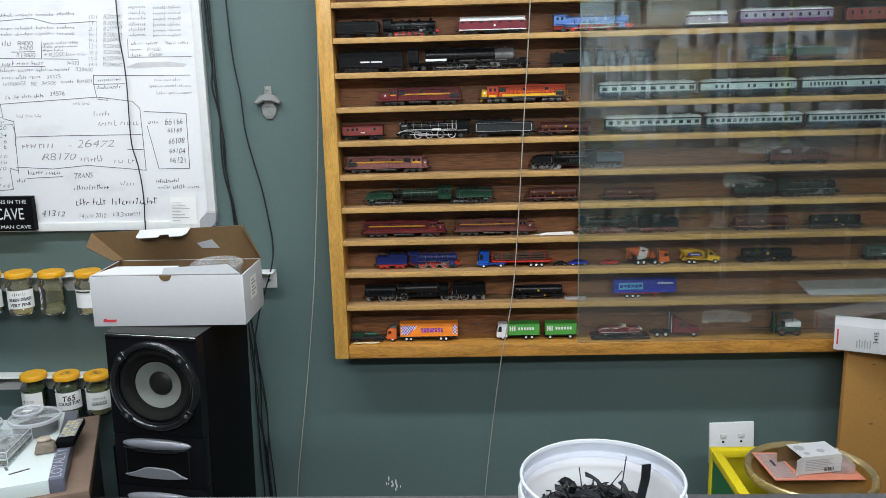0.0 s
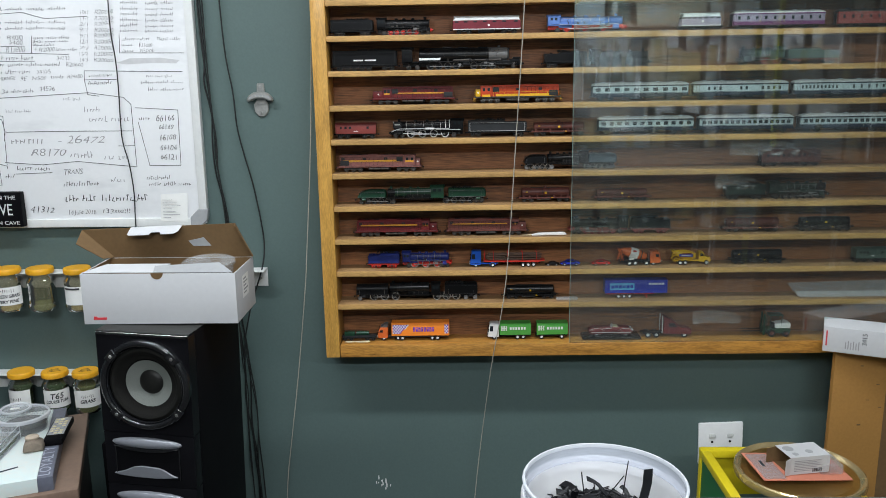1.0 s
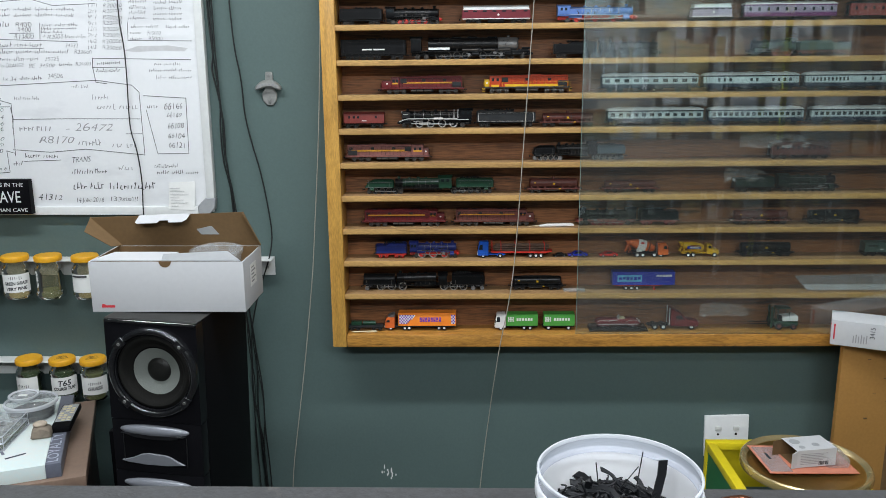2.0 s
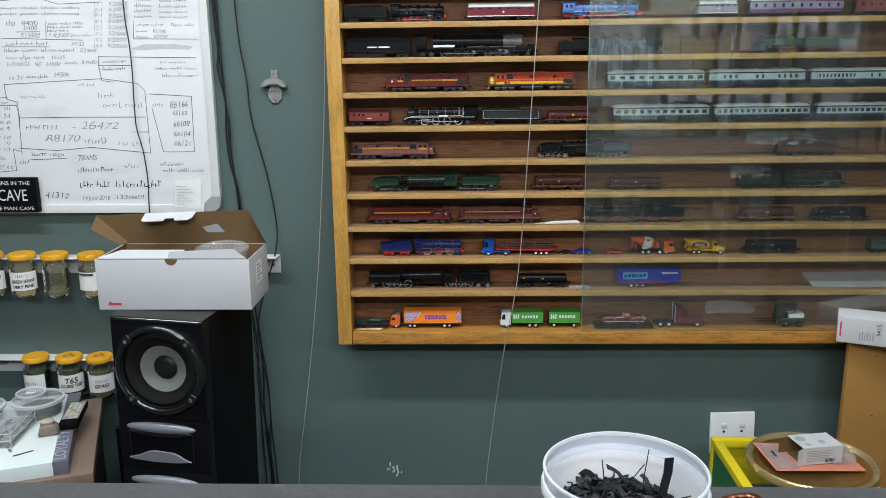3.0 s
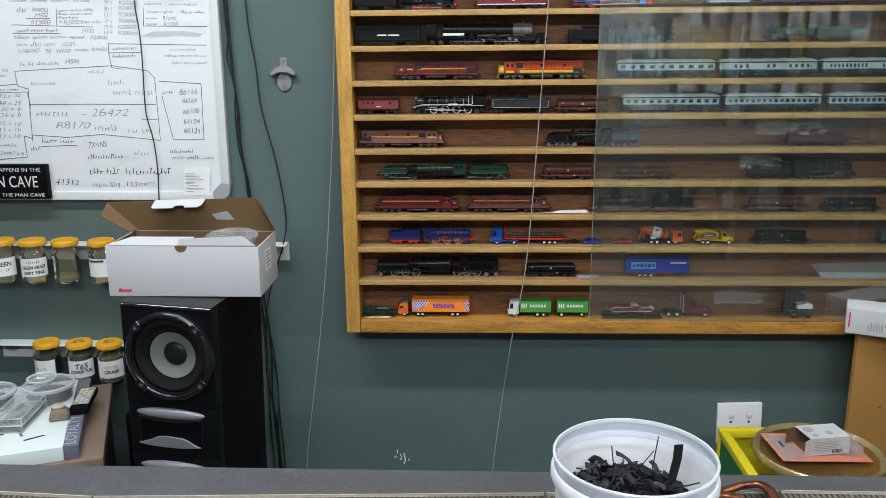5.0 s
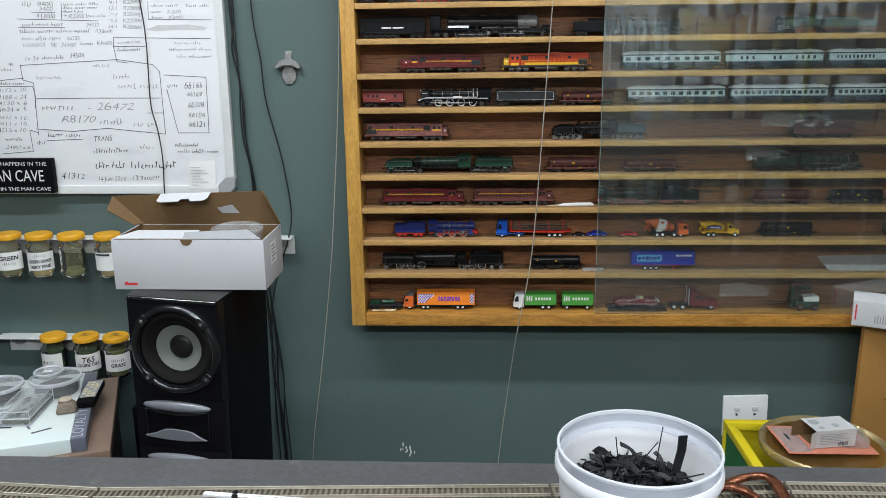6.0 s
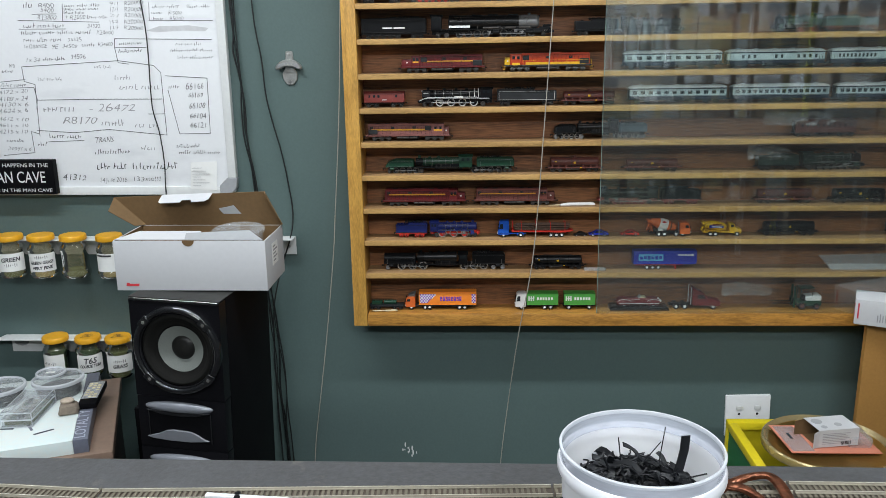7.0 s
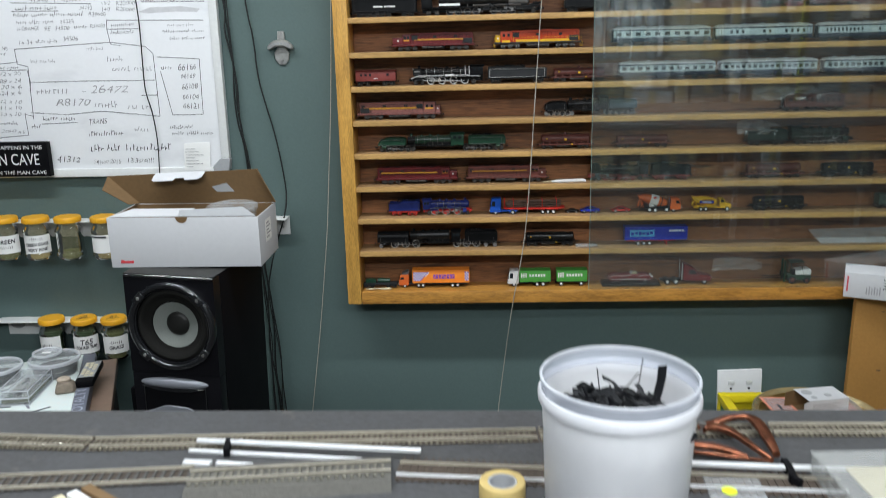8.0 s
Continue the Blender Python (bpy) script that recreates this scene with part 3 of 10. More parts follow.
disc("woofer_ring", [(0.1030, -0.001), (0.1028, 0.004), (0.1010, 0.0095), (0.0970, 0.0128), (0.0925, 0.0132), (0.0895, 0.0115), (0.0880, 0.0080), (0.0872, 0.0035), (0.0862, -0.003), (0.0855, -0.010)], BLACK_GLOSS, "black gloss ring")
disc("inner_ring", [(0.0866, 0.0065), (0.0858, 0.0085), (0.0846, 0.0080), (0.0842, 0.0020)], BLACK_GLOSS, "thin raised gloss lip")
disc("surround", [(0.0845, -0.001), (0.0815, 0.0035), (0.0770, 0.0055), (0.0725, 0.0040), (0.0685, -0.0005), (0.0650, -0.0048), (0.0600, -0.0075), (0.0540, -0.0095)], RUBBER, "dusty dark foam surround")
disc("cone", [(0.0532, -0.0085), (0.0490, -0.0105), (0.0260, -0.0190), (0.0220, -0.0200)], CONE, "light grey woofer cone", WC + 0.0015, WZ - 0.001)
disc("dust_cap", [(0.0276, -0.0185), (0.0250, -0.0150), (0.0180, -0.0118), (0.0080, -0.0102), (0.0001, -0.0098)], DUST_CAP, "", WC + 0.0028, WZ - 0.001)
for a in (44, 138, 226, 320):
    w0 = Matrix.Translation((WC, SF, WZ)) @ Matrix.Rotation(-radians(a), 4, "Y")
    bm = bmesh.new()
    prism(bm, [(0.0855, -0.0125), (0.1030, -0.0155), (0.1040, 0.0), (0.1030, 0.0155), (0.0855, 0.0125)], -0.0142, -0.002, 0.0015)
    bmesh.ops.transform(bm, matrix=w0, verts=bm.verts)
    lug = part("screw_lug", bm, BLACK_GLOSS, speaker)
    bm = bmesh.new()
    rod(bm, (0.0945, -0.0138, 0), (0.0945, -0.0146, 0), 0.0068, 0.0062, 20)
    bmesh.ops.transform(bm, matrix=w0, verts=bm.verts)
    part("screw_well", bm, BLACK_MATT, lug)
    bm = bmesh.new()
    rod(bm, (0.0945, -0.0143, 0), (0.0945, -0.0156, 0), 0.0040, 0.0034, 12)
    bmesh.ops.transform(bm, matrix=w0, verts=bm.verts)
    part("screw", bm, STEEL, lug)
# horn opening with two bright lips
bm = bmesh.new()
ball(bm, (SCX - 0.0045, SF, 0.7145), 0.081, (1.0, 0.16, 0.165), 48)
part("upper_lip", bm, SILVER, speaker, "silver curved lip")
bm = bmesh.new()
prism(bm, [(SCX - 0.081, 0.7085), (SCX - 0.045, 0.6990), (SCX, 0.6965), (SCX + 0.040, 0.6990), (SCX + 0.072, 0.7085)], SF - 0.0105, SF + 0.001, 0.0008)
part("lip_shadow_gap", bm, BLACK_GLOSS, speaker)
bm = bmesh.new()
prism(bm, [(SCX - 0.084, 0.6405), (SCX - 0.070, 0.6370), (SCX - 0.03, 0.6338), (SCX + 0.02, 0.6338), (SCX + 0.066, 0.6392), (SCX + 0.050, 0.6455), (SCX + 0.033, 0.6555), (SCX + 0.020, 0.6592), (SCX - 0.020, 0.6612), (SCX - 0.036, 0.6585), (SCX - 0.056, 0.6490)], SF - 0.007, SF + 0.002, 0.0012)
part("lower_lip", bm, SILVER, speaker, "silver curved lip")
bm = bmesh.new()
box(bm, SCX - 0.076, SCX + 0.070, SF - 0.0035, SF + 0.001, 0.6315, 0.7050, 0.001)
part("port", bm, BLACK_SATIN, speaker)
for xa, xb in ((SCX - 0.078, SCX - 0.0755), (SCX + 0.0695, SCX + 0.072)):
    bm = bmesh.new()
    box(bm, xa, xb, SF - 0.0050, SF + 0.001, 0.6330, 0.7050, 0.0006)
    part("port_edge", bm, BLACK_GLOSS, speaker)
bm = bmesh.new()
ball(bm, (SCX - 0.0045, SF, 0.5850), 0.081, (1.0, 0.16, 0.165), 48)
part("upper_lip", bm, SILVER, speaker, "silver curved lip")

# ---- shoe box on the loudspeaker ----
KX0, KX1, KF, KB, KZ0, KZ1 = -0.7345, -0.3965, -0.470, -0.308, 0.973, 1.086
shoebox = thing("shoe_box", "white shoe box standing open, brown inside", "box")
w = 0.0025
for a, b, c, d in ((KX0, KX1, KF, KF + w), (KX0, KX1, KB - w, KB), (KX0, KX0 + w, KF + w, KB - w), (KX1 - w, KX1, KF + w, KB - w)):
    bm = bmesh.new()
    box(bm, a, b, c, d, KZ0, KZ1, 0.0006)
    part("side", bm, WHITE_CARD, shoebox)
bm = bmesh.new()
box(bm, KX0 + w, KX1 - w, KF + w, KB - w, KZ0, KZ0 + w)
part("bottom", bm, KRAFT, shoebox)
for a, b, c, d in ((KX0 + w, KX1 - w, KB - w - 0.001, KB - w - 0.0002), (KX0 + w, KX0 + w + 0.0008, KF + w, KB - w - 0.001), (KX1 - w - 0.0008, KX1 - w, KF + w, KB - w - 0.001)):
    bm = bmesh.new()
    box(bm, a, b, c, d, KZ0 + w, KZ1 - 0.001)
    part("lining", bm, KRAFT, shoebox)
# the raised lid, hinged at the back, its walls folded in


def sheet(bm, corners, thick):
    """A flat piece of card through four corners."""
    c = [Vector(p) for p in corners]
    nrm = (c[1] - c[0]).cross(c[3] - c[0]).normalized() * thick
    a = [bm.verts.new(p) for p in c]
    b = [bm.verts.new(p + nrm) for p in c]
    fs = [bm.faces.new(a[::-1]), bm.faces.new(b)]
    fs += [bm.faces.new((a[k], a[(k + 1) % 4], b[(k + 1) % 4], b[k])) for k in range(4)]
    bmesh.ops.recalc_face_normals(bm, faces=fs)


HL, HR = (KX0 + 0.012, KB, KZ1), (KX1, KB, KZ1)
TL, TR = (-0.789, KB - 0.012, 1.1555), (-0.432, KB - 0.012, 1.1680)
bm = bmesh.new()
sheet(bm, [HL, HR, TR, TL], 0.002)
lid = part("lid", bm, KRAFT, shoebox, "raised lid, brown inside")
bm = bmesh.new()
sheet(bm, [(HL[0] + 0.190, HL[1] - 0.0062, HL[2] + 0.028), (HL[0] + 0.232, HL[1] - 0.0062, HL[2] + 0.028), (HL[0] + 0.216, HL[1] - 0.0095, HL[2] + 0.049), (HL[0] + 0.180, HL[1] - 0.0085, HL[2] + 0.041)], 0.0006)
part("sticker", bm, GREY_PLASTIC, lid)
bm = bmesh.new()
sheet(bm, [HL, TL, (TL[0] - 0.004, TL[1] - 0.030, TL[2] - 0.028), (HL[0] - 0.020, HL[1] - 0.022, HL[2] + 0.002)], 0.002)
part("lid_wall", bm, KRAFT, lid)
bm = bmesh.new()
sheet(bm, [HR, TR, (TR[0] + 0.005, TR[1] - 0.016, TR[2] - 0.004), (HR[0] + 0.006, HR[1] - 0.026, HR[2] + 0.006)], 0.002)
part("lid_wall", bm, KRAFT, lid)
bm = bmesh.new()
ft = [Vector((TL[0] + (TR[0] - TL[0]) * f, TL[1], TL[2] + (TR[2] - TL[2]) * f)) for f in (0.325, 0.660)]
dn = Vector((0, -0.030, -0.014))
o = [ft[0] + dn * 0.0, ft[0] + dn * 0.85 + Vector((-0.001, 0, 0)), ft[0] + dn + Vector((0.005, 0, 0)), ft[0].lerp(ft[1], 0.42) + dn, ft[0].lerp(ft[1], 0.45) + dn * 0.72, ft[0].lerp(ft[1], 0.62) + dn * 0.72, ft[0].lerp(ft[1], 0.65) + dn, ft[1] + dn + Vector((-0.012, 0, 0)), ft[1] + dn * 0.7 + Vector((-0.003, 0, 0)), ft[1]]
va, vb = [bm.verts.new(p) for p in o], [bm.verts.new(p + Vector((0, -0.0006, 0.0013))) for p in o]
bm.faces.new(va), bm.faces.new(vb[::-1])
for k in range(len(o)):
    bm.faces.new((va[k], vb[k], vb[(k + 1) % len(o)], va[(k + 1) % len(o)]))
bmesh.ops.recalc_face_normals(bm, faces=bm.faces)
part("tuck_flap", bm, WHITE_CARD, lid)
bm = bmesh.new()
sheet(bm, [(KX0 + 0.004, KF + 0.003, KZ1 + 0.001), (KX0 + 0.168, KF + 0.003, KZ1 + 0.001), (KX0 + 0.178, KF + 0.062, KZ1 + 0.006), (KX0 + 0.036, KF + 0.062, KZ1 + 0.006)], 0.002)
part("flap", bm, WHITE_CARD, shoebox)
bm = bmesh.new()
sheet(bm, [(KX0 + 0.16, KF + 0.003, KZ1 + 0.0005), (KX1 - 0.006, KF + 0.003, KZ1 + 0.0005), (KX1 - 0.045, KF + 0.045, KZ1 + 0.012), (KX0 + 0.155, KF + 0.03, KZ1 + 0.009)], 0.002)
part("flap", bm, GREY_PLASTIC, shoebox, "folded grey inner flap")
bm = bmesh.new()
prism(bm, [(KX0 + 0.168 + 0.0135 * math.cos(radians(180 + 15 * k)), KZ1 + 0.001 + 0.0135 * math.sin(radians(180 + 15 * k))) for k in range(13)], KF - 0.0006, KF + 0.0004)
part("thumb_hole", bm, KRAFT, shoebox)
bm = bmesh.new()
prism(bm, [(KX0 + 0.021, KZ0 + 0.010), (KX0 + 0.050, KZ0 + 0.010), (KX0 + 0.051, KZ0 + 0.0155), (KX0 + 0.030, KZ0 + 0.015), (KX0 + 0.029, KZ0 + 0.0175), (KX0 + 0.0225, KZ0 + 0.0175)], KF - 0.0005, KF)
part("logo", bm, RED_PRINT, shoebox, "small red printed mark")
bm = bmesh.new()
box(bm, KX1, KX1 + 0.0006, KF + 0.055, KF + 0.105, KZ0 + 0.042, KZ0 + 0.092)
lab = part("size_label", bm, PAPER, shoebox)
for k in range(5):
    bm = bmesh.new()
    box(bm, KX1 + 0.0006, KX1 + 0.0009, KF + 0.062, KF + (0.097 if k % 2 else 0.085), KZ0 + 0.050 + 0.008 * k, KZ0 + 0.0535 + 0.008 * k)
    part("print_bar", bm, INK_FADED, lab)
# what lies in the box: a clear lidded tub
tub = thing("plastic_tub", "clear round plastic tub lying inside the shoe box", "tub", pose(KX1 - 0.088, KF + 0.105, KZ1 - 0.013, 4, 0, 0))
bm = bmesh.new()
lathe(bm, [(0.001, -0.05), (0.050, -0.05), (0.056, 0.008), (0.060, 0.010), (0.060, 0.016), (0.054, 0.018), (0.050, 0.012), (0.001, 0.012)], 40)
part("lid", bm, CLEAR, tub)

# ---- bucket of black offcuts ----
bucket = thing("plastic_bucket", "small white plastic bucket full of thin black plastic offcuts", "bucket", pose(0.1945, -1.603, TZ))
bm = bmesh.new()
lathe(bm, [(0.001, 0.0), (0.054, 0.0), (0.056, 0.003), (0.0600, 0.104), (0.0622, 0.105), (0.0635, 0.108), (0.0635, 0.113), (0.0622, 0.116), (0.0610, 0.1165), (0.0602, 0.115), (0.0595, 0.104), (0.0545, 0.004), (0.001, 0.004)], 72)
BUCKET_WHITE = mat("bucket_white", (0.64, 0.645, 0.67), 0.4, var=0.02, fleck=((0.55, 0.55, 0.55), 45, 0.72, (1, 1, 1)))
BUCKET_WHITE.node_tree.nodes["Principled BSDF"].inputs["Subsurface Weight"].default_value = 0.5
BUCKET_WHITE.node_tree.nodes["Principled BSDF"].inputs["Subsurface Scale"].default_value = 0.006
BUCKET_WHITE.node_tree.nodes["Principled BSDF"].inputs["Subsurface Radius"].default_value = (1.0, 1.0, 1.0)
part("body", bm, BUCKET_WHITE, bucket)
bm = bmesh.new()
lathe(bm, [(0.0598, 0.1120), (0.0612, 0.1145), (0.0616, 0.1245), (0.0604, 0.1245), (0.0600, 0.1145), (0.0590, 0.1120)], 72)
part("collar", bm, COLLAR, bucket, "translucent milky collar")
bm = bmesh.new()
lathe(bm, [(0.0603, 0.1242), (0.0617, 0.1242), (0.0623, 0.1252), (0.0623, 0.1265), (0.0615, 0.1273), (0.0605, 0.1272), (0.0600, 0.1262), (0.0602, 0.1240)], 72)
part("rim", bm, RIM, bucket, "milky translucent rim")
OFFCUT = mat("black_plastic_offcut", (0.005, 0.0055, 0.0068), 0.42, var=0.3, scale=60, spec=0.2)
random.seed(5)
bm = bmesh.new()
lathe(bm, [(0.0560, 0.078), (0.048, 0.085), (0.03, 0.094), (0.012, 0.098), (0.0001, 0.0985)], 40)
for v in bm.verts:
    v.co.z += random.uniform(-0.004, 0.004)
part("heap_core", bm, BLACK_MATT, bucket)
bm = bmesh.new()
for k in range(420):
    a, r = random.uniform(0, 6.283), 0.050 * math.sqrt(random.random())
    c = Vector((r * math.cos(a) - 0.003, r * math.sin(a), 0.099 - 0.018 * (r / 0.05) ** 2 + random.uniform(-0.002, 0.009)))
    m = Matrix.Translation(c) @ Euler((random.uniform(-0.6, 0.6), random.uniform(-0.7, 0.7), random.uniform(0, 6.283))).to_matrix().to_4x4()
    hw, th = random.choice((0.0005, 0.0007, 0.0010, 0.0020, 0.0028)), 0.0004
    rad, sweep = random.uniform(0.004, 0.016), random.uniform(0.6, 2.6)
    last = None
    for j in range(6):
        w0 = sweep * j / 5
        p = Vector((rad * math.cos(w0) - rad * 0.7, rad * math.sin(w0) - rad * 0.5, 0.002 * math.sin(w0 * 2)))
        n = Vector((math.cos(w0), math.sin(w0), 0))
        q = [bm.verts.new(m @ (p + n * u * hw + Vector((0, 0, v * th)))) for u, v in ((-1, -1), (1, -1), (1, 1), (-1, 1))]
        if last:
            for e in range(4):
                bm.faces.new((last[e], last[(e + 1) % 4], q[(e + 1) % 4], q[e]))
        last = q
tagged(part("scrap_bed", bm, OFFCUT, bucket, "tangled thin black plastic strips"), kind="stuff")
for pts, hw in (([(-0.054, -0.016, 0.109), (-0.046, -0.022, 0.100), (-0.034, -0.024, 0.094), (-0.016, -0.026, 0.092)], 0.0034), ([(0.036, 0.012, 0.1290), (0.0350, 0.010, 0.1180), (0.031, 0.006, 0.104), (0.026, 0.0, 0.092)], 0.0036), ([(0.018, -0.004, 0.100), (0.026, -0.014, 0.106), (0.034, -0.016, 0.100), (0.042, -0.018, 0.097), (0.048, -0.012, 0.092)], 0.0028), ([(-0.022, 0.016, 0.096), (-0.020, 0.014, 0.110), (-0.019, 0.013, 0.112)], 0.0030), ([(-0.012, 0.006, 0.098), (-0.002, 0.002, 0.108), (0.006, 0.004, 0.104), (0.012, 0.010, 0.096)], 0.0022)):
    bm = bmesh.new()
    last = None
    for j, p in enumerate(pts):
        p = Vector(p)
        d = Vector(pts[min(j + 1, len(pts) - 1)]) - Vector(pts[max(j - 1, 0)])
        n = d.cross(Vector((0, 1, 0.3))).normalized()
        side = d.cross(n).normalized() if abs(d.z) < 0.006 else Vector((1, 0.2, 0)).normalized()
        up = d.cross(side).normalized() * 0.0006
        q = [bm.verts.new(p + side * hw * e + up * f) for e, f in ((-1, -1), (1, -1), (1, 1), (-1, 1))]
        if last:
            for e in range(4):
                bm.faces.new((last[e], last[(e + 1) % 4], q[(e + 1) % 4], q[e]))
        else:
            bm.faces.new(q)
        last = q
    bm.faces.new(last[::-1])
    bmesh.ops.recalc_face_normals(bm, faces=bm.faces)
    part("offcut", bm, OFFCUT, bucket)
for x, y, dx, dz, wd in ( (-0.012, 0.01, -0.004, 0.030, 0.0005), (0.0, 0.015, 0.018, 0.024, 0.0005), (0.018, 0.02, 0.004, 0.034, 0.0005), (0.038, -0.004, 0.016, 0.002, 0.0007), (0.03, 0.004, 0.022, 0.003, 0.0008), (-0.02, 0.0, -0.008, 0.018, 0.001)):
    bm = bmesh.new()
    rod(bm, (x - dx * 0.3, y, 0.094 - dz * 0.2), (x + dx, y, 0.098 + dz), wd, wd * 0.9, 4)
    part("offcut", bm, OFFCUT, bucket)

# ---- paints of the models ----
P_BLACK = mat("model_black", (0.0065, 0.007, 0.008), 0.36, var=0.25, scale=40, spec=0.14)
P_GREY = mat("model_dark_grey", (0.018, 0.020, 0.022), 0.5, var=0.2, scale=40, spec=0.32)
P_MAROON = mat("model_maroon", (0.135, 0.017, 0.019), 0.4, var=0.15, scale=40, spec=0.32)
P_TANK = mat("model_tank_brown", (0.105, 0.034, 0.027), 0.45, var=0.2, scale=40, spec=0.32)
P_OXIDE = mat("model_oxide_red", (0.20, 0.042, 0.036), 0.5, var=0.15, scale=40, spec=0.32)
P_BROWN = mat("model_brown", (0.150, 0.048, 0.038), 0.45, var=0.2, scale=40, spec=0.32)
P_GOLD = mat("model_yellow_line", (0.62, 0.30, 0.03), 0.45, var=0.08, spec=0.32)
P_RED = mat("model_red", (0.50, 0.03, 0.02), 0.4, var=0.1, scale=40, spec=0.32)
P_REDORANGE = mat("model_red_orange", (0.46, 0.052, 0.014), 0.4, var=0.1, scale=40, spec=0.32)
P_ORANGE = mat("model_orange", (0.90, 0.27, 0.035), 0.38, var=0.06, scale=40, spec=0.32)
P_MIXER = mat("model_mixer_orange", (0.60, 0.125, 0.028), 0.4, var=0.1, scale=40, spec=0.32)
P_YELLOW = mat("model_yellow", (0.68, 0.40, 0.02), 0.4, var=0.08, scale=40, spec=0.32)
P_WHITE = mat("model_white", (0.70, 0.70, 0.69), 0.4, var=0.05, spec=0.32)
P_SILVER = mat("model_silver", (0.58, 0.58, 0.57), 0.35, metal=0.2, var=0.1, spec=0.32)
P_GREEN = mat("model_dark_green", (0.011, 0.046, 0.026), 0.3, var=0.2, scale=40, spec=0.4)
P_BLUE = mat("model_blue", (0.013, 0.024, 0.150), 0.4, var=0.15, scale=40, spec=0.32)
P_SKY = mat("model_light_blue", (0.10, 0.20, 0.50), 0.4, var=0.12, scale=40, spec=0.32)
P_TRUCK_BLUE = mat("truck_blue", (0.012, 0.09, 0.48), 0.35, var=0.08, spec=0.32)
P_TRAILER_BLUE = mat("trailer_blue", (0.012, 0.03, 0.36), 0.35, var=0.08, spec=0.32)
P_CYAN = mat("print_cyan", (0.10, 0.42, 0.66), 0.4, var=0.2, scale=60, spec=0.32)
P_PURPLE = mat("print_purple", (0.16, 0.05, 0.40), 0.4, var=0.05, spec=0.32)
P_LEAF = mat("truck_green", (0.075, 0.32, 0.06), 0.35, var=0.06, spec=0.32)
P_COACH_BLUE = mat("coach_blue", (0.010, 0.018, 0.034), 0.4, var=0.15, scale=40, spec=0.2)
P_COACH_PALE = mat("coach_pale", (0.37, 0.45, 0.455), 0.42, var=0.08, scale=40, spec=0.32)
P_IRON = mat("weathered_iron", (0.050, 0.046, 0.042), 0.45, metal=0.3, var=0.3, scale=60, spec=0.3)
P_ROOF = mat("coach_roof", (0.74, 0.77, 0.77), 0.5, var=0.1, scale=40, spec=0.32)
P_WINDOW = mat("model_window", (0.018, 0.024, 0.028), 0.12, var=0.2, spec=0.32)
P_COAL = mat("coal", (0.012, 0.012, 0.012), 0.7, var=0.4, fine=300, bump=0.8, spec=0.32)
P_TRUCK = mat("model_truck_dark", (0.036, 0.033, 0.031), 0.5, var=0.35, scale=80, spec=0.3)
P_FADED = mat("model_dusty_maroon", (0.215, 0.085, 0.074), 0.5, var=0.2, scale=50, spec=0.3)
P_TYRE = mat("tyre_rubber", (0.015, 0.015, 0.016), 0.75, var=0.2, spec=0.32)
P_CREAM = mat("model_cream", (0.62, 0.55, 0.36), 0.45, var=0.08, spec=0.32)
P_PURPLE_BODY = mat("model_plum", (0.13, 0.03, 0.12), 0.42, var=0.15, spec=0.32)
P_LOG = mat("log_bark", (0.13, 0.085, 0.065), 0.85, var=0.3, scale=60, bump=0.4, spec=0.32)
P_DULL = mat("model_dull_silver", (0.19, 0.19, 0.19), 0.4, metal=0.3, var=0.15, spec=0.3)
P_SHEEN = mat("model_black_sheen", (0.006, 0.0065, 0.0075), 0.3, var=0.25, scale=40, spec=0.32)
P_BOTTLE = mat("model_bottle_green", (0.012, 0.028, 0.024), 0.4, var=0.2, scale=40, spec=0.2)
P_STEEL_TYRE = mat("bright_tyre_steel", (0.34, 0.32, 0.29), 0.35, metal=0.4, var=0.2, scale=60)
P_WHEEL = mat("dull_wheel_steel", (0.085, 0.08, 0.075), 0.4, metal=0.5, var=0.2)
FILM = glassy("thin_film", (0.85, 0.87, 0.87), 0.12, 0.80)
P_LOCO_GREEN = mat("model_grey_green", (0.060, 0.095, 0.080), 0.45, var=0.15, scale=40, spec=0.32)

# ---- railway models ----
SHARED = {}


def shared(key, make, material):
    """One mesh for all alike small pieces."""
    k = (key, material.name)
    if k not in SHARED:
        bm = bmesh.new()
        make(bm)
        SHARED[k] = mesh_of(key[0], bm, material)
    return SHARED[k]


Q = pose(0, 0, 0, 90, 0, 0)


def wheelset(parent, x, r, material, gauge=0.0165, name="wheelset"):
    """Two flanged wheels on an axle."""
    def make(bm):
        for s in (-1, 1):
            lathe(bm, [(0.0001, 0.0012), (r * 0.3, 0.0014), (r * 0.35, 0.0006), (r * 0.75, 0.0004), (r * 0.8, 0.0012), (r, 0.0012), (r, -0.0006), (r * 1.1, -0.0008), (r * 1.1, -0.0014), (0.0001, -0.0014)], 18, Matrix.Translation((0, s * gauge / 2, 0)) @ pose(0, 0, 0, 90 * (-s) if s > 0 else 90, 0, 0))
        rod(bm, (0, -gauge / 2, 0), (0, gauge / 2, 0), 0.001, seg=6)
    return part(name, shared(("wheelset", round(r, 4), gauge), make, material), None, parent, m=pose(x, 0, r * 1.1))


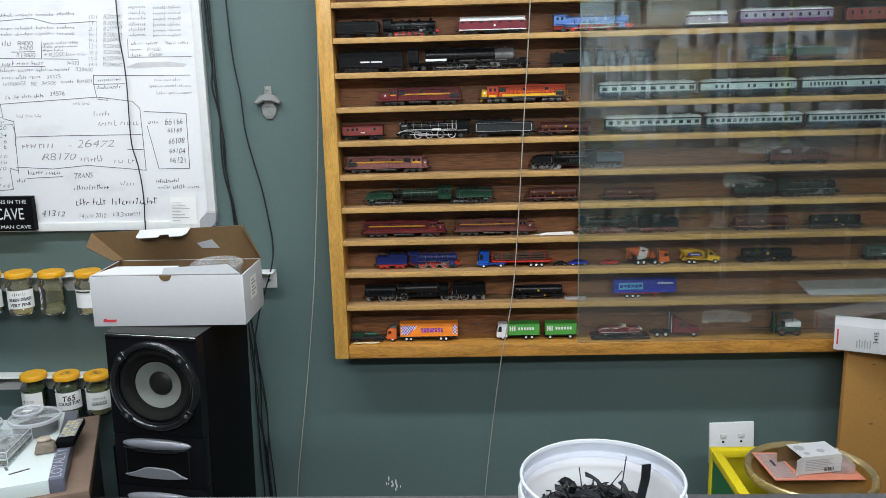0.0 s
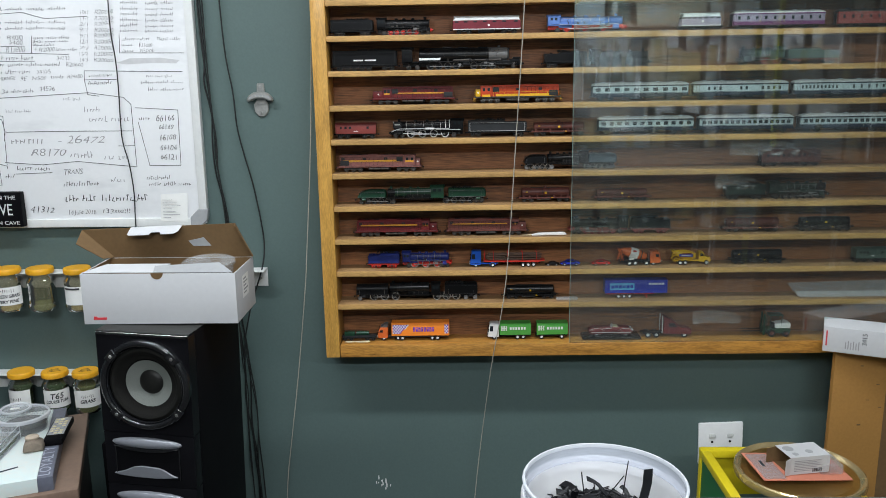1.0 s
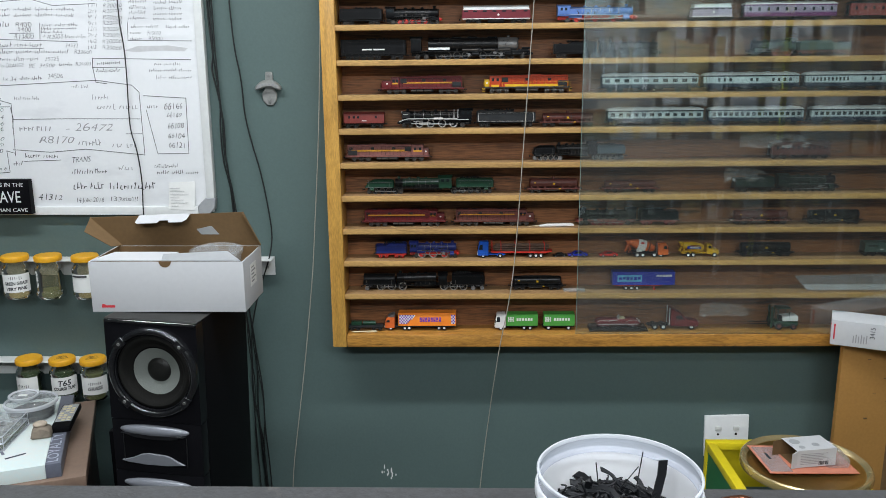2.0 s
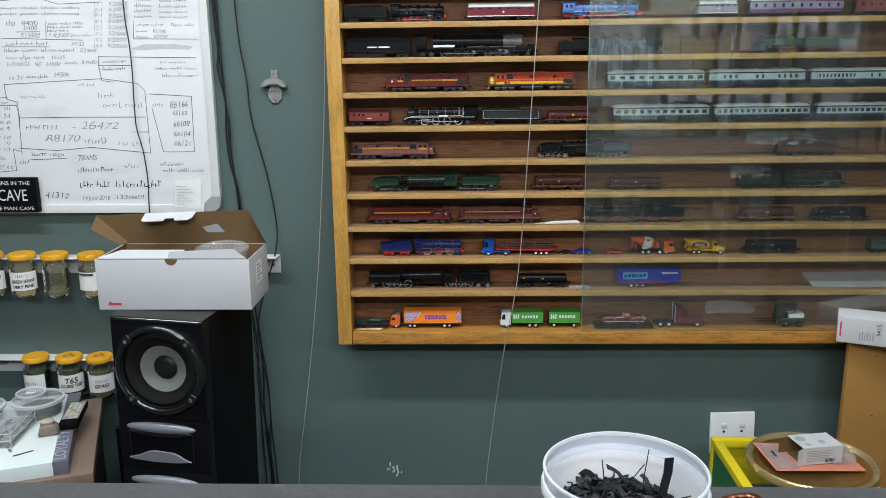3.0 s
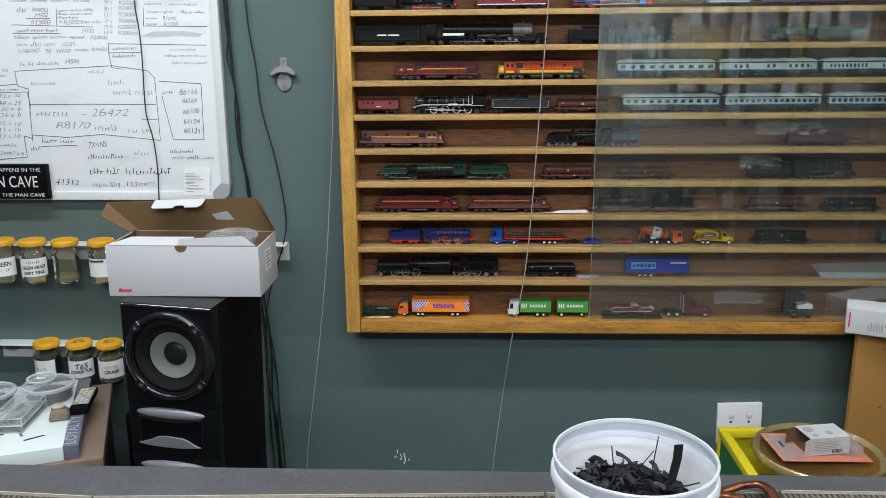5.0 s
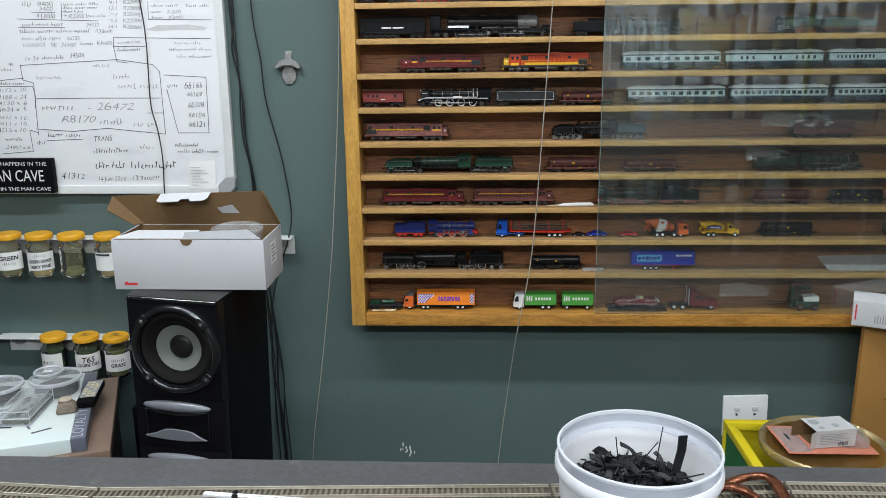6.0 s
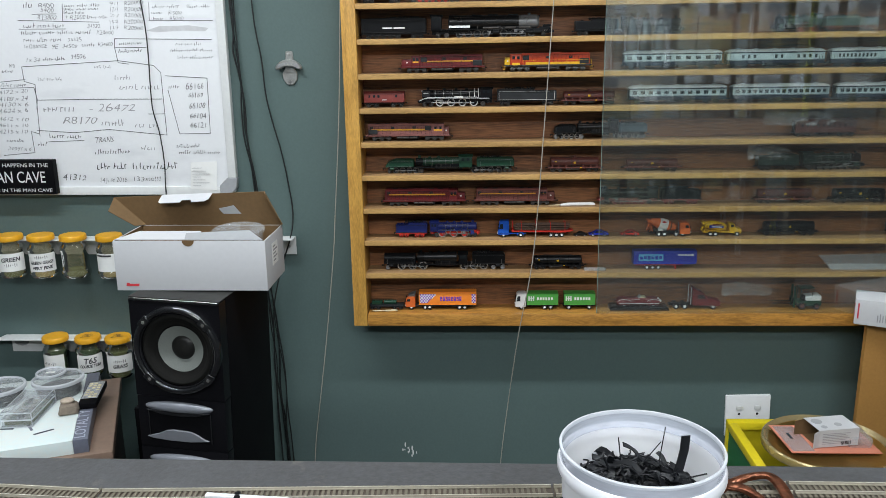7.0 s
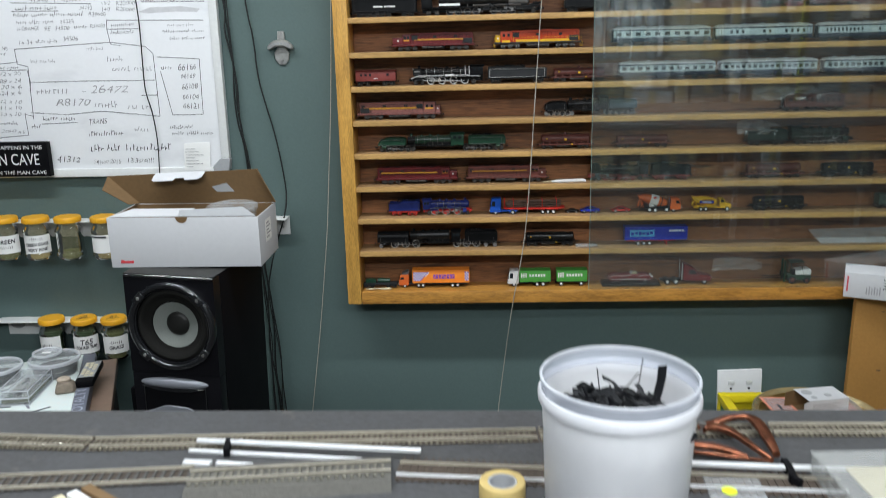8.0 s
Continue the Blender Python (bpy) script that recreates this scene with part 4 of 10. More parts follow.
def driver(parent, x, r, centre, tyre, spokes=9):
    """A spoked driving wheel on each side with a bright tyre."""
    def spider(bm):
        o = []
        for k in range(spokes):
            a, w = 2 * math.pi * k / spokes, math.pi / spokes
            e = 0.0006 / (r * 0.86)
            o += [(a - e, r * 0.86), (a + e, r * 0.86), (a + w, r * (0.80 if k in (5, 6) else 0.26))]
        prism(bm, [(q * math.cos(a), q * math.sin(a)) for a, q in o], -0.0009, 0.0009)

    def ring(bm):
        lathe(bm, [(r * 0.84, 0.001), (r * 0.84, -0.001), (r * 1.06, -0.001), (r * 1.06, -0.0004), (r, -0.0003), (r, 0.0012), (r * 0.84, 0.001)], 24, pose(0, 0, 0, 90, 0, 0))

    def bar(bm):
        rod(bm, (0, -0.0085, 0), (0, 0.0085, 0), 0.0012, seg=6)
    for s in (-1, 1):
        w = part("driving_wheel", shared(("driver", round(r, 4)), spider, centre), None, parent, m=pose(x, s * 0.0086, r * 1.06, 0, 0, 0 if s < 0 else 180))
        part("tyre", shared(("driver_tyre", round(r, 4)), ring, tyre), None, w)
    part("axle", shared(("driver_axle",), bar, P_IRON), None, parent, m=pose(x, 0, r * 1.06))


def coupler(parent, x, s):
    bm = bmesh.new()
    box(bm, min(x, x + s * 0.006), max(x, x + s * 0.006), -0.0012, 0.0012, 0.0095, 0.0115)
    box(bm, x + s * 0.006 - 0.001, x + s * 0.006 + 0.001, -0.004, 0.004, 0.0085, 0.0125)
    part("coupler", bm, P_BLACK, parent)


def bogie(parent, x, n=2, pitch=0.024, r=0.0056, material=None, wheels=None, w=0.0125):
    """A side-framed truck with its wheelsets."""
    material, wheels = material or P_BLACK, wheels or P_WHEEL
    half = pitch * (n - 1) / 2
    bm = bmesh.new()
    for s in (-1, 1):
        y = s * w
        prism(bm, [(-half - 0.006, 0.007), (-half - 0.004, 0.0095), (half + 0.004, 0.0095), (half + 0.006, 0.007), (half + 0.003, 0.0045), (half - 0.003, 0.0045), (half - 0.005, 0.0066), (-half + 0.005, 0.0066), (-half + 0.003, 0.0045), (-half - 0.003, 0.0045)], y - 0.0008, y + 0.0008)
        for k in range(n):
            xx = -half + k * pitch
            box(bm, xx - 0.002, xx + 0.002, y - 0.0016, y + 0.0016, 0.0045, 0.0085)
    box(bm, -0.004, 0.004, -w, w, 0.007, 0.011)
    b = part("bogie", bm, material, parent, m=pose(x, 0, 0))

    def axle_cover(bm):
        prism(bm, [(-0.0016, 0.0042), (0.0016, 0.0042), (0.0016, 0.0070), (0.0009, 0.0080), (-0.0009, 0.0080), (-0.0016, 0.0070)], -0.0007, 0.0007, 0.0003)

    def spring(bm):
        prism(bm, [(-0.0042, 0.0082), (0.0042, 0.0082), (0.0042, 0.0088), (0.0026, 0.0094), (0.0014, 0.0100), (-0.0014, 0.0100), (-0.0026, 0.0094), (-0.0042, 0.0088)], -0.0008, 0.0008)
    me = shared(("axle_box",), axle_cover, P_IRON)
    ms = shared(("leaf_spring",), spring, P_IRON)
    for s in (-1, 1):
        for k in range(n):
            part("axle_box", me, None, b, m=pose(-half + k * pitch, s * (w + 0.0017), 0))
        for k in range(n - 1):
            part("leaf_spring", ms, None, b, m=pose(-half + (k + 0.5) * pitch, s * (w + 0.0010), -0.0012))
    for k in range(n):
        wheelset(b, -half + k * pitch, r, wheels)
    return b


def diesel(x0, x1, z, label, body, stripe, cab_at=-1, roof=None, belly=None, nose=0.10, cab=0.12, stripe_z=(0.026, 0.0295), ends=None, h=0.046, y=-0.05, nose_paint=None, end_panel=False, trucks=None, rail_paint=None):
    """A hood diesel: frame, hoods, cab, stripe, tank, two six-wheel trucks, rails and couplers. cab_at: the end with the cab."""
    L = x1 - x0 - 0.012
    s = cab_at
    t = thing("diesel_locomotive", label, "model locomotive", pose((x0 + x1) / 2, y, z))
    sill = belly or body
    body2, roof, belly = ends or body, roof or body, belly or P_BLACK
    trucks = trucks or P_TRUCK
    X = lambda f: s * (0.5 - f) * L
    span = lambda a, b: (min(X(a), X(b)), max(X(a), X(b)))
    bm = bmesh.new()
    box(bm, -L / 2, L / 2, -0.0165, 0.0165, 0.0125, 0.0165, 0.0006)
    part("underframe", bm, sill, t)
    bm = bmesh.new()
    a, b = span(0.012, nose)
    box(bm, a, b, -0.012, 0.012, 0.0165, h - 0.012, 0.0015)
    part("short_hood", bm, nose_paint or body2, t)
    a, b = span(nose, nose + cab)
    bm = bmesh.new()
    box(bm, a, b, -0.0162, 0.0162, 0.0165, h - 0.0055, 0.0015)
    cb = part("cab", bm, body2, t)
    bm = bmesh.new()
    prism(bm, [(a - 0.001, h - 0.006), (b + 0.001, h - 0.006), (b - 0.001, h - 0.0035), (a + 0.001, h - 0.0035)], -0.0165, 0.0165)
    part("cab_roof", bm, roof, t)
    for yy in (-0.0163, 0.0163):
        for f in (0.3, 0.72):
            xm = a + (b - a) * f
            bm = bmesh.new()
            box(bm, xm - 0.003, xm + 0.003, yy - 0.0003, yy + 0.0003, h - 0.017, h - 0.0095)
            part("window", bm, P_WINDOW, cb)
    a, b = span(nose + cab, 0.975)
    bm = bmesh.new()
    prism(bm, [(a, 0.0165), (b, 0.0165), (b, h - 0.005), (b - 0.002, h - 0.002), (a + 0.002, h - 0.002), (a, h - 0.005)], -0.0138, 0.0138, 0.0006)
    hood = part("long_hood", bm, body, t)
    for k in range(9):
        xm = a + (b - a) * (k + 0.5) / 9
        bm = bmesh.new()
        box(bm, xm - 0.0045, xm + 0.0045, -0.0142, 0.0142, 0.031, 0.0375, 0.0002)
        part("louvre_panel", bm, body if k % 3 else P_GREY, hood)
    def door_seam(bm):
        for yy in (-0.0140, 0.0140):
            box(bm, -0.00022, 0.00022, yy - 0.0003, yy + 0.0003, 0.0175, h - 0.009)
    def hinge(bm):
        for yy in (-0.0140, 0.0140):
            for zz in (0.0205, 0.0285, 0.0345):
                box(bm, -0.0006, 0.0006, yy - 0.0006, yy + 0.0006, zz, zz + 0.0008)
    mseam, mhinge = shared(("door_seam", h), door_seam, P_BLACK), shared(("door_hinge",), hinge, body)
    for k in range(16):
        xm = a + (b - a) * (k + 0.7) / 16.4
        part("door_seam", mseam, None, hood, m=pose(xm, 0, 0))
        part("door_hinge", mhinge, None, hood, m=pose(xm + 0.0012, 0, 0))
    bm = bmesh.new()
    box(bm, a + 0.002, b - 0.002, -0.0143, 0.0143, h - 0.0075, h - 0.0069)
    part("gutter", bm, P_BLACK, hood)
    bm = bmesh.new()
    box(bm, a + (b - a) * 0.06, b - (b - a) * 0.06, -0.0146, 0.0146, stripe_z[0], stripe_z[1])
    part("stripe", bm, stripe, t, "painted lining stripe")
    bm = bmesh.new()
    na, nb = span(nose + cab * 0.15, nose + cab * 0.85)
    box(bm, na, nb, -0.0166, 0.0166, stripe_z[0] - 0.001, stripe_z[1] - 0.001)
    part("stripe", bm, stripe, t, "painted lining stripe")
    if end_panel:
        ea, eb = span(0.86, 0.968)
        bm = bmesh.new()
        box(bm, ea, eb, -0.0149, 0.0149, 0.0175, h - 0.016, 0.0004)
        part("radiator", bm, P_GREY, t)
        ea, eb = span(nose + cab + 0.01, nose + cab + 0.085)
        bm = bmesh.new()
        box(bm, ea, eb, -0.0149, 0.0149, h - 0.019, h - 0.008, 0.0004)
        part("grille", bm, P_GREY, t)
    for f in (0.15, 0.3, 0.72, 0.86):
        xm = a + (b - a) * f
        bm = bmesh.new()
        rod(bm, (xm, 0, h - 0.004), (xm, 0, h - 0.0015), 0.0075, 0.007, 16)
        part("roof_fan", bm, P_GREY, t)
    bm = bmesh.new()
    box(bm, a + (b - a) * 0.45, a + (b - a) * 0.6, -0.006, 0.006, h - 0.004, h - 0.0005, 0.0006)
    part("exhaust", bm, roof, t)
    bm = bmesh.new()
    prism(bm, [(-0.030, 0.0128), (0.030, 0.0128), (0.027, 0.004), (-0.027, 0.004)], -0.013, 0.013, 0.001)
    part("fuel_tank", bm, belly, t)
    for xm, w0 in ((-0.022, 0.006), (-0.006, 0.008), (0.014, 0.009)):
        bm = bmesh.new()
        rod(bm, (xm - w0, -0.0138, 0.0085), (xm + w0, -0.0138, 0.0085), 0.0026, seg=10)
        part("air_reservoir", bm, P_IRON, t)
    bm = bmesh.new()
    for yy in (-0.0166, 0.0166):
        box(bm, -L / 2, L / 2, yy - 0.0002, yy + 0.0002, 0.0152, 0.0158)
    part("sill_edge", bm, P_IRON, t)
    for e in (-1, 1):
        bogie(t, e * (L / 2 - 0.040), 3, 0.0185, 0.0056, trucks or belly)
        coupler(t, e * L / 2, e)
        def tread(bm):
            box(bm, -0.003, 0.003, -0.002, 0.002, 0.0, 0.0006)
        mt = shared(("step",), tread, rail_paint or belly)
        for yy in (-0.0155, 0.0155):
            for k in range(3):
                part("step", mt, None, t, m=pose(e * L / 2, yy, 0.005 + 0.0035 * k))
            bm = bmesh.new()
            rod(bm, (e * (L / 2 - 0.001), yy, 0.0165), (e * (L / 2 - 0.001), yy, 0.029), 0.0003, seg=5)
            part("grab_rail", bm, rail_paint or belly, t)
    for yy in (-0.0158, 0.0158):
        bm = bmesh.new()
        rod(bm, (a + 0.004, yy, 0.0275), (b - 0.002, yy, 0.0275), 0.0003, seg=5)
        for k in range(7):
            xm = a + 0.004 + (b - a - 0.006) * k / 6
            rod(bm, (xm, yy, 0.0165), (xm, yy, 0.0275), 0.00028, seg=5)
        part("handrail", bm, rail_paint or P_IRON, t)
    bm = bmesh.new()
    a, b = span(nose * 0.45, nose * 0.75)
    rod(bm, ((a + b) / 2, -0.0125, 0.026), ((a + b) / 2, -0.0118, 0.026), 0.0022, seg=12)
    part("badge", bm, P_WHITE, t)
    return t


def steam(x0, x1, z, label, body, trim=None, wheels=None, tyres=None, facing_way=1, drivers=4, r=0.0085, boiler_r=0.0106, smokebox=None, leading=2, trailing=1, deflector=False, h=0.047, cab_len=0.15, frame_paint=None, y=-0.05, domes=3, cab_front=None, top=0.0085, wheels_at=None, smoke=(0.055, 0.20)):
    """A steam engine: boiler with bands, smokebox, chimney, domes, cab, footplate, wheels, rods, cylinders."""
    L = x1 - x0 - 0.006
    s = facing_way
    trim, wheels, tyres, smokebox, frame_paint = trim or P_SILVER, wheels or P_BLACK, tyres or P_WHEEL, smokebox or P_BLACK, frame_paint or P_BLACK
    t = thing("steam_locomotive", label, "model locomotive", pose((x0 + x1) / 2, y, z))
    X = lambda f: s * (0.5 - f) * L
    span = lambda a, b: (min(X(a), X(b)), max(X(a), X(b)))
    bz = h - top - boiler_r
    lift = Matrix.Diagonal((1, 1, top / 0.011, 1))
    bm = bmesh.new()
    a, b = span(0.10, 0.97)
    box(bm, a, b, -0.0155, 0.0155, 0.0185, 0.0197)
    part("footplate", bm, body, t)
    bm = bmesh.new()
    box(bm, a, b, -0.0155, 0.0155, 0.0198, 0.0204)
    part("lining", bm, trim, t)
    bm = bmesh.new()
    a, b = span(0.03, 0.98)
    box(bm, a, b, -0.005, 0.005, 0.008, 0.0185)
    part("main_frame", bm, frame_paint, t)
    bm = bmesh.new()
    rod(bm, (X(smoke[1]), 0, bz), (X(0.84), 0, bz + 0.0005), boiler_r * 0.96, boiler_r * 1.03, 24)
    part("boiler", bm, P_SHEEN if body is P_BLACK else body, t)
    bm = bmesh.new()
    rod(bm, (X(smoke[0]), 0, bz), (X(smoke[1]), 0, bz), boiler_r * 1.0, seg=24)
    rod(bm, (X(smoke[0] - 0.015), 0, bz), (X(smoke[0] + 0.001), 0, bz), boiler_r * 0.7, boiler_r * 0.95, 24)
    part("smokebox", bm, smokebox, t)
    for k in range(5):
        bm = bmesh.new()
        xm = X(smoke[1] + 0.02 + (0.80 - smoke[1]) * 0.192 * k)
        rod(bm, (xm - 0.0005, 0, bz), (xm + 0.0005, 0, bz), boiler_r * 1.035, seg=24)
        part("boiler_band", bm, trim, t)
    bm = bmesh.new()
    lathe(bm, [(0.0001, 0.0075), (0.003, 0.0075), (0.0044, 0.008), (0.0042, 0.0066), (0.0034, 0.005), (0.0036, 0.0), (0.0052, -0.003)], 16, pose(X(smoke[0] + 0.065), 0, bz + boiler_r) @ lift)
    part("chimney", bm, smokebox, t)
    for f in (0.34, 0.5, 0.64)[:domes]:
        bm = bmesh.new()
        lathe(bm, [(0.0001, 0.0052), (0.0025, 0.0048), (0.0042, 0.003), (0.0046, 0.0), (0.006, -0.003)], 16, pose(X(f), 0, bz + boiler_r) @ lift)
        part("dome", bm, body, t)
    a, b = span(0.68, 0.845)
    bm = bmesh.new()
    box(bm, a, b, -0.0105, 0.0105, 0.012, bz + boiler_r * 0.55, 0.002)
    part("firebox", bm, body, t)
    c0, c1 = 0.985 - cab_len, 0.985
    a, b = span(c0, c1)
    bm = bmesh.new()
    box(bm, a, b, -0.0155, 0.0155, 0.0165, h - 0.006, 0.0008)
    cb = part("cab", bm, body, t)
    bm = bmesh.new()
    xprism(bm, [(-0.0168, h - 0.008), (-0.012, h - 0.0035), (0, h - 0.002), (0.012, h - 0.0035), (0.0168, h - 0.008)], a - 0.002, b + 0.003)
    part("cab_roof", bm, body, t)
    for yy in (-0.0156, 0.0156):
        for f in (0.3, 0.68):
            xm = a + (b - a) * f
            bm = bmesh.new()
            box(bm, xm - 0.0028, xm + 0.0028, yy - 0.0003, yy + 0.0003, h - 0.017, h - 0.0105)
            part("window", bm, P_WINDOW, cb)
    if deflector:
        for yy in (-0.0135, 0.0135):
            bm = bmesh.new()
            a, b = span(0.03, 0.17)
            box(bm, a, b, yy - 0.0005, yy + 0.0005, 0.021, bz + boiler_r + 0.003, 0.0004)
            part("smoke_deflector", bm, body, t)
    # running gear
    d0, d1 = 0.28, 0.74
    gap = (d1 - d0) * L / max(1, drivers - 1)
    r = min(r, gap * 0.47) if not wheels_at else r
    xs = [X(f) for f in wheels_at] if wheels_at else [X(d0 + (d1 - d0) * k / max(1, drivers - 1)) for k in range(drivers)]
    for xm in xs:
        driver(t, xm, r, wheels, tyres)
    for k in range(leading):
        wheelset(t, X(0.075 + 0.085 * k), 0.0052, P_IRON)
    for k in range(trailing):
        wheelset(t, X(0.86 + 0.07 * k), 0.0056, P_IRON)
    for yy in (-0.0122, 0.0122):
        bm = bmesh.new()
        box(bm, min(xs), max(xs), yy - 0.0005, yy + 0.0005, r - 0.0015, r - 0.0002)
        part("coupling_rod", bm, P_SILVER if trim is P_SILVER else P_DULL, t)
        bm = bmesh.new()
        rod(bm, (X(0.17), yy * 1.08, 0.0115), (xs[drivers // 2], yy * 1.08, r), 0.0007, seg=6)
        rod(bm, (X(0.20), yy * 1.1, 0.0165), (xs[max(0, drivers // 2 - 1)], yy * 1.1, r + 0.003), 0.0005, seg=6)
        part("connecting_rod", bm, trim, t)
        bm = bmesh.new()
        a, b = span(0.09, 0.165)
        rod(bm, (a, yy * 1.1, 0.0115), (b, yy * 1.1, 0.0115), 0.0042, seg=14)
        box(bm, a, b, yy * 1.1 - 0.0035, yy * 1.1 + 0.0035, 0.013, 0.0185)
        part("cylinder", bm, body, t)
        bm = bmesh.new()
        rod(bm, (X(0.2), yy * 0.82, bz + boiler_r * 0.6), (X(0.80), yy * 0.82, bz + boiler_r * 0.6), 0.00035, seg=5)
        part("handrail", bm, trim, t)
    bm = bmesh.new()
    a, b = span(0.0, 0.03)
    box(bm, a, b, -0.0155, 0.0155, 0.009, 0.0165, 0.0008)
    for yy in (-0.0105, 0.0105):
        rod(bm, (X(0.0), yy, 0.0125), (X(0.0) + s * 0.003, yy, 0.0125), 0.0018, 0.0026, 10)
    part("buffer_beam", bm, cab_front or frame_paint, t)
    for yy in (-1, 1):
        bm = bmesh.new()
        rod(bm, (X(0.23), yy * 0.0128, 0.0228), (X(0.40), yy * 0.0128, 0.0228), 0.0024, seg=10)
        part("air_reservoir", bm, body, t)
        bm = bmesh.new()
        for f0, f1, g0, g1 in ((0.22, 0.30, 0.55, -0.2), (0.30, 0.52, -0.2, -0.2), (0.52, 0.60, -0.2, 0.7), (0.60, 0.80, 0.7, 0.7)):
            q0, q1 = boiler_r * 1.04, boiler_r * 1.04
            rod(bm, (X(f0), yy * math.sqrt(1 - g0 * g0) * q0, bz + g0 * q0), (X(f1), yy * math.sqrt(1 - g1 * g1) * q1, bz + g1 * q1), 0.00055, seg=5)
        part("pipe", bm, P_IRON, t)
        bm = bmesh.new()
        box(bm, X(0.44) - 0.006, X(0.44) + 0.006, yy * 0.0135 - 0.0022, yy * 0.0135 + 0.0022, 0.0204, 0.0275, 0.0006)
        part("pump", bm, body, t)
        bm = bmesh.new()
        box(bm, X(0.30) - 0.004, X(0.30) + 0.004, yy * 0.0125 - 0.0012, yy * 0.0125 + 0.0012, 0.0120, 0.0185, 0.0004)
        rod(bm, (X(0.30), yy * 0.0135, 0.0165), (X(0.22), yy * 0.0135, 0.0165), 0.0006, seg=6)
        part("valve_gear", bm, P_DULL, t)
    # pipes, pumps and reversing gear along both sides
    rng = random.Random(int((x0 + 3) * 1000))
    for yy in (-1, 1):
        for k in range(7):
            f = 0.20 + 0.09 * k + rng.uniform(-0.02, 0.02)
            g0, g1 = rng.uniform(-0.5, -0.1), rng.uniform(0.3, 0.9)
            q = boiler_r * 1.05
            bm = bmesh.new()
            last = None
            for j in range(6):
                g = g0 + (g1 - g0) * j / 5
                p = Vector((X(f + 0.012 * math.sin(j * 1.1)), yy * math.sqrt(max(0, 1 - g * g)) * q, bz + g * q))
                if last:
                    rod(bm, last, p, 0.00045, seg=5)
                last = p
            part("feed_pipe", bm, P_IRON, t)
        for k in range(6):
            f = 0.24 + 0.095 * k + rng.uniform(-0.015, 0.015)
            bm = bmesh.new()
            zz = 0.0204
            if rng.random() < 0.5:
                rod(bm, (X(f), yy * 0.0140, zz), (X(f), yy * 0.0140, zz + rng.uniform(0.003, 0.007)), 0.0014, seg=9)
            else:
                box(bm, X(f) - 0.0028, X(f) + 0.0028, yy * 0.0138 - 0.0012, yy * 0.0138 + 0.0012, zz, zz + rng.uniform(0.002, 0.005), 0.0003)
            part("fitting", bm, P_IRON, t)
        for xm in xs:
            bm = bmesh.new()
            rod(bm, (xm, yy * 0.0118, r * 0.94), (xm, yy * 0.0134, r * 0.94), 0.0011, seg=8)
            part("crank_pin", bm, P_DULL, t)
            bm = bmesh.new()
            box(bm, xm + r * 0.9 - 0.0010, xm + r * 0.9 + 0.0010, yy * 0.0085 - 0.0012, yy * 0.0085 + 0.0012, 0.004, 0.0150)
            part("brake_hanger", bm, P_IRON, t)
        bm = bmesh.new()
        for k in range(9):
            f = 0.20 + 0.60 * k / 8
            rod(bm, (X(f), yy * 0.0078, bz + boiler_r * 0.6), (X(f), yy * boiler_r * 0.78, bz + boiler_r * 0.58), 0.0004, seg=5)
        part("rail_knob", bm, P_DULL, t)
        def tread(bm):
            box(bm, -0.003, 0.003, -0.0015, 0.0015, 0.0, 0.0006)
        for k in range(3):
            part("cab_step", shared(("cab_step",), tread, P_IRON), None, t, m=pose(X(0.93), yy * 0.0148, 0.0055 + 0.0035 * k))
    bm = bmesh.new()
    rod(bm, (X(smoke[0] - 0.010), 0, bz + boiler_r * 0.8), (X(smoke[0] - 0.022), 0, bz + boiler_r * 0.8), 0.0022, seg=12)
    part("headlamp", bm, trim, t)
    return t


def xprism(bm, outline, x0, x1):
    """An end outline in (y, z) drawn out along x."""
    a = [bm.verts.new((x0, y, z)) for y, z in outline]
    b = [bm.verts.new((x1, y, z)) for y, z in outline]
    n = len(a)
    fs = [bm.faces.new(a), bm.faces.new(b[::-1])]
    fs += [bm.faces.new((a[(k + 1) % n], a[k], b[k], b[(k + 1) % n])) for k in range(n)]
    bmesh.ops.recalc_face_normals(bm, faces=fs)
    return a + b


def coal_heap(parent, a, b, z, seed):
    random.seed(seed)
    bm = bmesh.new()
    for k in range(60):
        c = (random.uniform(a, b), random.uniform(-0.010, 0.010), z + random.uniform(-0.001, 0.0025))
        vs = bmesh.ops.create_icosphere(bm, subdivisions=1, radius=random.uniform(0.0013, 0.0026))["verts"]
        for v in vs:
            v.co = Vector(c) + v.co * random.uniform(0.75, 1.1)
    tagged(part("coal", bm, P_COAL, parent), kind="stuff")


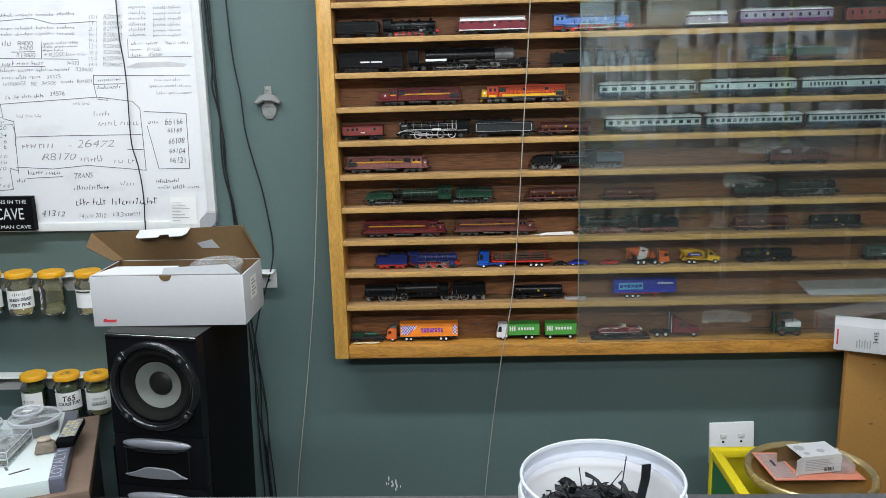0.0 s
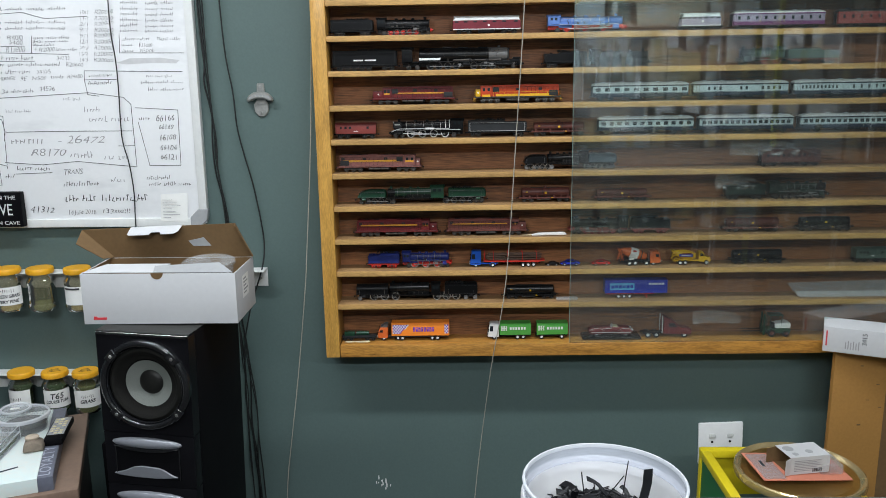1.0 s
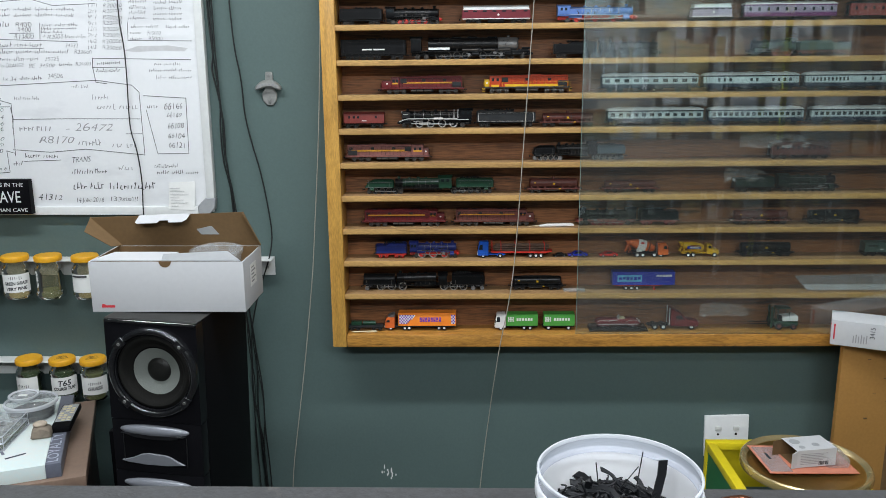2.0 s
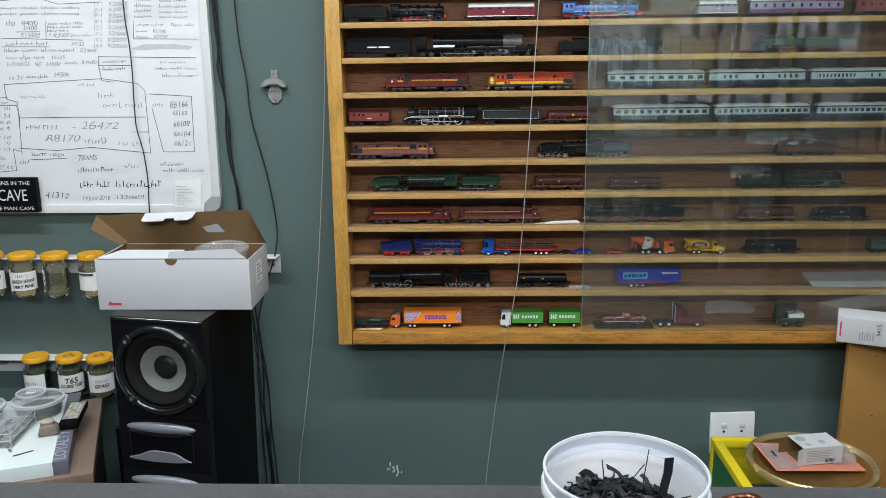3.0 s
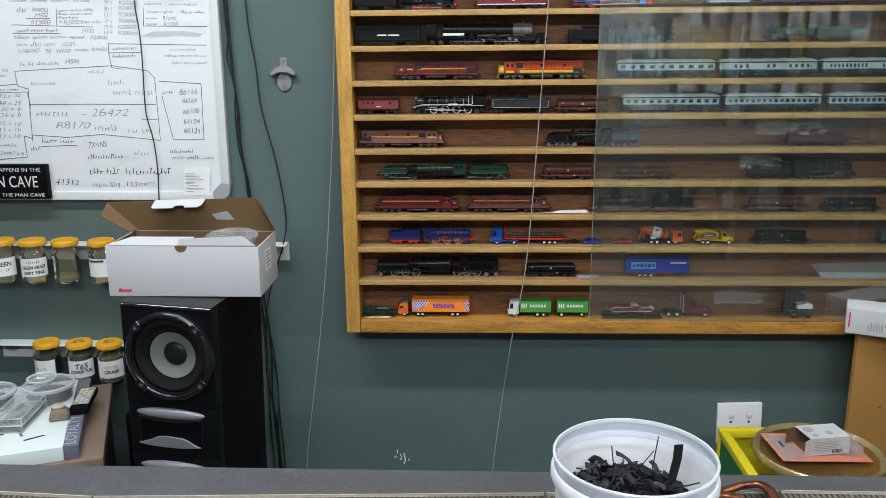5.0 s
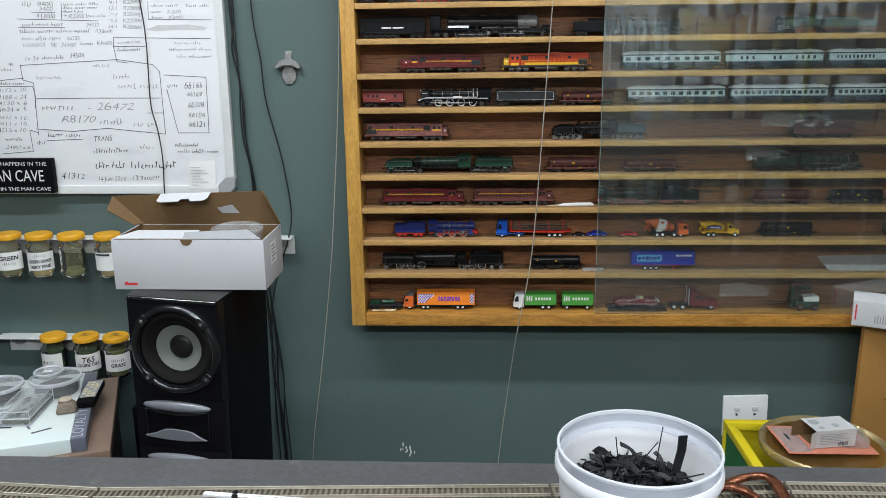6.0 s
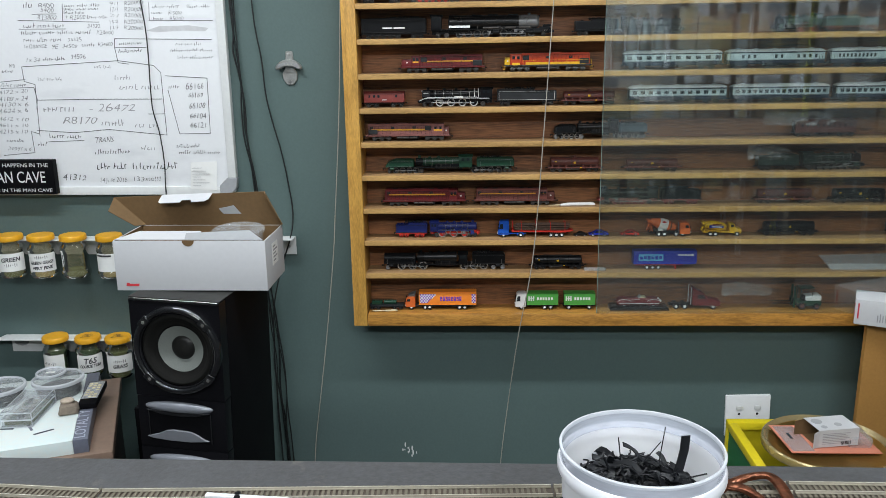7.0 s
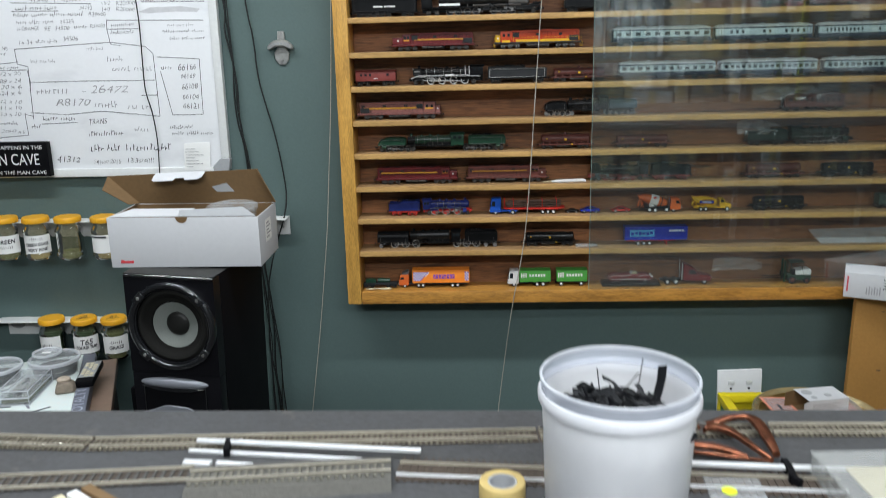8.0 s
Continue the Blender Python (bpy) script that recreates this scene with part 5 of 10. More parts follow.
def tender(x0, x1, z, label, body, trim=None, frame_paint=None, wheels=None, n=2, h=0.037, side_mark=None, cab_at=1, slope=True, y=-0.05):
    L = x1 - x0 - 0.006
    trim, frame_paint, wheels = trim or P_GREY, frame_paint or P_BLACK, wheels or P_WHEEL
    t = thing("tender", label, "model tender", pose((x0 + x1) / 2, y, z))
    s = cab_at
    o = [(-L / 2, 0.0135), (L / 2, 0.0135), (L / 2, h - 0.002), (L * 0.44, h), (-L * 0.08, h), (-L * 0.16, h - (0.005 if slope else 0.0)), (-L / 2, h - (0.005 if slope else 0.0))]
    bm = bmesh.new()
    prism(bm, [(s * a, b) for a, b in o], -0.0155, 0.0155, 0.0007)
    part("tank", bm, body, t)
    for yy in (-0.0158, 0.0158):
        bm = bmesh.new()
        box(bm, -L * 0.47, L * 0.47, yy - 0.0002, yy + 0.0002, 0.0148, 0.0155)
        box(bm, -L * 0.47, L * 0.47, yy - 0.0002, yy + 0.0002, h - 0.0065, h - 0.0058)
        for e in (-1, 1):
            box(bm, e * L * 0.47 - 0.0004, e * L * 0.47 + 0.0004, yy - 0.0002, yy + 0.0002, 0.0155, h - 0.0065)
        part("lining", bm, trim, t)
        if side_mark:
            for k in range(2):
                bm = bmesh.new()
                box(bm, -0.0280 + 0.028 * k, -0.004 + 0.032 * k, yy - 0.0004, yy + 0.0004, 0.0240, 0.0275)
                part("name_bar", bm, side_mark, t)
    bm = bmesh.new()
    box(bm, -L / 2, L / 2, -0.014, 0.014, 0.0105, 0.0134)
    part("frame", bm, frame_paint, t)
    coal_heap(t, s * (-0.02) * 1 if s > 0 else -L * 0.36, L * 0.38 if s > 0 else 0.02, h, int(x0 * 1000) % 97)
    bm = bmesh.new()
    rod(bm, (-s * L * 0.33, 0, h - 0.006), (-s * L * 0.33, 0, h - 0.0025), 0.0035, seg=12)
    part("filler_hatch", bm, body, t)
    if n == 3:
        bogie(t, -L * 0.17, 5, 0.0185, 0.0066, frame_paint, wheels)
        bogie(t, L * 0.36, 2, 0.0185, 0.0056, frame_paint, wheels)
    for e in (-1, 1):
        if n < 3:
            bogie(t, e * (L / 2 - 0.008 * n - 0.004), n, 0.0145, 0.0058, frame_paint, wheels)
        coupler(t, e * L / 2, e)
    def rivets(bm):
        for yy in (-0.0157, 0.0157):
            for zz in (0.018, h - 0.010):
                box(bm, -0.0004, 0.0004, yy - 0.0003, yy + 0.0003, zz, zz + 0.0008)
    mr = shared(("rivet", h), rivets, P_IRON)
    for k in range(10):
        part("rivet", mr, None, t, m=pose((k - 4.5) * L * 0.1, 0, 0))
    bm = bmesh.new()
    for k in range(5):
        box(bm, -s * L / 2 - 0.0015, -s * L / 2 + 0.0015, -0.0150, -0.0100, 0.016 + 0.0045 * k, 0.0167 + 0.0045 * k)
    rod(bm, (-s * (L / 2 + 0.001), -0.0150, 0.014), (-s * (L / 2 + 0.001), -0.0150, h), 0.0004, seg=5)
    part("ladder", bm, P_IRON, t)
    return t


def articulated(x0, x1, z, label, body, tyres, trim, front=0.235, rear=0.26, r=0.0078, rear_h=0.040, frame_paint=None, y=-0.05, wheels_at=None, square=False, cab_span=None, rear_tint=None):
    """An articulated engine: front water tank, boiler cradle with cab, rear bunker, on two sets of driving wheels."""
    L = x1 - x0 - 0.008
    frame_paint = frame_paint or P_BLACK
    t = thing("articulated_locomotive", label, "model locomotive", pose((x0 + x1) / 2, y, z))
    X = lambda f: (f - 0.5) * L
    bm = bmesh.new()
    prism(bm, [(X(0.0), 0.0165), (X(front), 0.0165), (X(front), 0.034), (X(front * 0.9), 0.037), (X(front * 0.35), 0.037), (X(0.02), 0.030)] if not square else [(X(0.0), 0.0165), (X(front), 0.0165), (X(front), 0.0275), (X(front - 0.004), 0.029), (X(0.004), 0.029), (X(0.0), 0.0275)], -0.0155, 0.0155, 0.0015)
    if square:
        rod(bm, (X(0.004), 0, 0.0295), (X(front - 0.004), 0, 0.0295), 0.0148, seg=32)
    part("front_tank", bm, body, t)
    bm = bmesh.new()
    prism(bm, [(X(1 - rear), 0.0165), (X(1.0), 0.0165), (X(1.0), rear_h - 0.006), (X(0.985), rear_h - 0.001), (X(1 - rear + 0.02), rear_h), (X(1 - rear), rear_h - 0.002)], -0.0155, 0.0155, 0.0015)
    part("rear_bunker", bm, rear_tint or body, t)
    coal_heap(t, X(1 - rear + 0.03), X(0.9), rear_h - 0.0005, 31)
    for yy in (-0.0157, 0.0157):
        for a, b, hh in ((0.01, front - 0.01, 0.031), (1 - rear + 0.012, 0.99, rear_h - 0.006)):
            bm = bmesh.new()
            box(bm, X(a), X(b), yy - 0.0002, yy + 0.0002, 0.0178, 0.0184)
            box(bm, X(a), X(b), yy - 0.0002, yy + 0.0002, hh, hh + 0.0006)
            part("lining", bm, trim, t)
    bz, br = (0.0325, 0.0128) if square else (0.0285, 0.0108)
    bm = bmesh.new()
    rod(bm, (X(front + 0.065), 0, bz), (X(0.60), 0, bz + 0.001), br * 0.98, br * 1.06, 24)
    part("boiler", bm, P_SHEEN if body is P_BLACK else body, t)
    bm = bmesh.new()
    rod(bm, (X(front + 0.012), 0, bz), (X(front + 0.07), 0, bz), br, seg=24)
    part("smokebox", bm, P_BLACK, t)
    for k in range(5):
        bm = bmesh.new()
        xm = X(front + 0.09 + 0.052 * k)
        rod(bm, (xm - 0.0005, 0, bz), (xm + 0.0005, 0, bz), br * 1.07, seg=24)
        part("boiler_band", bm, trim, t)
    for f, hh in ((front + 0.04, 0.0065), (front + 0.12, 0.0035), (front + 0.19, 0.0045), (front + 0.25, 0.0035)):
        bm = bmesh.new()
        lathe(bm, [(0.0001, hh), (0.0028, hh), (0.0038, hh - 0.001), (0.004, 0.0), (0.005, -0.002)], 14, pose(X(f), 0, bz + br * 0.97))
        part("dome", bm, body, t)
    a, b = (X(cab_span[0]), X(cab_span[1])) if cab_span else (X(0.60), X(1 - rear - 0.012))
    bm = bmesh.new()
    box(bm, a, b, -0.0155, 0.0155, 0.0150, 0.043, 0.0008)
    cb = part("cab", bm, body, t)
    bm = bmesh.new()
    xprism(bm, [(-0.0166, 0.0425), (-0.012, 0.0465), (0, 0.048), (0.012, 0.0465), (0.0166, 0.0425)], a - 0.002, b + 0.002)
    part("cab_roof", bm, body, t)
    for yy in (-0.0156, 0.0156):
        for f in (0.3, 0.7):
            xm = a + (b - a) * f
            bm = bmesh.new()
            box(bm, xm - 0.0035, xm + 0.0035, yy - 0.0003, yy + 0.0003, 0.032, 0.039)
            part("window", bm, P_WINDOW, cb)
    bm = bmesh.new()
    box(bm, X(front + 0.01), X(1 - rear - 0.01), -0.0148, 0.0148, 0.0150, 0.0165)
    box(bm, X(front + 0.16), X(0.6), -0.010, 0.010, 0.0105, 0.026, 0.001)
    part("cradle", bm, frame_paint, t)
    for c0, c1 in ((0.02, front + 0.06), (1 - rear - 0.05, 0.98)):
        bm = bmesh.new()
        box(bm, X(c0), X(c1), -0.005, 0.005, 0.007, 0.0155)
        part("engine_frame", bm, frame_paint, t)
        ln = X(c1) - X(c0)
        lead = 0.15 if c0 < 0.5 else 0.20
        xs = [X(c0) + ln * (lead + 0.20 * k + 0.08) for k in range(4)] if c0 < 0.5 else [X(c0) + ln * (0.10 + 0.20 * k) for k in range(4)]
        rr = min(r, ln * 0.20 * 0.47)
        ends = (X(c0) + ln * 0.05 if c0 < 0.5 else X(c1) - ln * 0.04, X(c1) - ln * 0.02 if c0 < 0.5 else X(c1) - ln * 0.16)
        if wheels_at:
            xs, ends, rr = [X(f) for f in wheels_at[0 if c0 < 0.5 else 2]], [X(f) for f in wheels_at[1 if c0 < 0.5 else 3]], r
        for xm in xs:
            driver(t, xm, rr, frame_paint, tyres)
        for xm in ends:
            wheelset(t, xm, 0.0054, P_IRON if tyres is P_WHEEL else P_DULL)
        for yy in (-1, 1):
            for xm in xs:
                bm = bmesh.new()
                rod(bm, (xm, yy * 0.0118, rr * 0.96), (xm, yy * 0.0134, rr * 0.96), 0.0012, seg=8)
                part("crank_pin", bm, P_DULL, t)
                bm = bmesh.new()
                box(bm, xm - 0.0035, xm + 0.0035, yy * 0.0125 - 0.0005, yy * 0.0125 + 0.0005, 0.0125, 0.0165, 0.0003)
                part("spring_hanger", bm, P_IRON, t)
        for yy in (-0.0122, 0.0122):
            bm = bmesh.new()
            box(bm, min(xs), max(xs), yy - 0.0005, yy + 0.0005, rr - 0.001, rr + 0.0004)
            part("coupling_rod", bm, P_DULL, t)
            bm = bmesh.new()
            rod(bm, (xs[0], yy * 1.12, rr * 1.3), (xs[-1], yy * 1.12, rr * 0.9), 0.0006, seg=5)
            part("connecting_rod", bm, P_DULL, t)
            bm = bmesh.new()
            xc = X(c0) + ln * 0.13 if c0 < 0.5 else X(c1) - ln * 0.12
            rod(bm, (xc - 0.005, yy * 1.1, 0.0125), (xc + 0.005, yy * 1.1, 0.0125), 0.004, seg=14)
            part("cylinder", bm, body, t)
    rng = random.Random(int((x0 + 3) * 1000))
    for yy in (-1, 1):
        bm = bmesh.new()
        rod(bm, (X(front + 0.02), yy * 0.0085, bz + 0.0080), (a, yy * 0.0085, bz + 0.0085), 0.0004, seg=5)
        part("handrail", bm, P_DULL, t)
        for k in range(8):
            f = front + 0.03 + 0.036 * k
            bm = bmesh.new()
            if k % 2:
                rod(bm, (X(f), yy * 0.0125, 0.0170), (X(f), yy * 0.0125, 0.0170 + rng.uniform(0.004, 0.009)), 0.0015, seg=9)
            else:
                rod(bm, (X(f), yy * 0.0118, 0.0170), (X(f + 0.012), yy * 0.0095, bz + rng.uniform(0.002, 0.006)), 0.0005, seg=5)
            part("feed_pipe", bm, P_IRON, t)
        bm = bmesh.new()
        rod(bm, (X(front + 0.06), yy * 0.0130, 0.0145), (X(0.56), yy * 0.0130, 0.0145), 0.0007, seg=6)
        part("steam_pipe", bm, P_IRON, t)
        for f in (0.03, front - 0.03, 1 - rear + 0.03, 0.97):
            bm = bmesh.new()
            rod(bm, (X(f), yy * 0.0160, 0.018), (X(f), yy * 0.0160, 0.031), 0.0003, seg=5)
            part("grab_rail", bm, P_DULL, t)
    for e in (-1, 1):
        coupler(t, e * L / 2, e)
    return t


def coach(x0, x1, z, label, windows, group, y=-0.05, low=None, band=None, roof=None, h=0.047, wide=0.0062):
    """A bogie coach with a lined window band, a dark gutter line and a bowed roof that droops at its ends."""
    low, band, roof = low or P_COACH_BLUE, band or P_COACH_PALE, roof or P_ROOF
    L = x1 - x0 - 0.006
    t = thing("passenger_coach", label, "model coach", pose((x0 + x1) / 2, y, z), group=group)
    bm = bmesh.new()
    box(bm, -L / 2, L / 2, -0.0160, 0.0160, 0.011, 0.0205, 0.0004)
    part("lower_body", bm, low, t)
    bm = bmesh.new()
    box(bm, -L / 2, L / 2, -0.0158, 0.0158, 0.0205, 0.0362, 0.0003)
    wb = part("window_band", bm, band, t)
    bm = bmesh.new()
    box(bm, -L / 2 - 0.0006, L / 2 + 0.0006, -0.0166, 0.0166, 0.0362, 0.0394, 0.0003)
    part("gutter", bm, low, t)
    bm = bmesh.new()
    rings = []
    for xm, q in ((-L / 2 - 0.0012, 0.30), (-L / 2 + 0.0022, 0.66), (-L / 2 + 0.008, 0.92), (-L / 2 + 0.016, 1.0), (L / 2 - 0.016, 1.0), (L / 2 - 0.008, 0.92), (L / 2 - 0.0022, 0.66), (L / 2 + 0.0012, 0.30)):
        rings.append([bm.verts.new((xm, 0.0168 * math.cos(a), 0.0392 + (h - 0.0397) * q * math.sin(a) ** 0.8)) for a in (math.pi * k / 12 for k in range(13))])
    for a, b in zip(rings, rings[1:]):
        for k in range(12):
            bm.faces.new((a[k], b[k], b[k + 1], a[k + 1]))
        bm.faces.new((a[0], a[12], b[12], b[0]))
    bm.faces.new(rings[0])
    bm.faces.new(rings[-1][::-1])
    bmesh.ops.recalc_face_normals(bm, faces=bm.faces[:])
    part("roof", bm, roof, t)
    def pane(bm):
        box(bm, -wide / 2, wide / 2, -0.0162, 0.0162, 0.0242, 0.0325, 0.0004)
    me = shared(("coach_window", wide), pane, P_WINDOW)
    for k in windows:
        part("window", me, None, wb, m=pose((k - 0.5) * L, 0, 0))
    for k in range(5):
        bm = bmesh.new()
        xm = (k - 2) * L * 0.19
        box(bm, xm - 0.004, xm + 0.004, -0.003, 0.003, h - 0.001, h + 0.0012, 0.0006)
        part("roof_vent", bm, roof, t)
    for zz in (0.0190,):
        bm = bmesh.new()
        box(bm, -L / 2, L / 2, -0.0163, 0.0163, zz, zz + 0.0005)
        part("lining", bm, band, t)
    def seam(bm):
        box(bm, -0.0002, 0.0002, -0.0163, 0.0163, 0.0125, 0.0385)
    msm = shared(("door_seam_coach",), seam, P_BLACK)
    for f in (-0.475, -0.445, 0.445, 0.475):
        part("door_seam", msm, None, t, m=pose(f * L, 0, 0))
    bm = bmesh.new()
    box(bm, -L * 0.47, L * 0.47, -0.013, 0.013, 0.0095, 0.0109)
    box(bm, -L * 0.10, L * 0.02, -0.013, 0.013, 0.0045, 0.0095, 0.0006)
    box(bm, L * 0.06, L * 0.14, -0.013, 0.013, 0.0055, 0.0095, 0.0006)
    part("underframe", bm, P_BLACK, t)
    for e in (-1, 1):
        bogie(t, e * L * 0.36, 2, 0.026, 0.0056, P_BLACK)
        coupler(t, e * L / 2, e)
        bm = bmesh.new()
        box(bm, min(e * L / 2, e * (L / 2 + 0.003)), max(e * L / 2, e * (L / 2 + 0.003)), -0.006, 0.006, 0.011, 0.036, 0.0005)
        part("gangway", bm, P_BLACK, t)
    return t


def tank_wagon(x0, x1, z, label, body, mark=None, y=-0.05, r=0.0130, dome=True, low=False):
    L = x1 - x0 - 0.012
    t = thing("tank_wagon", label, "model wagon", pose((x0 + x1) / 2, y, z))
    zz = 0.0135 + r * (0.75 if low else 0.95)
    bm = bmesh.new()
    rod(bm, (-L * 0.44, 0, zz), (L * 0.44, 0, zz), r, seg=28)
    for e in (-1, 1):
        ball(bm, (e * L * 0.44, 0, zz), r, (0.32, 1, 1), 20)
    part("barrel", bm, P_SHEEN if body is P_BLACK else body, t)
    for k in range(5):
        bm = bmesh.new()
        xm = (k - 2) * L * 0.2
        rod(bm, (xm - 0.0006, 0, zz), (xm + 0.0006, 0, zz), r * 1.02, seg=28)
        part("band", bm, body, t)
    bm = bmesh.new()
    box(bm, -L / 2, L / 2, -0.0145, 0.0145, 0.0100, 0.0130, 0.0004)
    part("underframe", bm, body, t)
    if dome:
        bm = bmesh.new()
        lathe(bm, [(0.0001, 0.0055), (0.003, 0.005), (0.0042, 0.003), (0.0045, -0.002)], 16, pose(0, 0, zz + r))
        part("dome", bm, body, t)
    bm = bmesh.new()
    box(bm, -L * 0.28, L * 0.28, -0.004, 0.004, zz + r * 0.98, zz + r * 1.03)
    part("walkway", bm, P_GREY, t)
    for e in (-1, 1):
        bm = bmesh.new()
        for yy in (-0.0135, -0.0085):
            rod(bm, (e * L * 0.06, yy * 1.08, 0.012), (e * L * 0.06, yy * 0.75, zz + r), 0.00035, seg=5)
        for k in range(4):
            zk = 0.015 + (zz + r - 0.018) * k / 4
            rod(bm, (e * L * 0.06 - 0.0022, -0.0148 + 0.001 * k, zk), (e * L * 0.06 + 0.0022, -0.0148 + 0.001 * k, zk), 0.0003, seg=4)
        part("ladder", bm, P_IRON, t)
        for f in (0.16, 0.30, 0.42):
            bm = bmesh.new()
            box(bm, e * L * f - 0.002, e * L * f + 0.002, -0.0135, 0.0135, 0.0125, 0.0175, 0.0004)
            part("saddle", bm, body, t)
    bm = bmesh.new()
    box(bm, -L * 0.09, L * 0.09, -0.012, 0.012, 0.0055, 0.0100, 0.0006)
    rod(bm, (-L * 0.16, -0.011, 0.0075), (-L * 0.10, -0.011, 0.0075), 0.0024, seg=10)
    part("brake_gear", bm, P_IRON, t)
    for yy in (-1, 1):
        bm = bmesh.new()
        rod(bm, (-L * 0.48, yy * 0.0142, 0.019), (L * 0.48, yy * 0.0142, 0.019), 0.0003, seg=5)
        for k in range(6):
            xm = -L * 0.48 + L * 0.96 * k / 5
            rod(bm, (xm, yy * 0.0142, 0.013), (xm, yy * 0.0142, 0.019), 0.0003, seg=5)
        part("handrail", bm, P_GREY, t)
        if mark:
            bm = bmesh.new()
            box(bm, -0.0028, 0.0028, yy * (r + 0.0006) - 0.0004, yy * (r + 0.0006) + 0.0004, zz - 0.003, zz + 0.002)
            part("plate", bm, mark, t)
            for px, pz, w in ((-L * 0.36, zz + 0.002, 0.0024), (L * 0.12, 0.0118, 0.0022)):
                bm = bmesh.new()
                yq = yy * ((r + 0.0006) if pz > 0.013 else 0.0148)
                box(bm, px - w, px + w, yq - 0.0004, yq + 0.0004, pz - 0.0012, pz + 0.0012)
                part("plate", bm, mark, t)
    for e in (-1, 1):
        bogie(t, e * L * 0.34, 2, 0.019, 0.0056, P_BLACK)
        coupler(t, e * L / 2, e)
    return t


def van(x0, x1, z, label, body, y=-0.05):
    L = x1 - x0 - 0.010
    t = thing("guards_van", label, "model wagon", pose((x0 + x1) / 2, y, z))
    bm = bmesh.new()
    box(bm, -L / 2, L / 2, -0.0155, 0.0155, 0.0125, 0.036, 0.0006)
    b = part("body", bm, body, t)
    bm = bmesh.new()
    xprism(bm, [(-0.0165, 0.036), (-0.011, 0.0388), (0, 0.040), (0.011, 0.0388), (0.0165, 0.036)], -L / 2 - 0.001, L / 2 + 0.001)
    part("roof", bm, body, t)
    for f in (-0.36, -0.25, -0.14, 0.30):
        bm = bmesh.new()
        box(bm, f * L - 0.0028, f * L + 0.0028, -0.0158, 0.0158, 0.025, 0.031)
        part("window", bm, P_WINDOW, b)
    for k in range(8):
        bm = bmesh.new()
        xm = (k - 3.5) * L * 0.135
        box(bm, xm - 0.0005, xm + 0.0005, -0.0160, 0.0160, 0.0128, 0.0355)
        part("rib", bm, body, b)
    bm = bmesh.new()
    box(bm, -L * 0.05, L * 0.06, -0.0159, 0.0159, 0.018, 0.020)
    part("name_bar", bm, P_WHITE, b)
    bm = bmesh.new()
    box(bm, -L / 2, L / 2, -0.0135, 0.0135, 0.0100, 0.0124)
    part("underframe", bm, P_BLACK, t)
    for e in (-1, 1):
        bogie(t, e * L * 0.31, 2, 0.020, 0.0056, P_BLACK)
        coupler(t, e * L / 2, e)
    return t


def railcar(x0, x1, z, label, low, high, y=-0.05, h=0.045):
    """A body-on-frame diesel with a cab at each end."""
    L = x1 - x0 - 0.012
    t = thing("diesel_locomotive", label, "model locomotive", pose((x0 + x1) / 2, y, z))
    bm = bmesh.new()
    prism(bm, [(-L / 2, 0.0115), (L / 2, 0.0115), (L / 2 - 0.002, 0.0335), (-L / 2 + 0.002, 0.0335)], -0.016, 0.016, 0.001)
    part("lower_body", bm, low, t)
    bm = bmesh.new()
    prism(bm, [(-L / 2 + 0.002, 0.0335), (L / 2 - 0.002, 0.0335), (L / 2 - 0.007, 0.0395), (-L / 2 + 0.007, 0.0395)], -0.0155, 0.0155, 0.0006)
    ub = part("upper_body", bm, high, t)
    bm = bmesh.new()
    xprism(bm, [(-0.0155, 0.0395), (-0.012, 0.0425), (0, h), (0.012, 0.0425), (0.0155, 0.0395)], -L / 2 + 0.004, L / 2 - 0.004)
    part("roof", bm, high, t)
    for f in (-0.43, -0.30, -0.16, -0.02, 0.12, 0.26, 0.43):
        bm = bmesh.new()
        box(bm, f * L - 0.006, f * L + 0.0035, -0.0163, 0.0163, 0.0285, 0.0325, 0.0004)
        part("window", bm, P_WINDOW, ub)
    bm = bmesh.new()
    box(bm, -L * 0.49, L * 0.49, -0.0164, 0.0164, 0.0115, 0.0135)
    part("sill_line", bm, P_WHITE, t)
    bm = bmesh.new()
    rod(bm, (L * 0.03, -0.0166, 0.022), (L * 0.03, -0.0158, 0.022), 0.0028, seg=12)
    part("badge", bm, P_WHITE, t)
    bm = bmesh.new()
    box(bm, -0.020, 0.020, -0.013, 0.013, 0.004, 0.0114, 0.001)
    part("fuel_tank", bm, P_BLACK, t)
    for e in (-1, 1):
        bogie(t, e * L * 0.33, 2, 0.026, 0.0056, P_BLACK)
        coupler(t, e * L / 2, e)
    return t


# ---- road models ----
def road_wheel(parent, x, r, side, name="wheel", rim=None, w=0.005):
    def tyre(bm):
        lathe(bm, [(r * 0.55, w / 2), (r * 0.9, w / 2), (r, w / 3), (r, -w / 3), (r * 0.9, -w / 2), (r * 0.55, -w / 2)], 20, Q)

    def hub(bm):
        lathe(bm, [(0.0001, w * 0.2), (r * 0.2, w * 0.45), (r * 0.3, w * 0.2), (r * 0.52, w * 0.42), (r * 0.58, w * 0.42), (r * 0.58, -w * 0.42), (0.0001, -w * 0.42)], 16, Q)
    wl = part(name, shared(("tyre", round(r, 4), w), tyre, P_TYRE), None, parent, m=pose(x, side, r))
    part("rim", shared(("rim", round(r, 4), w), hub, rim or P_WHITE), None, wl, m=pose(0, 0, 0, 0, 0, 0 if side < 0 else 180))


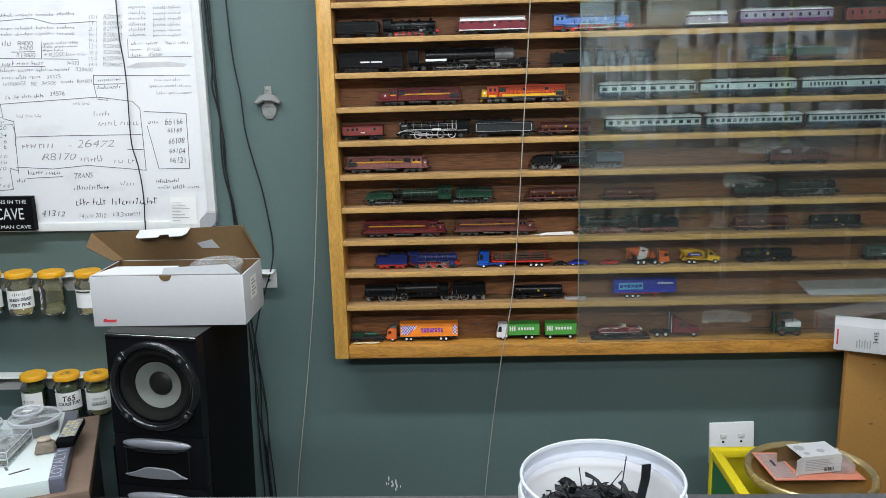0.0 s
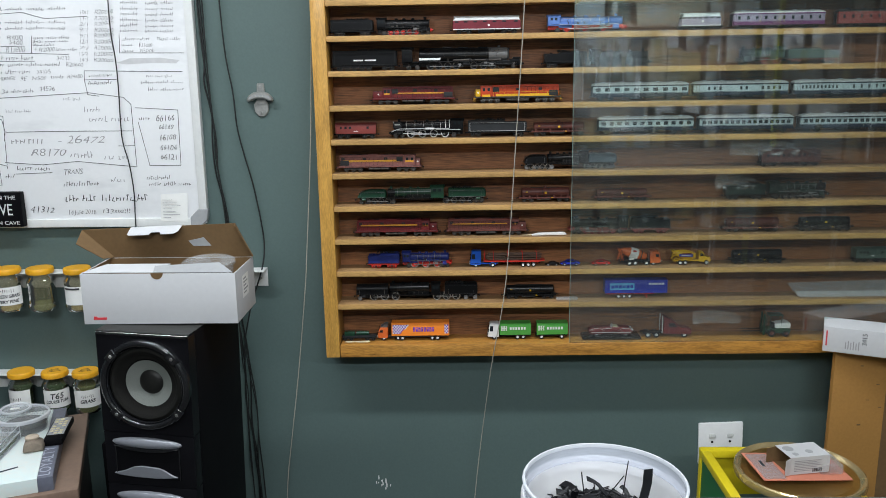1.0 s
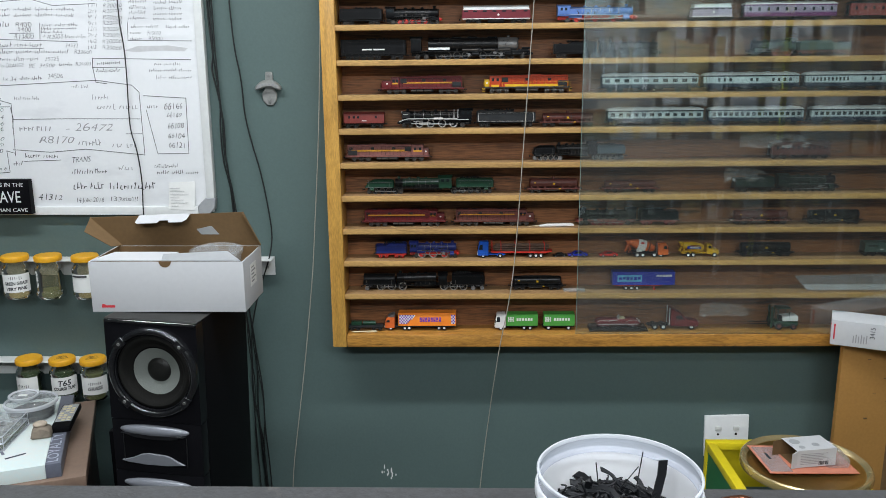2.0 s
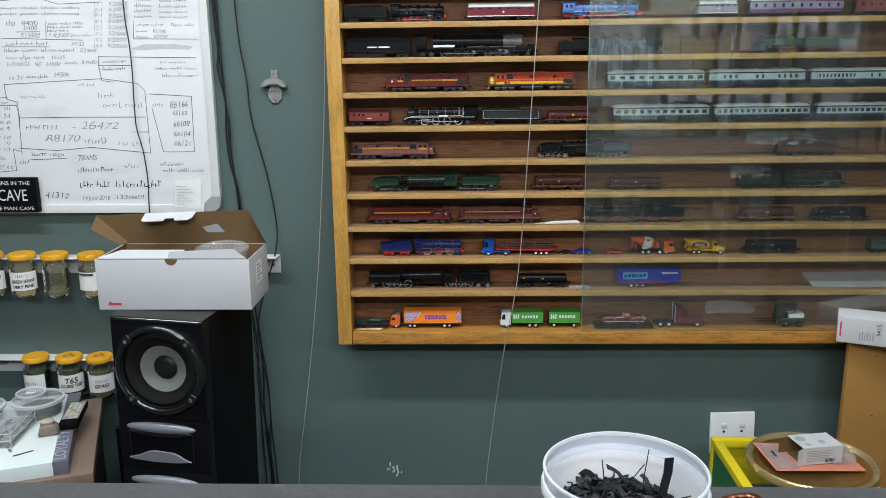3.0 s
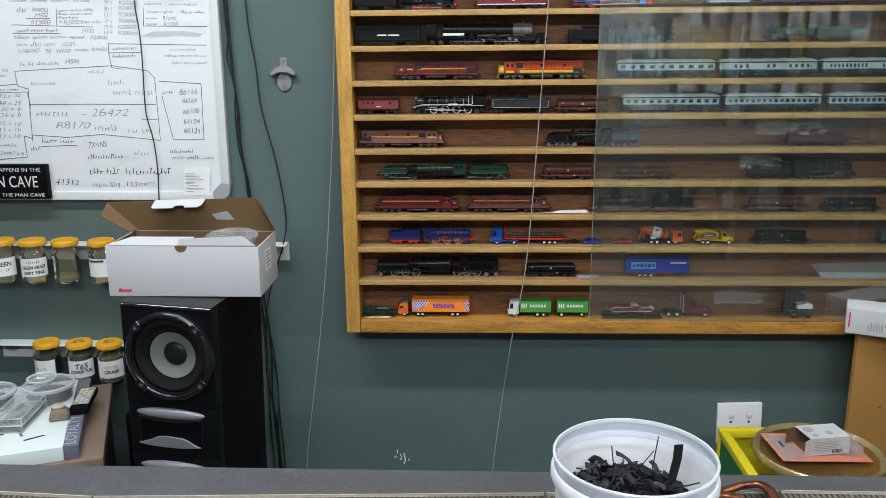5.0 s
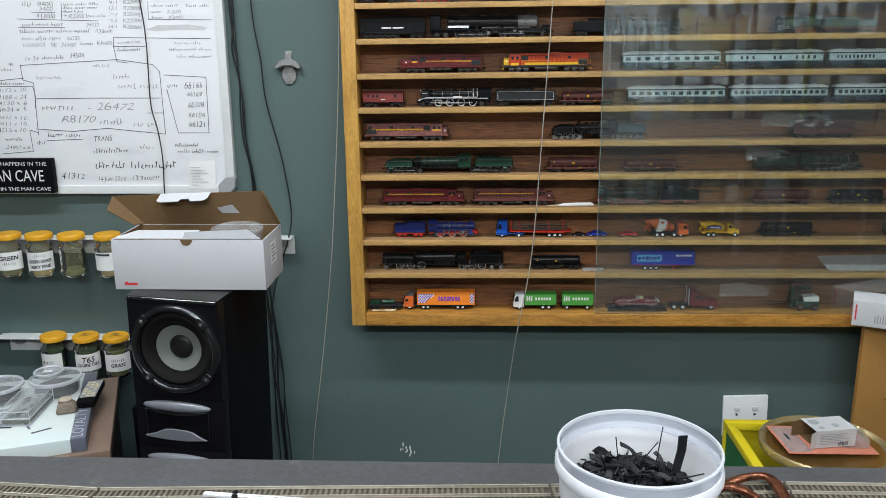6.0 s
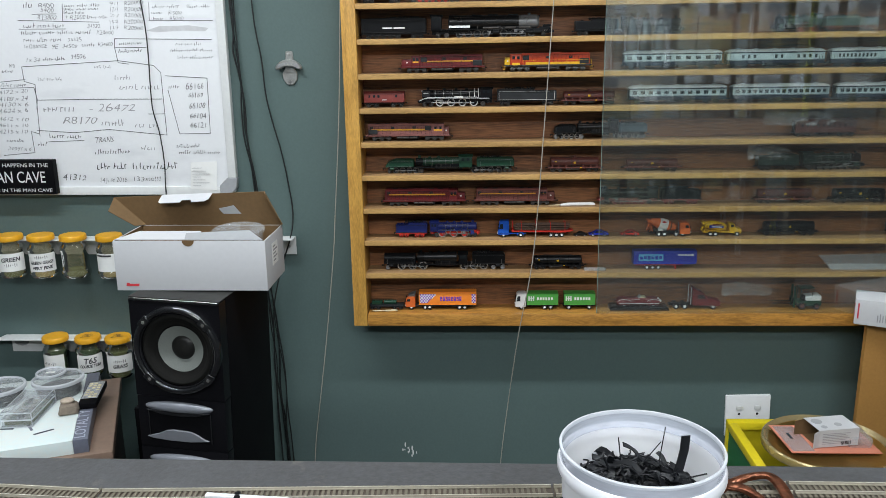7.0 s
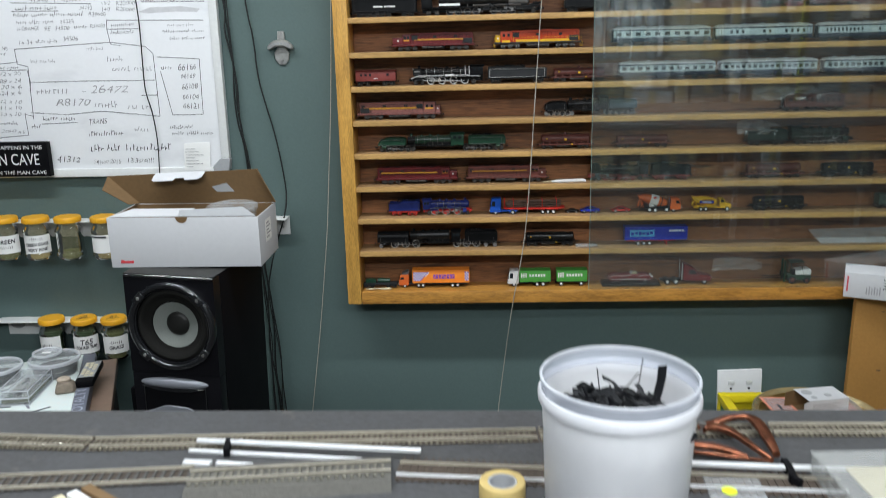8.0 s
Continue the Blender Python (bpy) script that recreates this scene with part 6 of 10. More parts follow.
def axle(parent, x, r=0.0055, rim=None, w=0.005, half=0.0115):
    for s in (-1, 1):
        road_wheel(parent, x, r, s * half, rim=rim, w=w)


def lorry_cab(parent, x, s, paint, h=0.038, ln=0.021, grille=None):
    """A forward-control cab facing s, its front at x."""
    bm = bmesh.new()
    o = [(0, 0.006), (0, 0.021), (-0.004, h - 0.003), (-0.007, h), (-ln, h), (-ln, 0.006)]
    prism(bm, [(x + s * a, b) for a, b in o], -0.0142, 0.0142, 0.0012)
    c = part("cab", bm, paint, parent)
    bm = bmesh.new()
    prism(bm, [(x + s * a, b) for a, b in ((0.0002, 0.0225), (-0.0032, h - 0.006), (-0.0045, h - 0.006), (-0.0015, 0.0225))], -0.0125, 0.0125)
    part("windscreen", bm, P_WINDOW, c)
    for yy in (-0.0144, 0.0144):
        bm = bmesh.new()
        prism(bm, [(x + s * a, b) for a, b in ((-0.0035, 0.0225), (-0.006, h - 0.007), (-0.0135, h - 0.007), (-0.0135, 0.0225))], yy - 0.0002, yy + 0.0002)
        part("side_window", bm, P_WINDOW, c)
        bm = bmesh.new()
        box(bm, x + s * 0.0005 - 0.001, x + s * 0.0005 + 0.001, yy * 0.75 - 0.002, yy * 0.75 + 0.002, 0.009, 0.012, 0.0004)
        part("headlight", bm, P_WHITE, c)
        bm = bmesh.new()
        box(bm, x - s * 0.001 - 0.0008, x - s * 0.001 + 0.0008, yy * 1.18 - 0.001, yy * 1.18 + 0.001, 0.022, 0.030, 0.0003)
        part("mirror", bm, P_BLACK, c)
    bm = bmesh.new()
    box(bm, min(x, x + s * 0.0012), max(x, x + s * 0.0012), -0.0135, 0.0135, 0.0055, 0.0085, 0.0004)
    part("bumper", bm, grille or P_GREY, c)
    return c


def box_body(parent, a, b, paint, z0=0.0125, z1=0.044, name="box_body"):
    bm = bmesh.new()
    box(bm, a, b, -0.0150, 0.0150, z0, z1, 0.0008)
    o = part(name, bm, paint, parent)
    bm = bmesh.new()
    box(bm, a, b, -0.0153, 0.0153, z0 - 0.0004, z0 + 0.0008)
    box(bm, a, b, -0.0153, 0.0153, z1 - 0.0009, z1 + 0.0003)
    part("edge_trim", bm, paint, o)
    return o


def print_block(parent, x0, x1, z0, z1, material, yy=-0.0154, name="print_bar"):
    bm = bmesh.new()
    box(bm, x0, x1, yy - 0.0002, yy + 0.0004, z0, z1)
    part(name, bm, material, parent)


def toy_car(x0, x1, z, label, paint, s=-1, y=-0.05):
    L = x1 - x0
    t = thing("toy_car", label, "toy car", pose((x0 + x1) / 2, y, z), group="toy cars")
    bm = bmesh.new()
    o = [(-0.5, 0.10), (-0.5, 0.19), (-0.30, 0.235), (-0.13, 0.40), (0.14, 0.41), (0.36, 0.27), (0.49, 0.25), (0.5, 0.10)]
    prism(bm, [(-s * a * L, b * L * 0.72) for a, b in o], -L * 0.19, L * 0.19, L * 0.018)
    b = part("body", bm, paint, t)
    bm = bmesh.new()
    prism(bm, [(-s * a * L, bb * L * 0.72) for a, bb in ((-0.24, 0.26), (-0.12, 0.38), (0.12, 0.385), (0.27, 0.28))], -L * 0.193, L * 0.193)
    part("side_window", bm, P_WINDOW, b)
    for f in (-0.3, 0.3):
        for sd in (-1, 1):
            road_wheel(t, f * L, L * 0.085, sd * L * 0.165, rim=P_SILVER, w=L * 0.06)
    return t

# ---- the models on their shelves ----
P_CRIMSON = mat("model_crimson", (0.16, 0.018, 0.030), 0.4, var=0.15, scale=40, spec=0.32)
P_LILAC = mat("model_lilac", (0.30, 0.26, 0.34), 0.45, var=0.1, spec=0.2)
# slate tone with the pane's reflection put into the colour of the bunker
P_REFLECT_SLATE = mat("reflect_slate_blue", (0.055, 0.080, 0.095), 0.4, var=0.2, scale=40, spec=0.25)
P_RUST = mat("model_faded_brown", (0.085, 0.032, 0.026), 0.5, var=0.2, scale=40, spec=0.2)
Z = SHELF_Z
ROOM_THINGS = set(scene.collection.objects)
# shelf 0
tender(-0.229, -0.118, Z[0], "black tub-shaped model tender on a wooden shelf", P_BLACK, slope=False, wheels=P_WHEEL, h=0.040)
steam(-0.116, 0.029, Z[0], "black model steam engine with red wheels", P_BLACK, trim=P_GREY, wheels=P_RED, tyres=P_WHEEL, drivers=5, r=0.008, frame_paint=P_BLACK, cab_front=P_RED)
railcar(0.072, 0.255, Z[0], "crimson model diesel locomotive with a pale grey roof", P_CRIMSON, P_ROOF)
steam(0.31, 0.513, Z[0], "light blue model steam engine with red wheels", P_SKY, trim=P_SILVER, wheels=P_RED, tyres=P_WHEEL, drivers=3, r=0.0105, frame_paint=P_RED, smokebox=P_SKY)
railcar(0.64, 0.751, Z[0], "lilac-grey model railcar with dark windows", P_LILAC, P_ROOF, h=0.042)
coach(0.772, 1.002, Z[0], "plum and lilac model passenger coach with a white roof", [0.06 + 0.098 * k for k in range(10)], "plum coaches", low=P_PURPLE_BODY, band=P_LILAC, roof=P_WHITE)
coach(1.03, 1.255, Z[0], "oxide red model passenger coach", [0.06 + 0.098 * k for k in range(10)], "plum coaches", low=P_OXIDE, band=P_OXIDE, roof=P_GREY)
# shelf 1
tender(-0.228, -0.060, Z[1], "long black model tender with white lettering bars", P_BLACK, trim=P_GREY, n=3, side_mark=P_WHITE, slope=False, h=0.050)
up = steam(-0.058, 0.256, Z[1], "very long black model steam engine with a silver smokebox", P_BLACK, trim=P_GREY, wheels=P_BLACK, tyres=P_WHEEL, drivers=8, r=0.0088, top=0.0055, boiler_r=0.0162, h=0.0585, cab_len=0.085, smokebox=P_DULL, smoke=(0.125, 0.275), leading=2, trailing=2, wheels_at=(0.17, 0.24, 0.315, 0.395, 0.54, 0.61, 0.685, 0.755))
bm = bmesh.new()
box(bm, -0.105, -0.052, -0.0168, -0.0152, 0.0235, 0.0290)
part("cab_side_plate", bm, P_ROOF, up)
for xa, xb, za, zb in ((0.118, 0.150, 0.0165, 0.0235), (0.128, 0.153, 0.0235, 0.0290)):
    bm = bmesh.new()
    prism(bm, [(xa, za), (xb, za), (xb - 0.004, zb), (xa + 0.003, zb)], -0.012, 0.012, 0.001)
    part("front_deck", bm, P_BLACK, up)
for a in (0.013, 0.094):
    for yy in (-0.0135, 0.0135):
        bm = bmesh.new()
        rod(bm, (a - 0.008, yy, 0.0115), (a + 0.008, yy, 0.0115), 0.0046, seg=16)
        box(bm, a - 0.007, a + 0.007, yy - 0.0035, yy + 0.0035, 0.0135, 0.0195, 0.0006)
        part("cylinder", bm, P_BLACK, up)
        bm = bmesh.new()
        prism(bm, [(a - 0.024, 0.0135), (a - 0.014, 0.0150), (a - 0.012, 0.0120), (a - 0.016, 0.0065), (a - 0.020, 0.0065), (a - 0.018, 0.0110)], yy * 1.12 - 0.0005, yy * 1.12 + 0.0005)
        part("link_gear", bm, P_DULL, up)
for a, b in ((-0.02, 0.02), (0.035, 0.062), (0.07, 0.10)):
    bm = bmesh.new()
    rod(bm, (a, -0.0145, 0.0225), (b, -0.0145, 0.0225), 0.0028, seg=12)
    part("air_tank", bm, P_IRON, up)
for xm in (-0.035, 0.005, 0.055):
    bm = bmesh.new()
    box(bm, xm - 0.012, xm + 0.012, -0.005, 0.005, 0.0515, 0.0548, 0.001)
    part("sand_dome", bm, P_BLACK, up)
for k in range(5):
    bm = bmesh.new()
    rod(bm, (0.120 + 0.004 * k, -0.012 + 0.002 * (k % 2), 0.012), (0.122 + 0.005 * k, -0.010, 0.026 - 0.002 * k), 0.0008, seg=6)
    part("front_pipe", bm, P_DULL if k % 2 else P_IRON, up)
tender(0.305, 0.417, Z[1], "black model tender beside the glass edge", P_BLACK, n=2, h=0.040)
steam(0.419, 0.578, Z[1], "black model steam engine behind glass", P_BLACK, trim=P_GREY, drivers=4, r=0.008)
steam(0.792, 0.912, Z[1], "grey-green model steam engine with large red-spoked wheels", P_LOCO_GREEN, trim=P_DULL, wheels=P_OXIDE, tyres=P_FADED, drivers=2, r=0.0130, facing_way=-1, leading=2, trailing=0, wheels_at=(0.59, 0.83))
tender(0.914, 1.045, Z[1], "grey-green model tender on red wheels", P_LOCO_GREEN, frame_paint=P_BROWN, cab_at=-1)
# shelf 2
diesel(-0.135, 0.089, Z[2], "maroon model diesel locomotive with a yellow stripe", P_MAROON, P_GOLD, cab_at=-1, nose=0.13, cab=0.10, end_panel=True)
diesel(0.126, 0.357, Z[2], "orange and yellow model diesel locomotive with grey trucks", P_REDORANGE, P_YELLOW, cab_at=-1, nose=0.07, cab=0.13, nose_paint=P_YELLOW, end_panel=True, belly=P_IRON, trucks=mat("truck_grey", (0.12, 0.12, 0.115), 0.5, var=0.3, scale=60, spec=0.25), rail_paint=P_YELLOW, roof=P_REDORANGE, stripe_z=(0.0166, 0.0225), h=0.047)
W12 = [0.05 + 0.082 * k for k in range(12)]
coach(0.429, 0.674, Z[2], "pale and dark blue model coach with wide windows", [0.05 + 0.101 * k for k in range(10)], "blue coaches", wide=0.0125)
coach(0.682, 0.924, Z[2], "pale blue model dining coach with few windows", [0.16, 0.22, 0.28, 0.50, 0.56, 0.73, 0.79, 0.85, 0.91], "blue coaches")
coach(0.935, 1.178, Z[2], "pale blue model coach with small windows", [0.08 + 0.04 * k for k in range(10)] + [0.62, 0.7, 0.78, 0.86, 0.93], "blue coaches", wide=0.0048)
# shelf 3
van(-0.230, -0.117, Z[3], "oxide red model guard's van", P_OXIDE)
bright = steam(-0.088, 0.108, Z[3], "black model steam engine with bright silver bands and wheels", P_BLACK, trim=P_SILVER, wheels=P_BLACK, tyres=P_SILVER, facing_way=-1, drivers=4, r=0.0095, boiler_r=0.0112, h=0.050, cab_len=0.16)
for yy in (-0.0164, 0.0164):
    bm = bmesh.new()
    prism(bm, [(-0.093, 0.0145), (-0.078, 0.0205), (-0.070, 0.0225), (0.052, 0.0225), (0.058, 0.0195), (0.085, 0.0195), (0.085, 0.0210), (0.059, 0.0210), (0.053, 0.0242), (-0.071, 0.0242), (-0.079, 0.0222), (-0.094, 0.0160)], yy - 0.0005, yy + 0.0005)
    part("valance", bm, P_SILVER, bright, "white-lined stepped running board")
    bm = bmesh.new()
    box(bm, -0.004, 0.018, yy * 1.03 - 0.0006, yy * 1.03 + 0.0006, 0.0218, 0.0258)
    part("side_panel", bm, P_WHITE, bright)
    bm = bmesh.new()
    box(bm, -0.086, -0.066, yy * 0.80 - 0.0006, yy * 0.80 + 0.0006, 0.0250, 0.0395, 0.0003)
    fl = part("smoke_deflector", bm, P_GREY, bright)
    bm = bmesh.new()
    box(bm, -0.083, -0.070, yy * 0.80 - 0.0010, yy * 0.80 + 0.0010, 0.0325, 0.0350)
    part("name_bar", bm, P_SILVER, fl)
    for xm in (0.046, 0.056):
        bm = bmesh.new()
        box(bm, xm, xm + 0.0022, yy - 0.0004, yy + 0.0004, 0.0242, 0.0440)
        part("cab_pillar", bm, P_SILVER, bright)
tender(0.112, 0.267, Z[3], "black model tender with pale lining", P_GREY, trim=P_SILVER, h=0.042, cab_at=-1)
tank_wagon(0.271, 0.424, Z[3], "brown model tank wagon with a yellow plate", P_TANK, P_YELLOW, r=0.0105)
coach(0.446, 0.691, Z[3], "pale and dark blue model coach with small square windows", W12, "blue coaches", wide=0.0105)
coach(0.701, 0.943, Z[3], "pale and dark blue model coach with a row of narrow windows", [0.05 + 0.06 * k for k in range(16)], "blue coaches", wide=0.0088)
coach(0.957, 1.198, Z[3], "pale and dark blue model coach at the end of a train", [0.05 + 0.06 * k for k in range(16)], "blue coaches", wide=0.0088)
# shelf 4
diesel(-0.230, -0.001, Z[4], "faded maroon model diesel locomotive with yellow lining", P_FADED, P_GOLD, cab_at=1, nose=0.07, cab=0.14, stripe_z=(0.0265, 0.031), end_panel=True)
articulated(0.254, 0.50, Z[4], "black articulated model steam engine half behind the glass", P_BLACK, P_STEEL_TYRE, P_GREY, front=0.25, rear=0.30, r=0.0066, rear_tint=P_REFLECT_SLATE)
coach(0.865, 1.019, Z[4], "oxide red model passenger coach under plastic wrap", [0.10 + 0.089 * k for k in range(10)], "old coaches", low=P_RUST, band=P_RUST, roof=P_RUST, h=0.045)
# shelf 5
articulated(-0.181, 0.163, Z[5], "long dark green articulated model steam engine", P_GREEN, P_WHEEL, P_DULL, r=0.0072, front=0.225, rear=0.29, cab_span=(0.575, 0.675))
tank_wagon(0.241, 0.389, Z[5], "brown model tank wagon with a yellow plate", P_TANK, P_YELLOW, r=0.0122)
tank_wagon(0.436, 0.591, Z[5], "brown low model tank wagon behind glass", P_TANK, P_YELLOW, r=0.0100, low=True)
tender(0.778, 0.885, Z[5], "dark green model tender", P_BOTTLE, h=0.040)
steam(0.887, 1.049, Z[5], "dark green model steam engine with pale boiler bands", P_BOTTLE, trim=P_DULL, tyres=P_WHEEL, drivers=5, r=0.008, h=0.049)
# shelf 6
diesel(-0.191, 0.039, Z[6], "dark red model diesel locomotive with a yellow stripe", P_MAROON, P_GOLD, cab_at=1, nose=0.10, cab=0.10, stripe_z=(0.029, 0.0325))
diesel(0.049, 0.273, Z[6], "brown-red model diesel locomotive with a yellow stripe", P_BROWN, P_GOLD, cab_at=1, nose=0.10, cab=0.10, stripe_z=(0.0305, 0.033))
steam(0.376, 0.536, Z[6], "black model steam engine with red wheels and red frame", P_BLACK, trim=P_GREY, wheels=P_OXIDE, tyres=P_OXIDE, facing_way=-1, drivers=5, r=0.008, frame_paint=P_OXIDE, deflector=True, h=0.048)
tender(0.538, 0.643, Z[6], "black model tender on a red frame", P_BLACK, frame_paint=P_OXIDE, wheels=P_OXIDE, cab_at=-1, h=0.042)
tank_wagon(0.775, 0.937, Z[6], "brown model tank wagon with a yellow plate", P_TANK, P_YELLOW, r=0.0122)
tank_wagon(0.969, 1.122, Z[6], "black model tank wagon with a small plate", P_BLACK, P_YELLOW, r=0.0118, dome=False)
# shelf 7
tender(-0.156, -0.068, Z[7], "blue model tender on a red frame", P_BLUE, frame_paint=P_RED, wheels=P_RED, h=0.040)
steam(-0.067, 0.069, Z[7], "blue model steam engine with red wheels", P_BLUE, trim=P_DULL, wheels=P_RED, tyres=P_STEEL_TYRE, drivers=3, r=0.0105, smokebox=P_BLUE, frame_paint=P_RED)
tank_wagon(0.799, 0.952, Z[7], "black model tank wagon with a yellow plate", P_BLACK, P_YELLOW, r=0.0118, dome=False)
van(1.125, 1.22, Z[7], "grey model van behind glass", P_LOCO_GREEN)
toy_car(0.317, 0.354, Z[7], "small black toy car", P_BLACK)
toy_car(0.357, 0.409, Z[7], "small bright blue toy car", P_TRAILER_BLUE)
toy_car(0.440, 0.489, Z[7], "small red toy car behind glass", P_RED)
# shelf 8
articulated(-0.193, 0.140, Z[8], "black articulated model steam engine with bright steel wheels", P_BLACK, P_STEEL_TYRE, P_GREY, r=0.0104, rear_h=0.046, front=0.265, rear=0.27, square=True, cab_span=(0.62, 0.69), wheels_at=((0.145, 0.235, 0.325), (0.03,), (0.665, 0.745, 0.825), (0.905, 0.98)))
tank_wagon(0.201, 0.352, Z[8], "black model tank wagon with a yellow plate", P_BLACK, P_YELLOW, r=0.0118, dome=False)


# ---- lorries ----
def log_lorry(x0, x1, z):
    t = thing("timber_lorry", "blue toy lorry with a red trailer of dark logs", "toy lorry", pose((x0 + x1) / 2, -0.05, z))
    L = x1 - x0
    c = lorry_cab(t, -L / 2, -1, P_TRUCK_BLUE, h=0.043, ln=0.029)
    bm = bmesh.new()
    box(bm, -L / 2 + 0.003, -L / 2 + 0.028, -0.0144, 0.0144, 0.0105, 0.0118, 0.0003)
    part("side_trim", bm, P_BLACK, c)
    bm = bmesh.new()
    box(bm, -L / 2 + 0.026, -L / 2 + 0.074, -0.010, 0.010, 0.0075, 0.0105, 0.0005)
    part("chassis", bm, P_TRUCK_BLUE, t)
    for yy in (-0.0118, 0.0118):
        bm = bmesh.new()
        o = [(-L / 2 + 0.060 + 0.0088 * math.cos(a), 0.0050 + 0.0088 * math.sin(a)) for a in (math.pi * k / 10 for k in range(11))]
        q = [(-L / 2 + 0.060 + 0.0072 * math.cos(a), 0.0050 + 0.0072 * math.sin(a)) for a in (math.pi * k / 10 for k in range(11))]
        prism(bm, o + q[::-1], yy - 0.003, yy + 0.003)
        part("mudguard", bm, P_TRUCK_BLUE, t)
    bm = bmesh.new()
    prism(bm, [(-L / 2 + 0.036, 0.0142), (L / 2 - 0.020, 0.0120), (L / 2, 0.0165), (L / 2, 0.0182), (L / 2 - 0.020, 0.0172), (-L / 2 + 0.036, 0.0180)], -0.0140, 0.0140, 0.0005)
    part("trailer_bed", bm, P_RED, t)
    bm = bmesh.new()
    box(bm, L / 2 - 0.085, L / 2 - 0.012, -0.007, 0.007, 0.0085, 0.0125, 0.0004)
    part("underframe", bm, P_BLACK, t)
    for k, f in enumerate((0.0385, 0.062, 0.100, 0.138, 0.176)):
        xm = -L / 2 + f * L / 0.198
        for yy in (-0.0142, 0.0142):
            bm = bmesh.new()
            box(bm, xm - 0.0010, xm + 0.0010, yy - 0.0009, yy + 0.0009, 0.0165, 0.0425 - 0.0006 * (k % 2))
            part("stake", bm, P_RED, t)
    random.seed(83)
    for j, (yy, zz) in enumerate(((-0.0095, 0.0212), (0.0, 0.0212), (0.0095, 0.0212), (-0.0095, 0.0275), (0.0, 0.0272), (0.0095, 0.0275), (-0.0085, 0.0335), (0.001, 0.0335))):
        for a, b in ((-L / 2 + 0.046, -0.001), (0.002, L / 2 - 0.012)):
            bm = bmesh.new()
            e = random.uniform(-0.005, 0.005)
            rod(bm, (a + e, yy, zz + random.uniform(-0.0008, 0.0008)), (b + e, yy, zz + random.uniform(-0.0008, 0.0008)), 0.0027, 0.0023, 10)
            part("log", bm, P_LOG, t)
    for f in (-L / 2 + 0.015, -L / 2 + 0.060, L / 2 - 0.058, L / 2 - 0.044, L / 2 - 0.030):
        axle(t, f, 0.0058)


def orange_lorry(x0, x1, z):
    t = thing("box_lorry", "orange toy articulated lorry with a checkered trailer", "toy lorry", pose((x0 + x1) / 2, -0.052, z))
    L = x1 - x0
    c = lorry_cab(t, -L / 2, -1, P_MIXER, h=0.036, ln=0.027)
    bm = bmesh.new()
    prism(bm, [(-L / 2 + 0.006, 0.0362), (-L / 2 + 0.027, 0.0362), (-L / 2 + 0.027, 0.045), (-L / 2 + 0.018, 0.0435)], -0.0135, 0.0135, 0.001)
    part("wind_deflector", bm, P_DULL, c)
    bm = bmesh.new()
    box(bm, -L / 2 + 0.02, L / 2 - 0.004, -0.010, 0.010, 0.0075, 0.0115)
    part("chassis", bm, P_GREY, t)
    b = box_body(t, -L / 2 + 0.037, L / 2, P_ORANGE, 0.0135, 0.049)
    x = -L / 2 + 0.037
    for i in range(12):
        for j in range(6):
            if i * 0.0036 < 0.020 + j * 0.0042:
                print_block(b, x + 0.003 + i * 0.0036, x + 0.0066 + i * 0.0036, 0.0185 + j * 0.0042, 0.0227 + j * 0.0042, P_PURPLE if (i + j) % 2 else P_WHITE, name="check")
    for i in range(3):
        for j in range(6):
            print_block(b, L / 2 - 0.013 + i * 0.0036, L / 2 - 0.0094 + i * 0.0036, 0.0185 + j * 0.0042, 0.0227 + j * 0.0042, P_PURPLE if (i + j) % 2 else P_WHITE, name="check")
    for k in range(8):
        print_block(b, x + 0.058 + 0.0074 * k, x + 0.0636 + 0.0074 * k, 0.0245, 0.0365, P_PURPLE)
        print_block(b, x + 0.0598 + 0.0074 * k, x + 0.0618 + 0.0074 * k, 0.0272 + 0.004 * (k % 2), 0.0300 + 0.004 * (k % 2), P_ORANGE, yy=-0.0157)
    for f in (-L / 2 + 0.016, -L / 2 + 0.054, -L / 2 + 0.066, L / 2 - 0.046, L / 2 - 0.032):
        axle(t, f, 0.0060)


def green_lorry(x0, x1, z, trailer):
    t = thing("box_trailer" if trailer else "box_lorry", "green toy drawbar trailer with white lettering bars" if trailer else "white-cabbed toy lorry with a green box body", "toy trailer" if trailer else "toy lorry", pose((x0 + x1) / 2, -0.052, z))
    L = x1 - x0
    a = -L / 2 + (0.003 if trailer else 0.031)
    if not trailer:
        lorry_cab(t, -L / 2, -1, P_WHITE, h=0.044, ln=0.029)
    bm = bmesh.new()
    box(bm, -L / 2 + (0.0 if trailer else 0.02), L / 2, -0.010, 0.010, 0.0075, 0.0115)
    part("chassis", bm, P_BLACK, t)
    b = box_body(t, a, L / 2, P_LEAF, 0.0130, 0.044)
    for k in range(3):
        print_block(b, a + 0.004 + 0.006 * k, a + 0.0075 + 0.006 * k, 0.024, 0.037, P_WHITE)
    print_block(b, a + 0.004, a + 0.0195, 0.0295, 0.0315, P_WHITE)
    for k in range(6):
        print_block(b, a + 0.027 + 0.0075 * k, a + 0.032 + 0.0075 * k, 0.0265, 0.0340, P_WHITE)
    for f in ((-L / 2 + 0.016, L / 2 - 0.016) if trailer else (-L / 2 + 0.016, L / 2 - 0.036, L / 2 - 0.020)):
        axle(t, f, 0.0060)


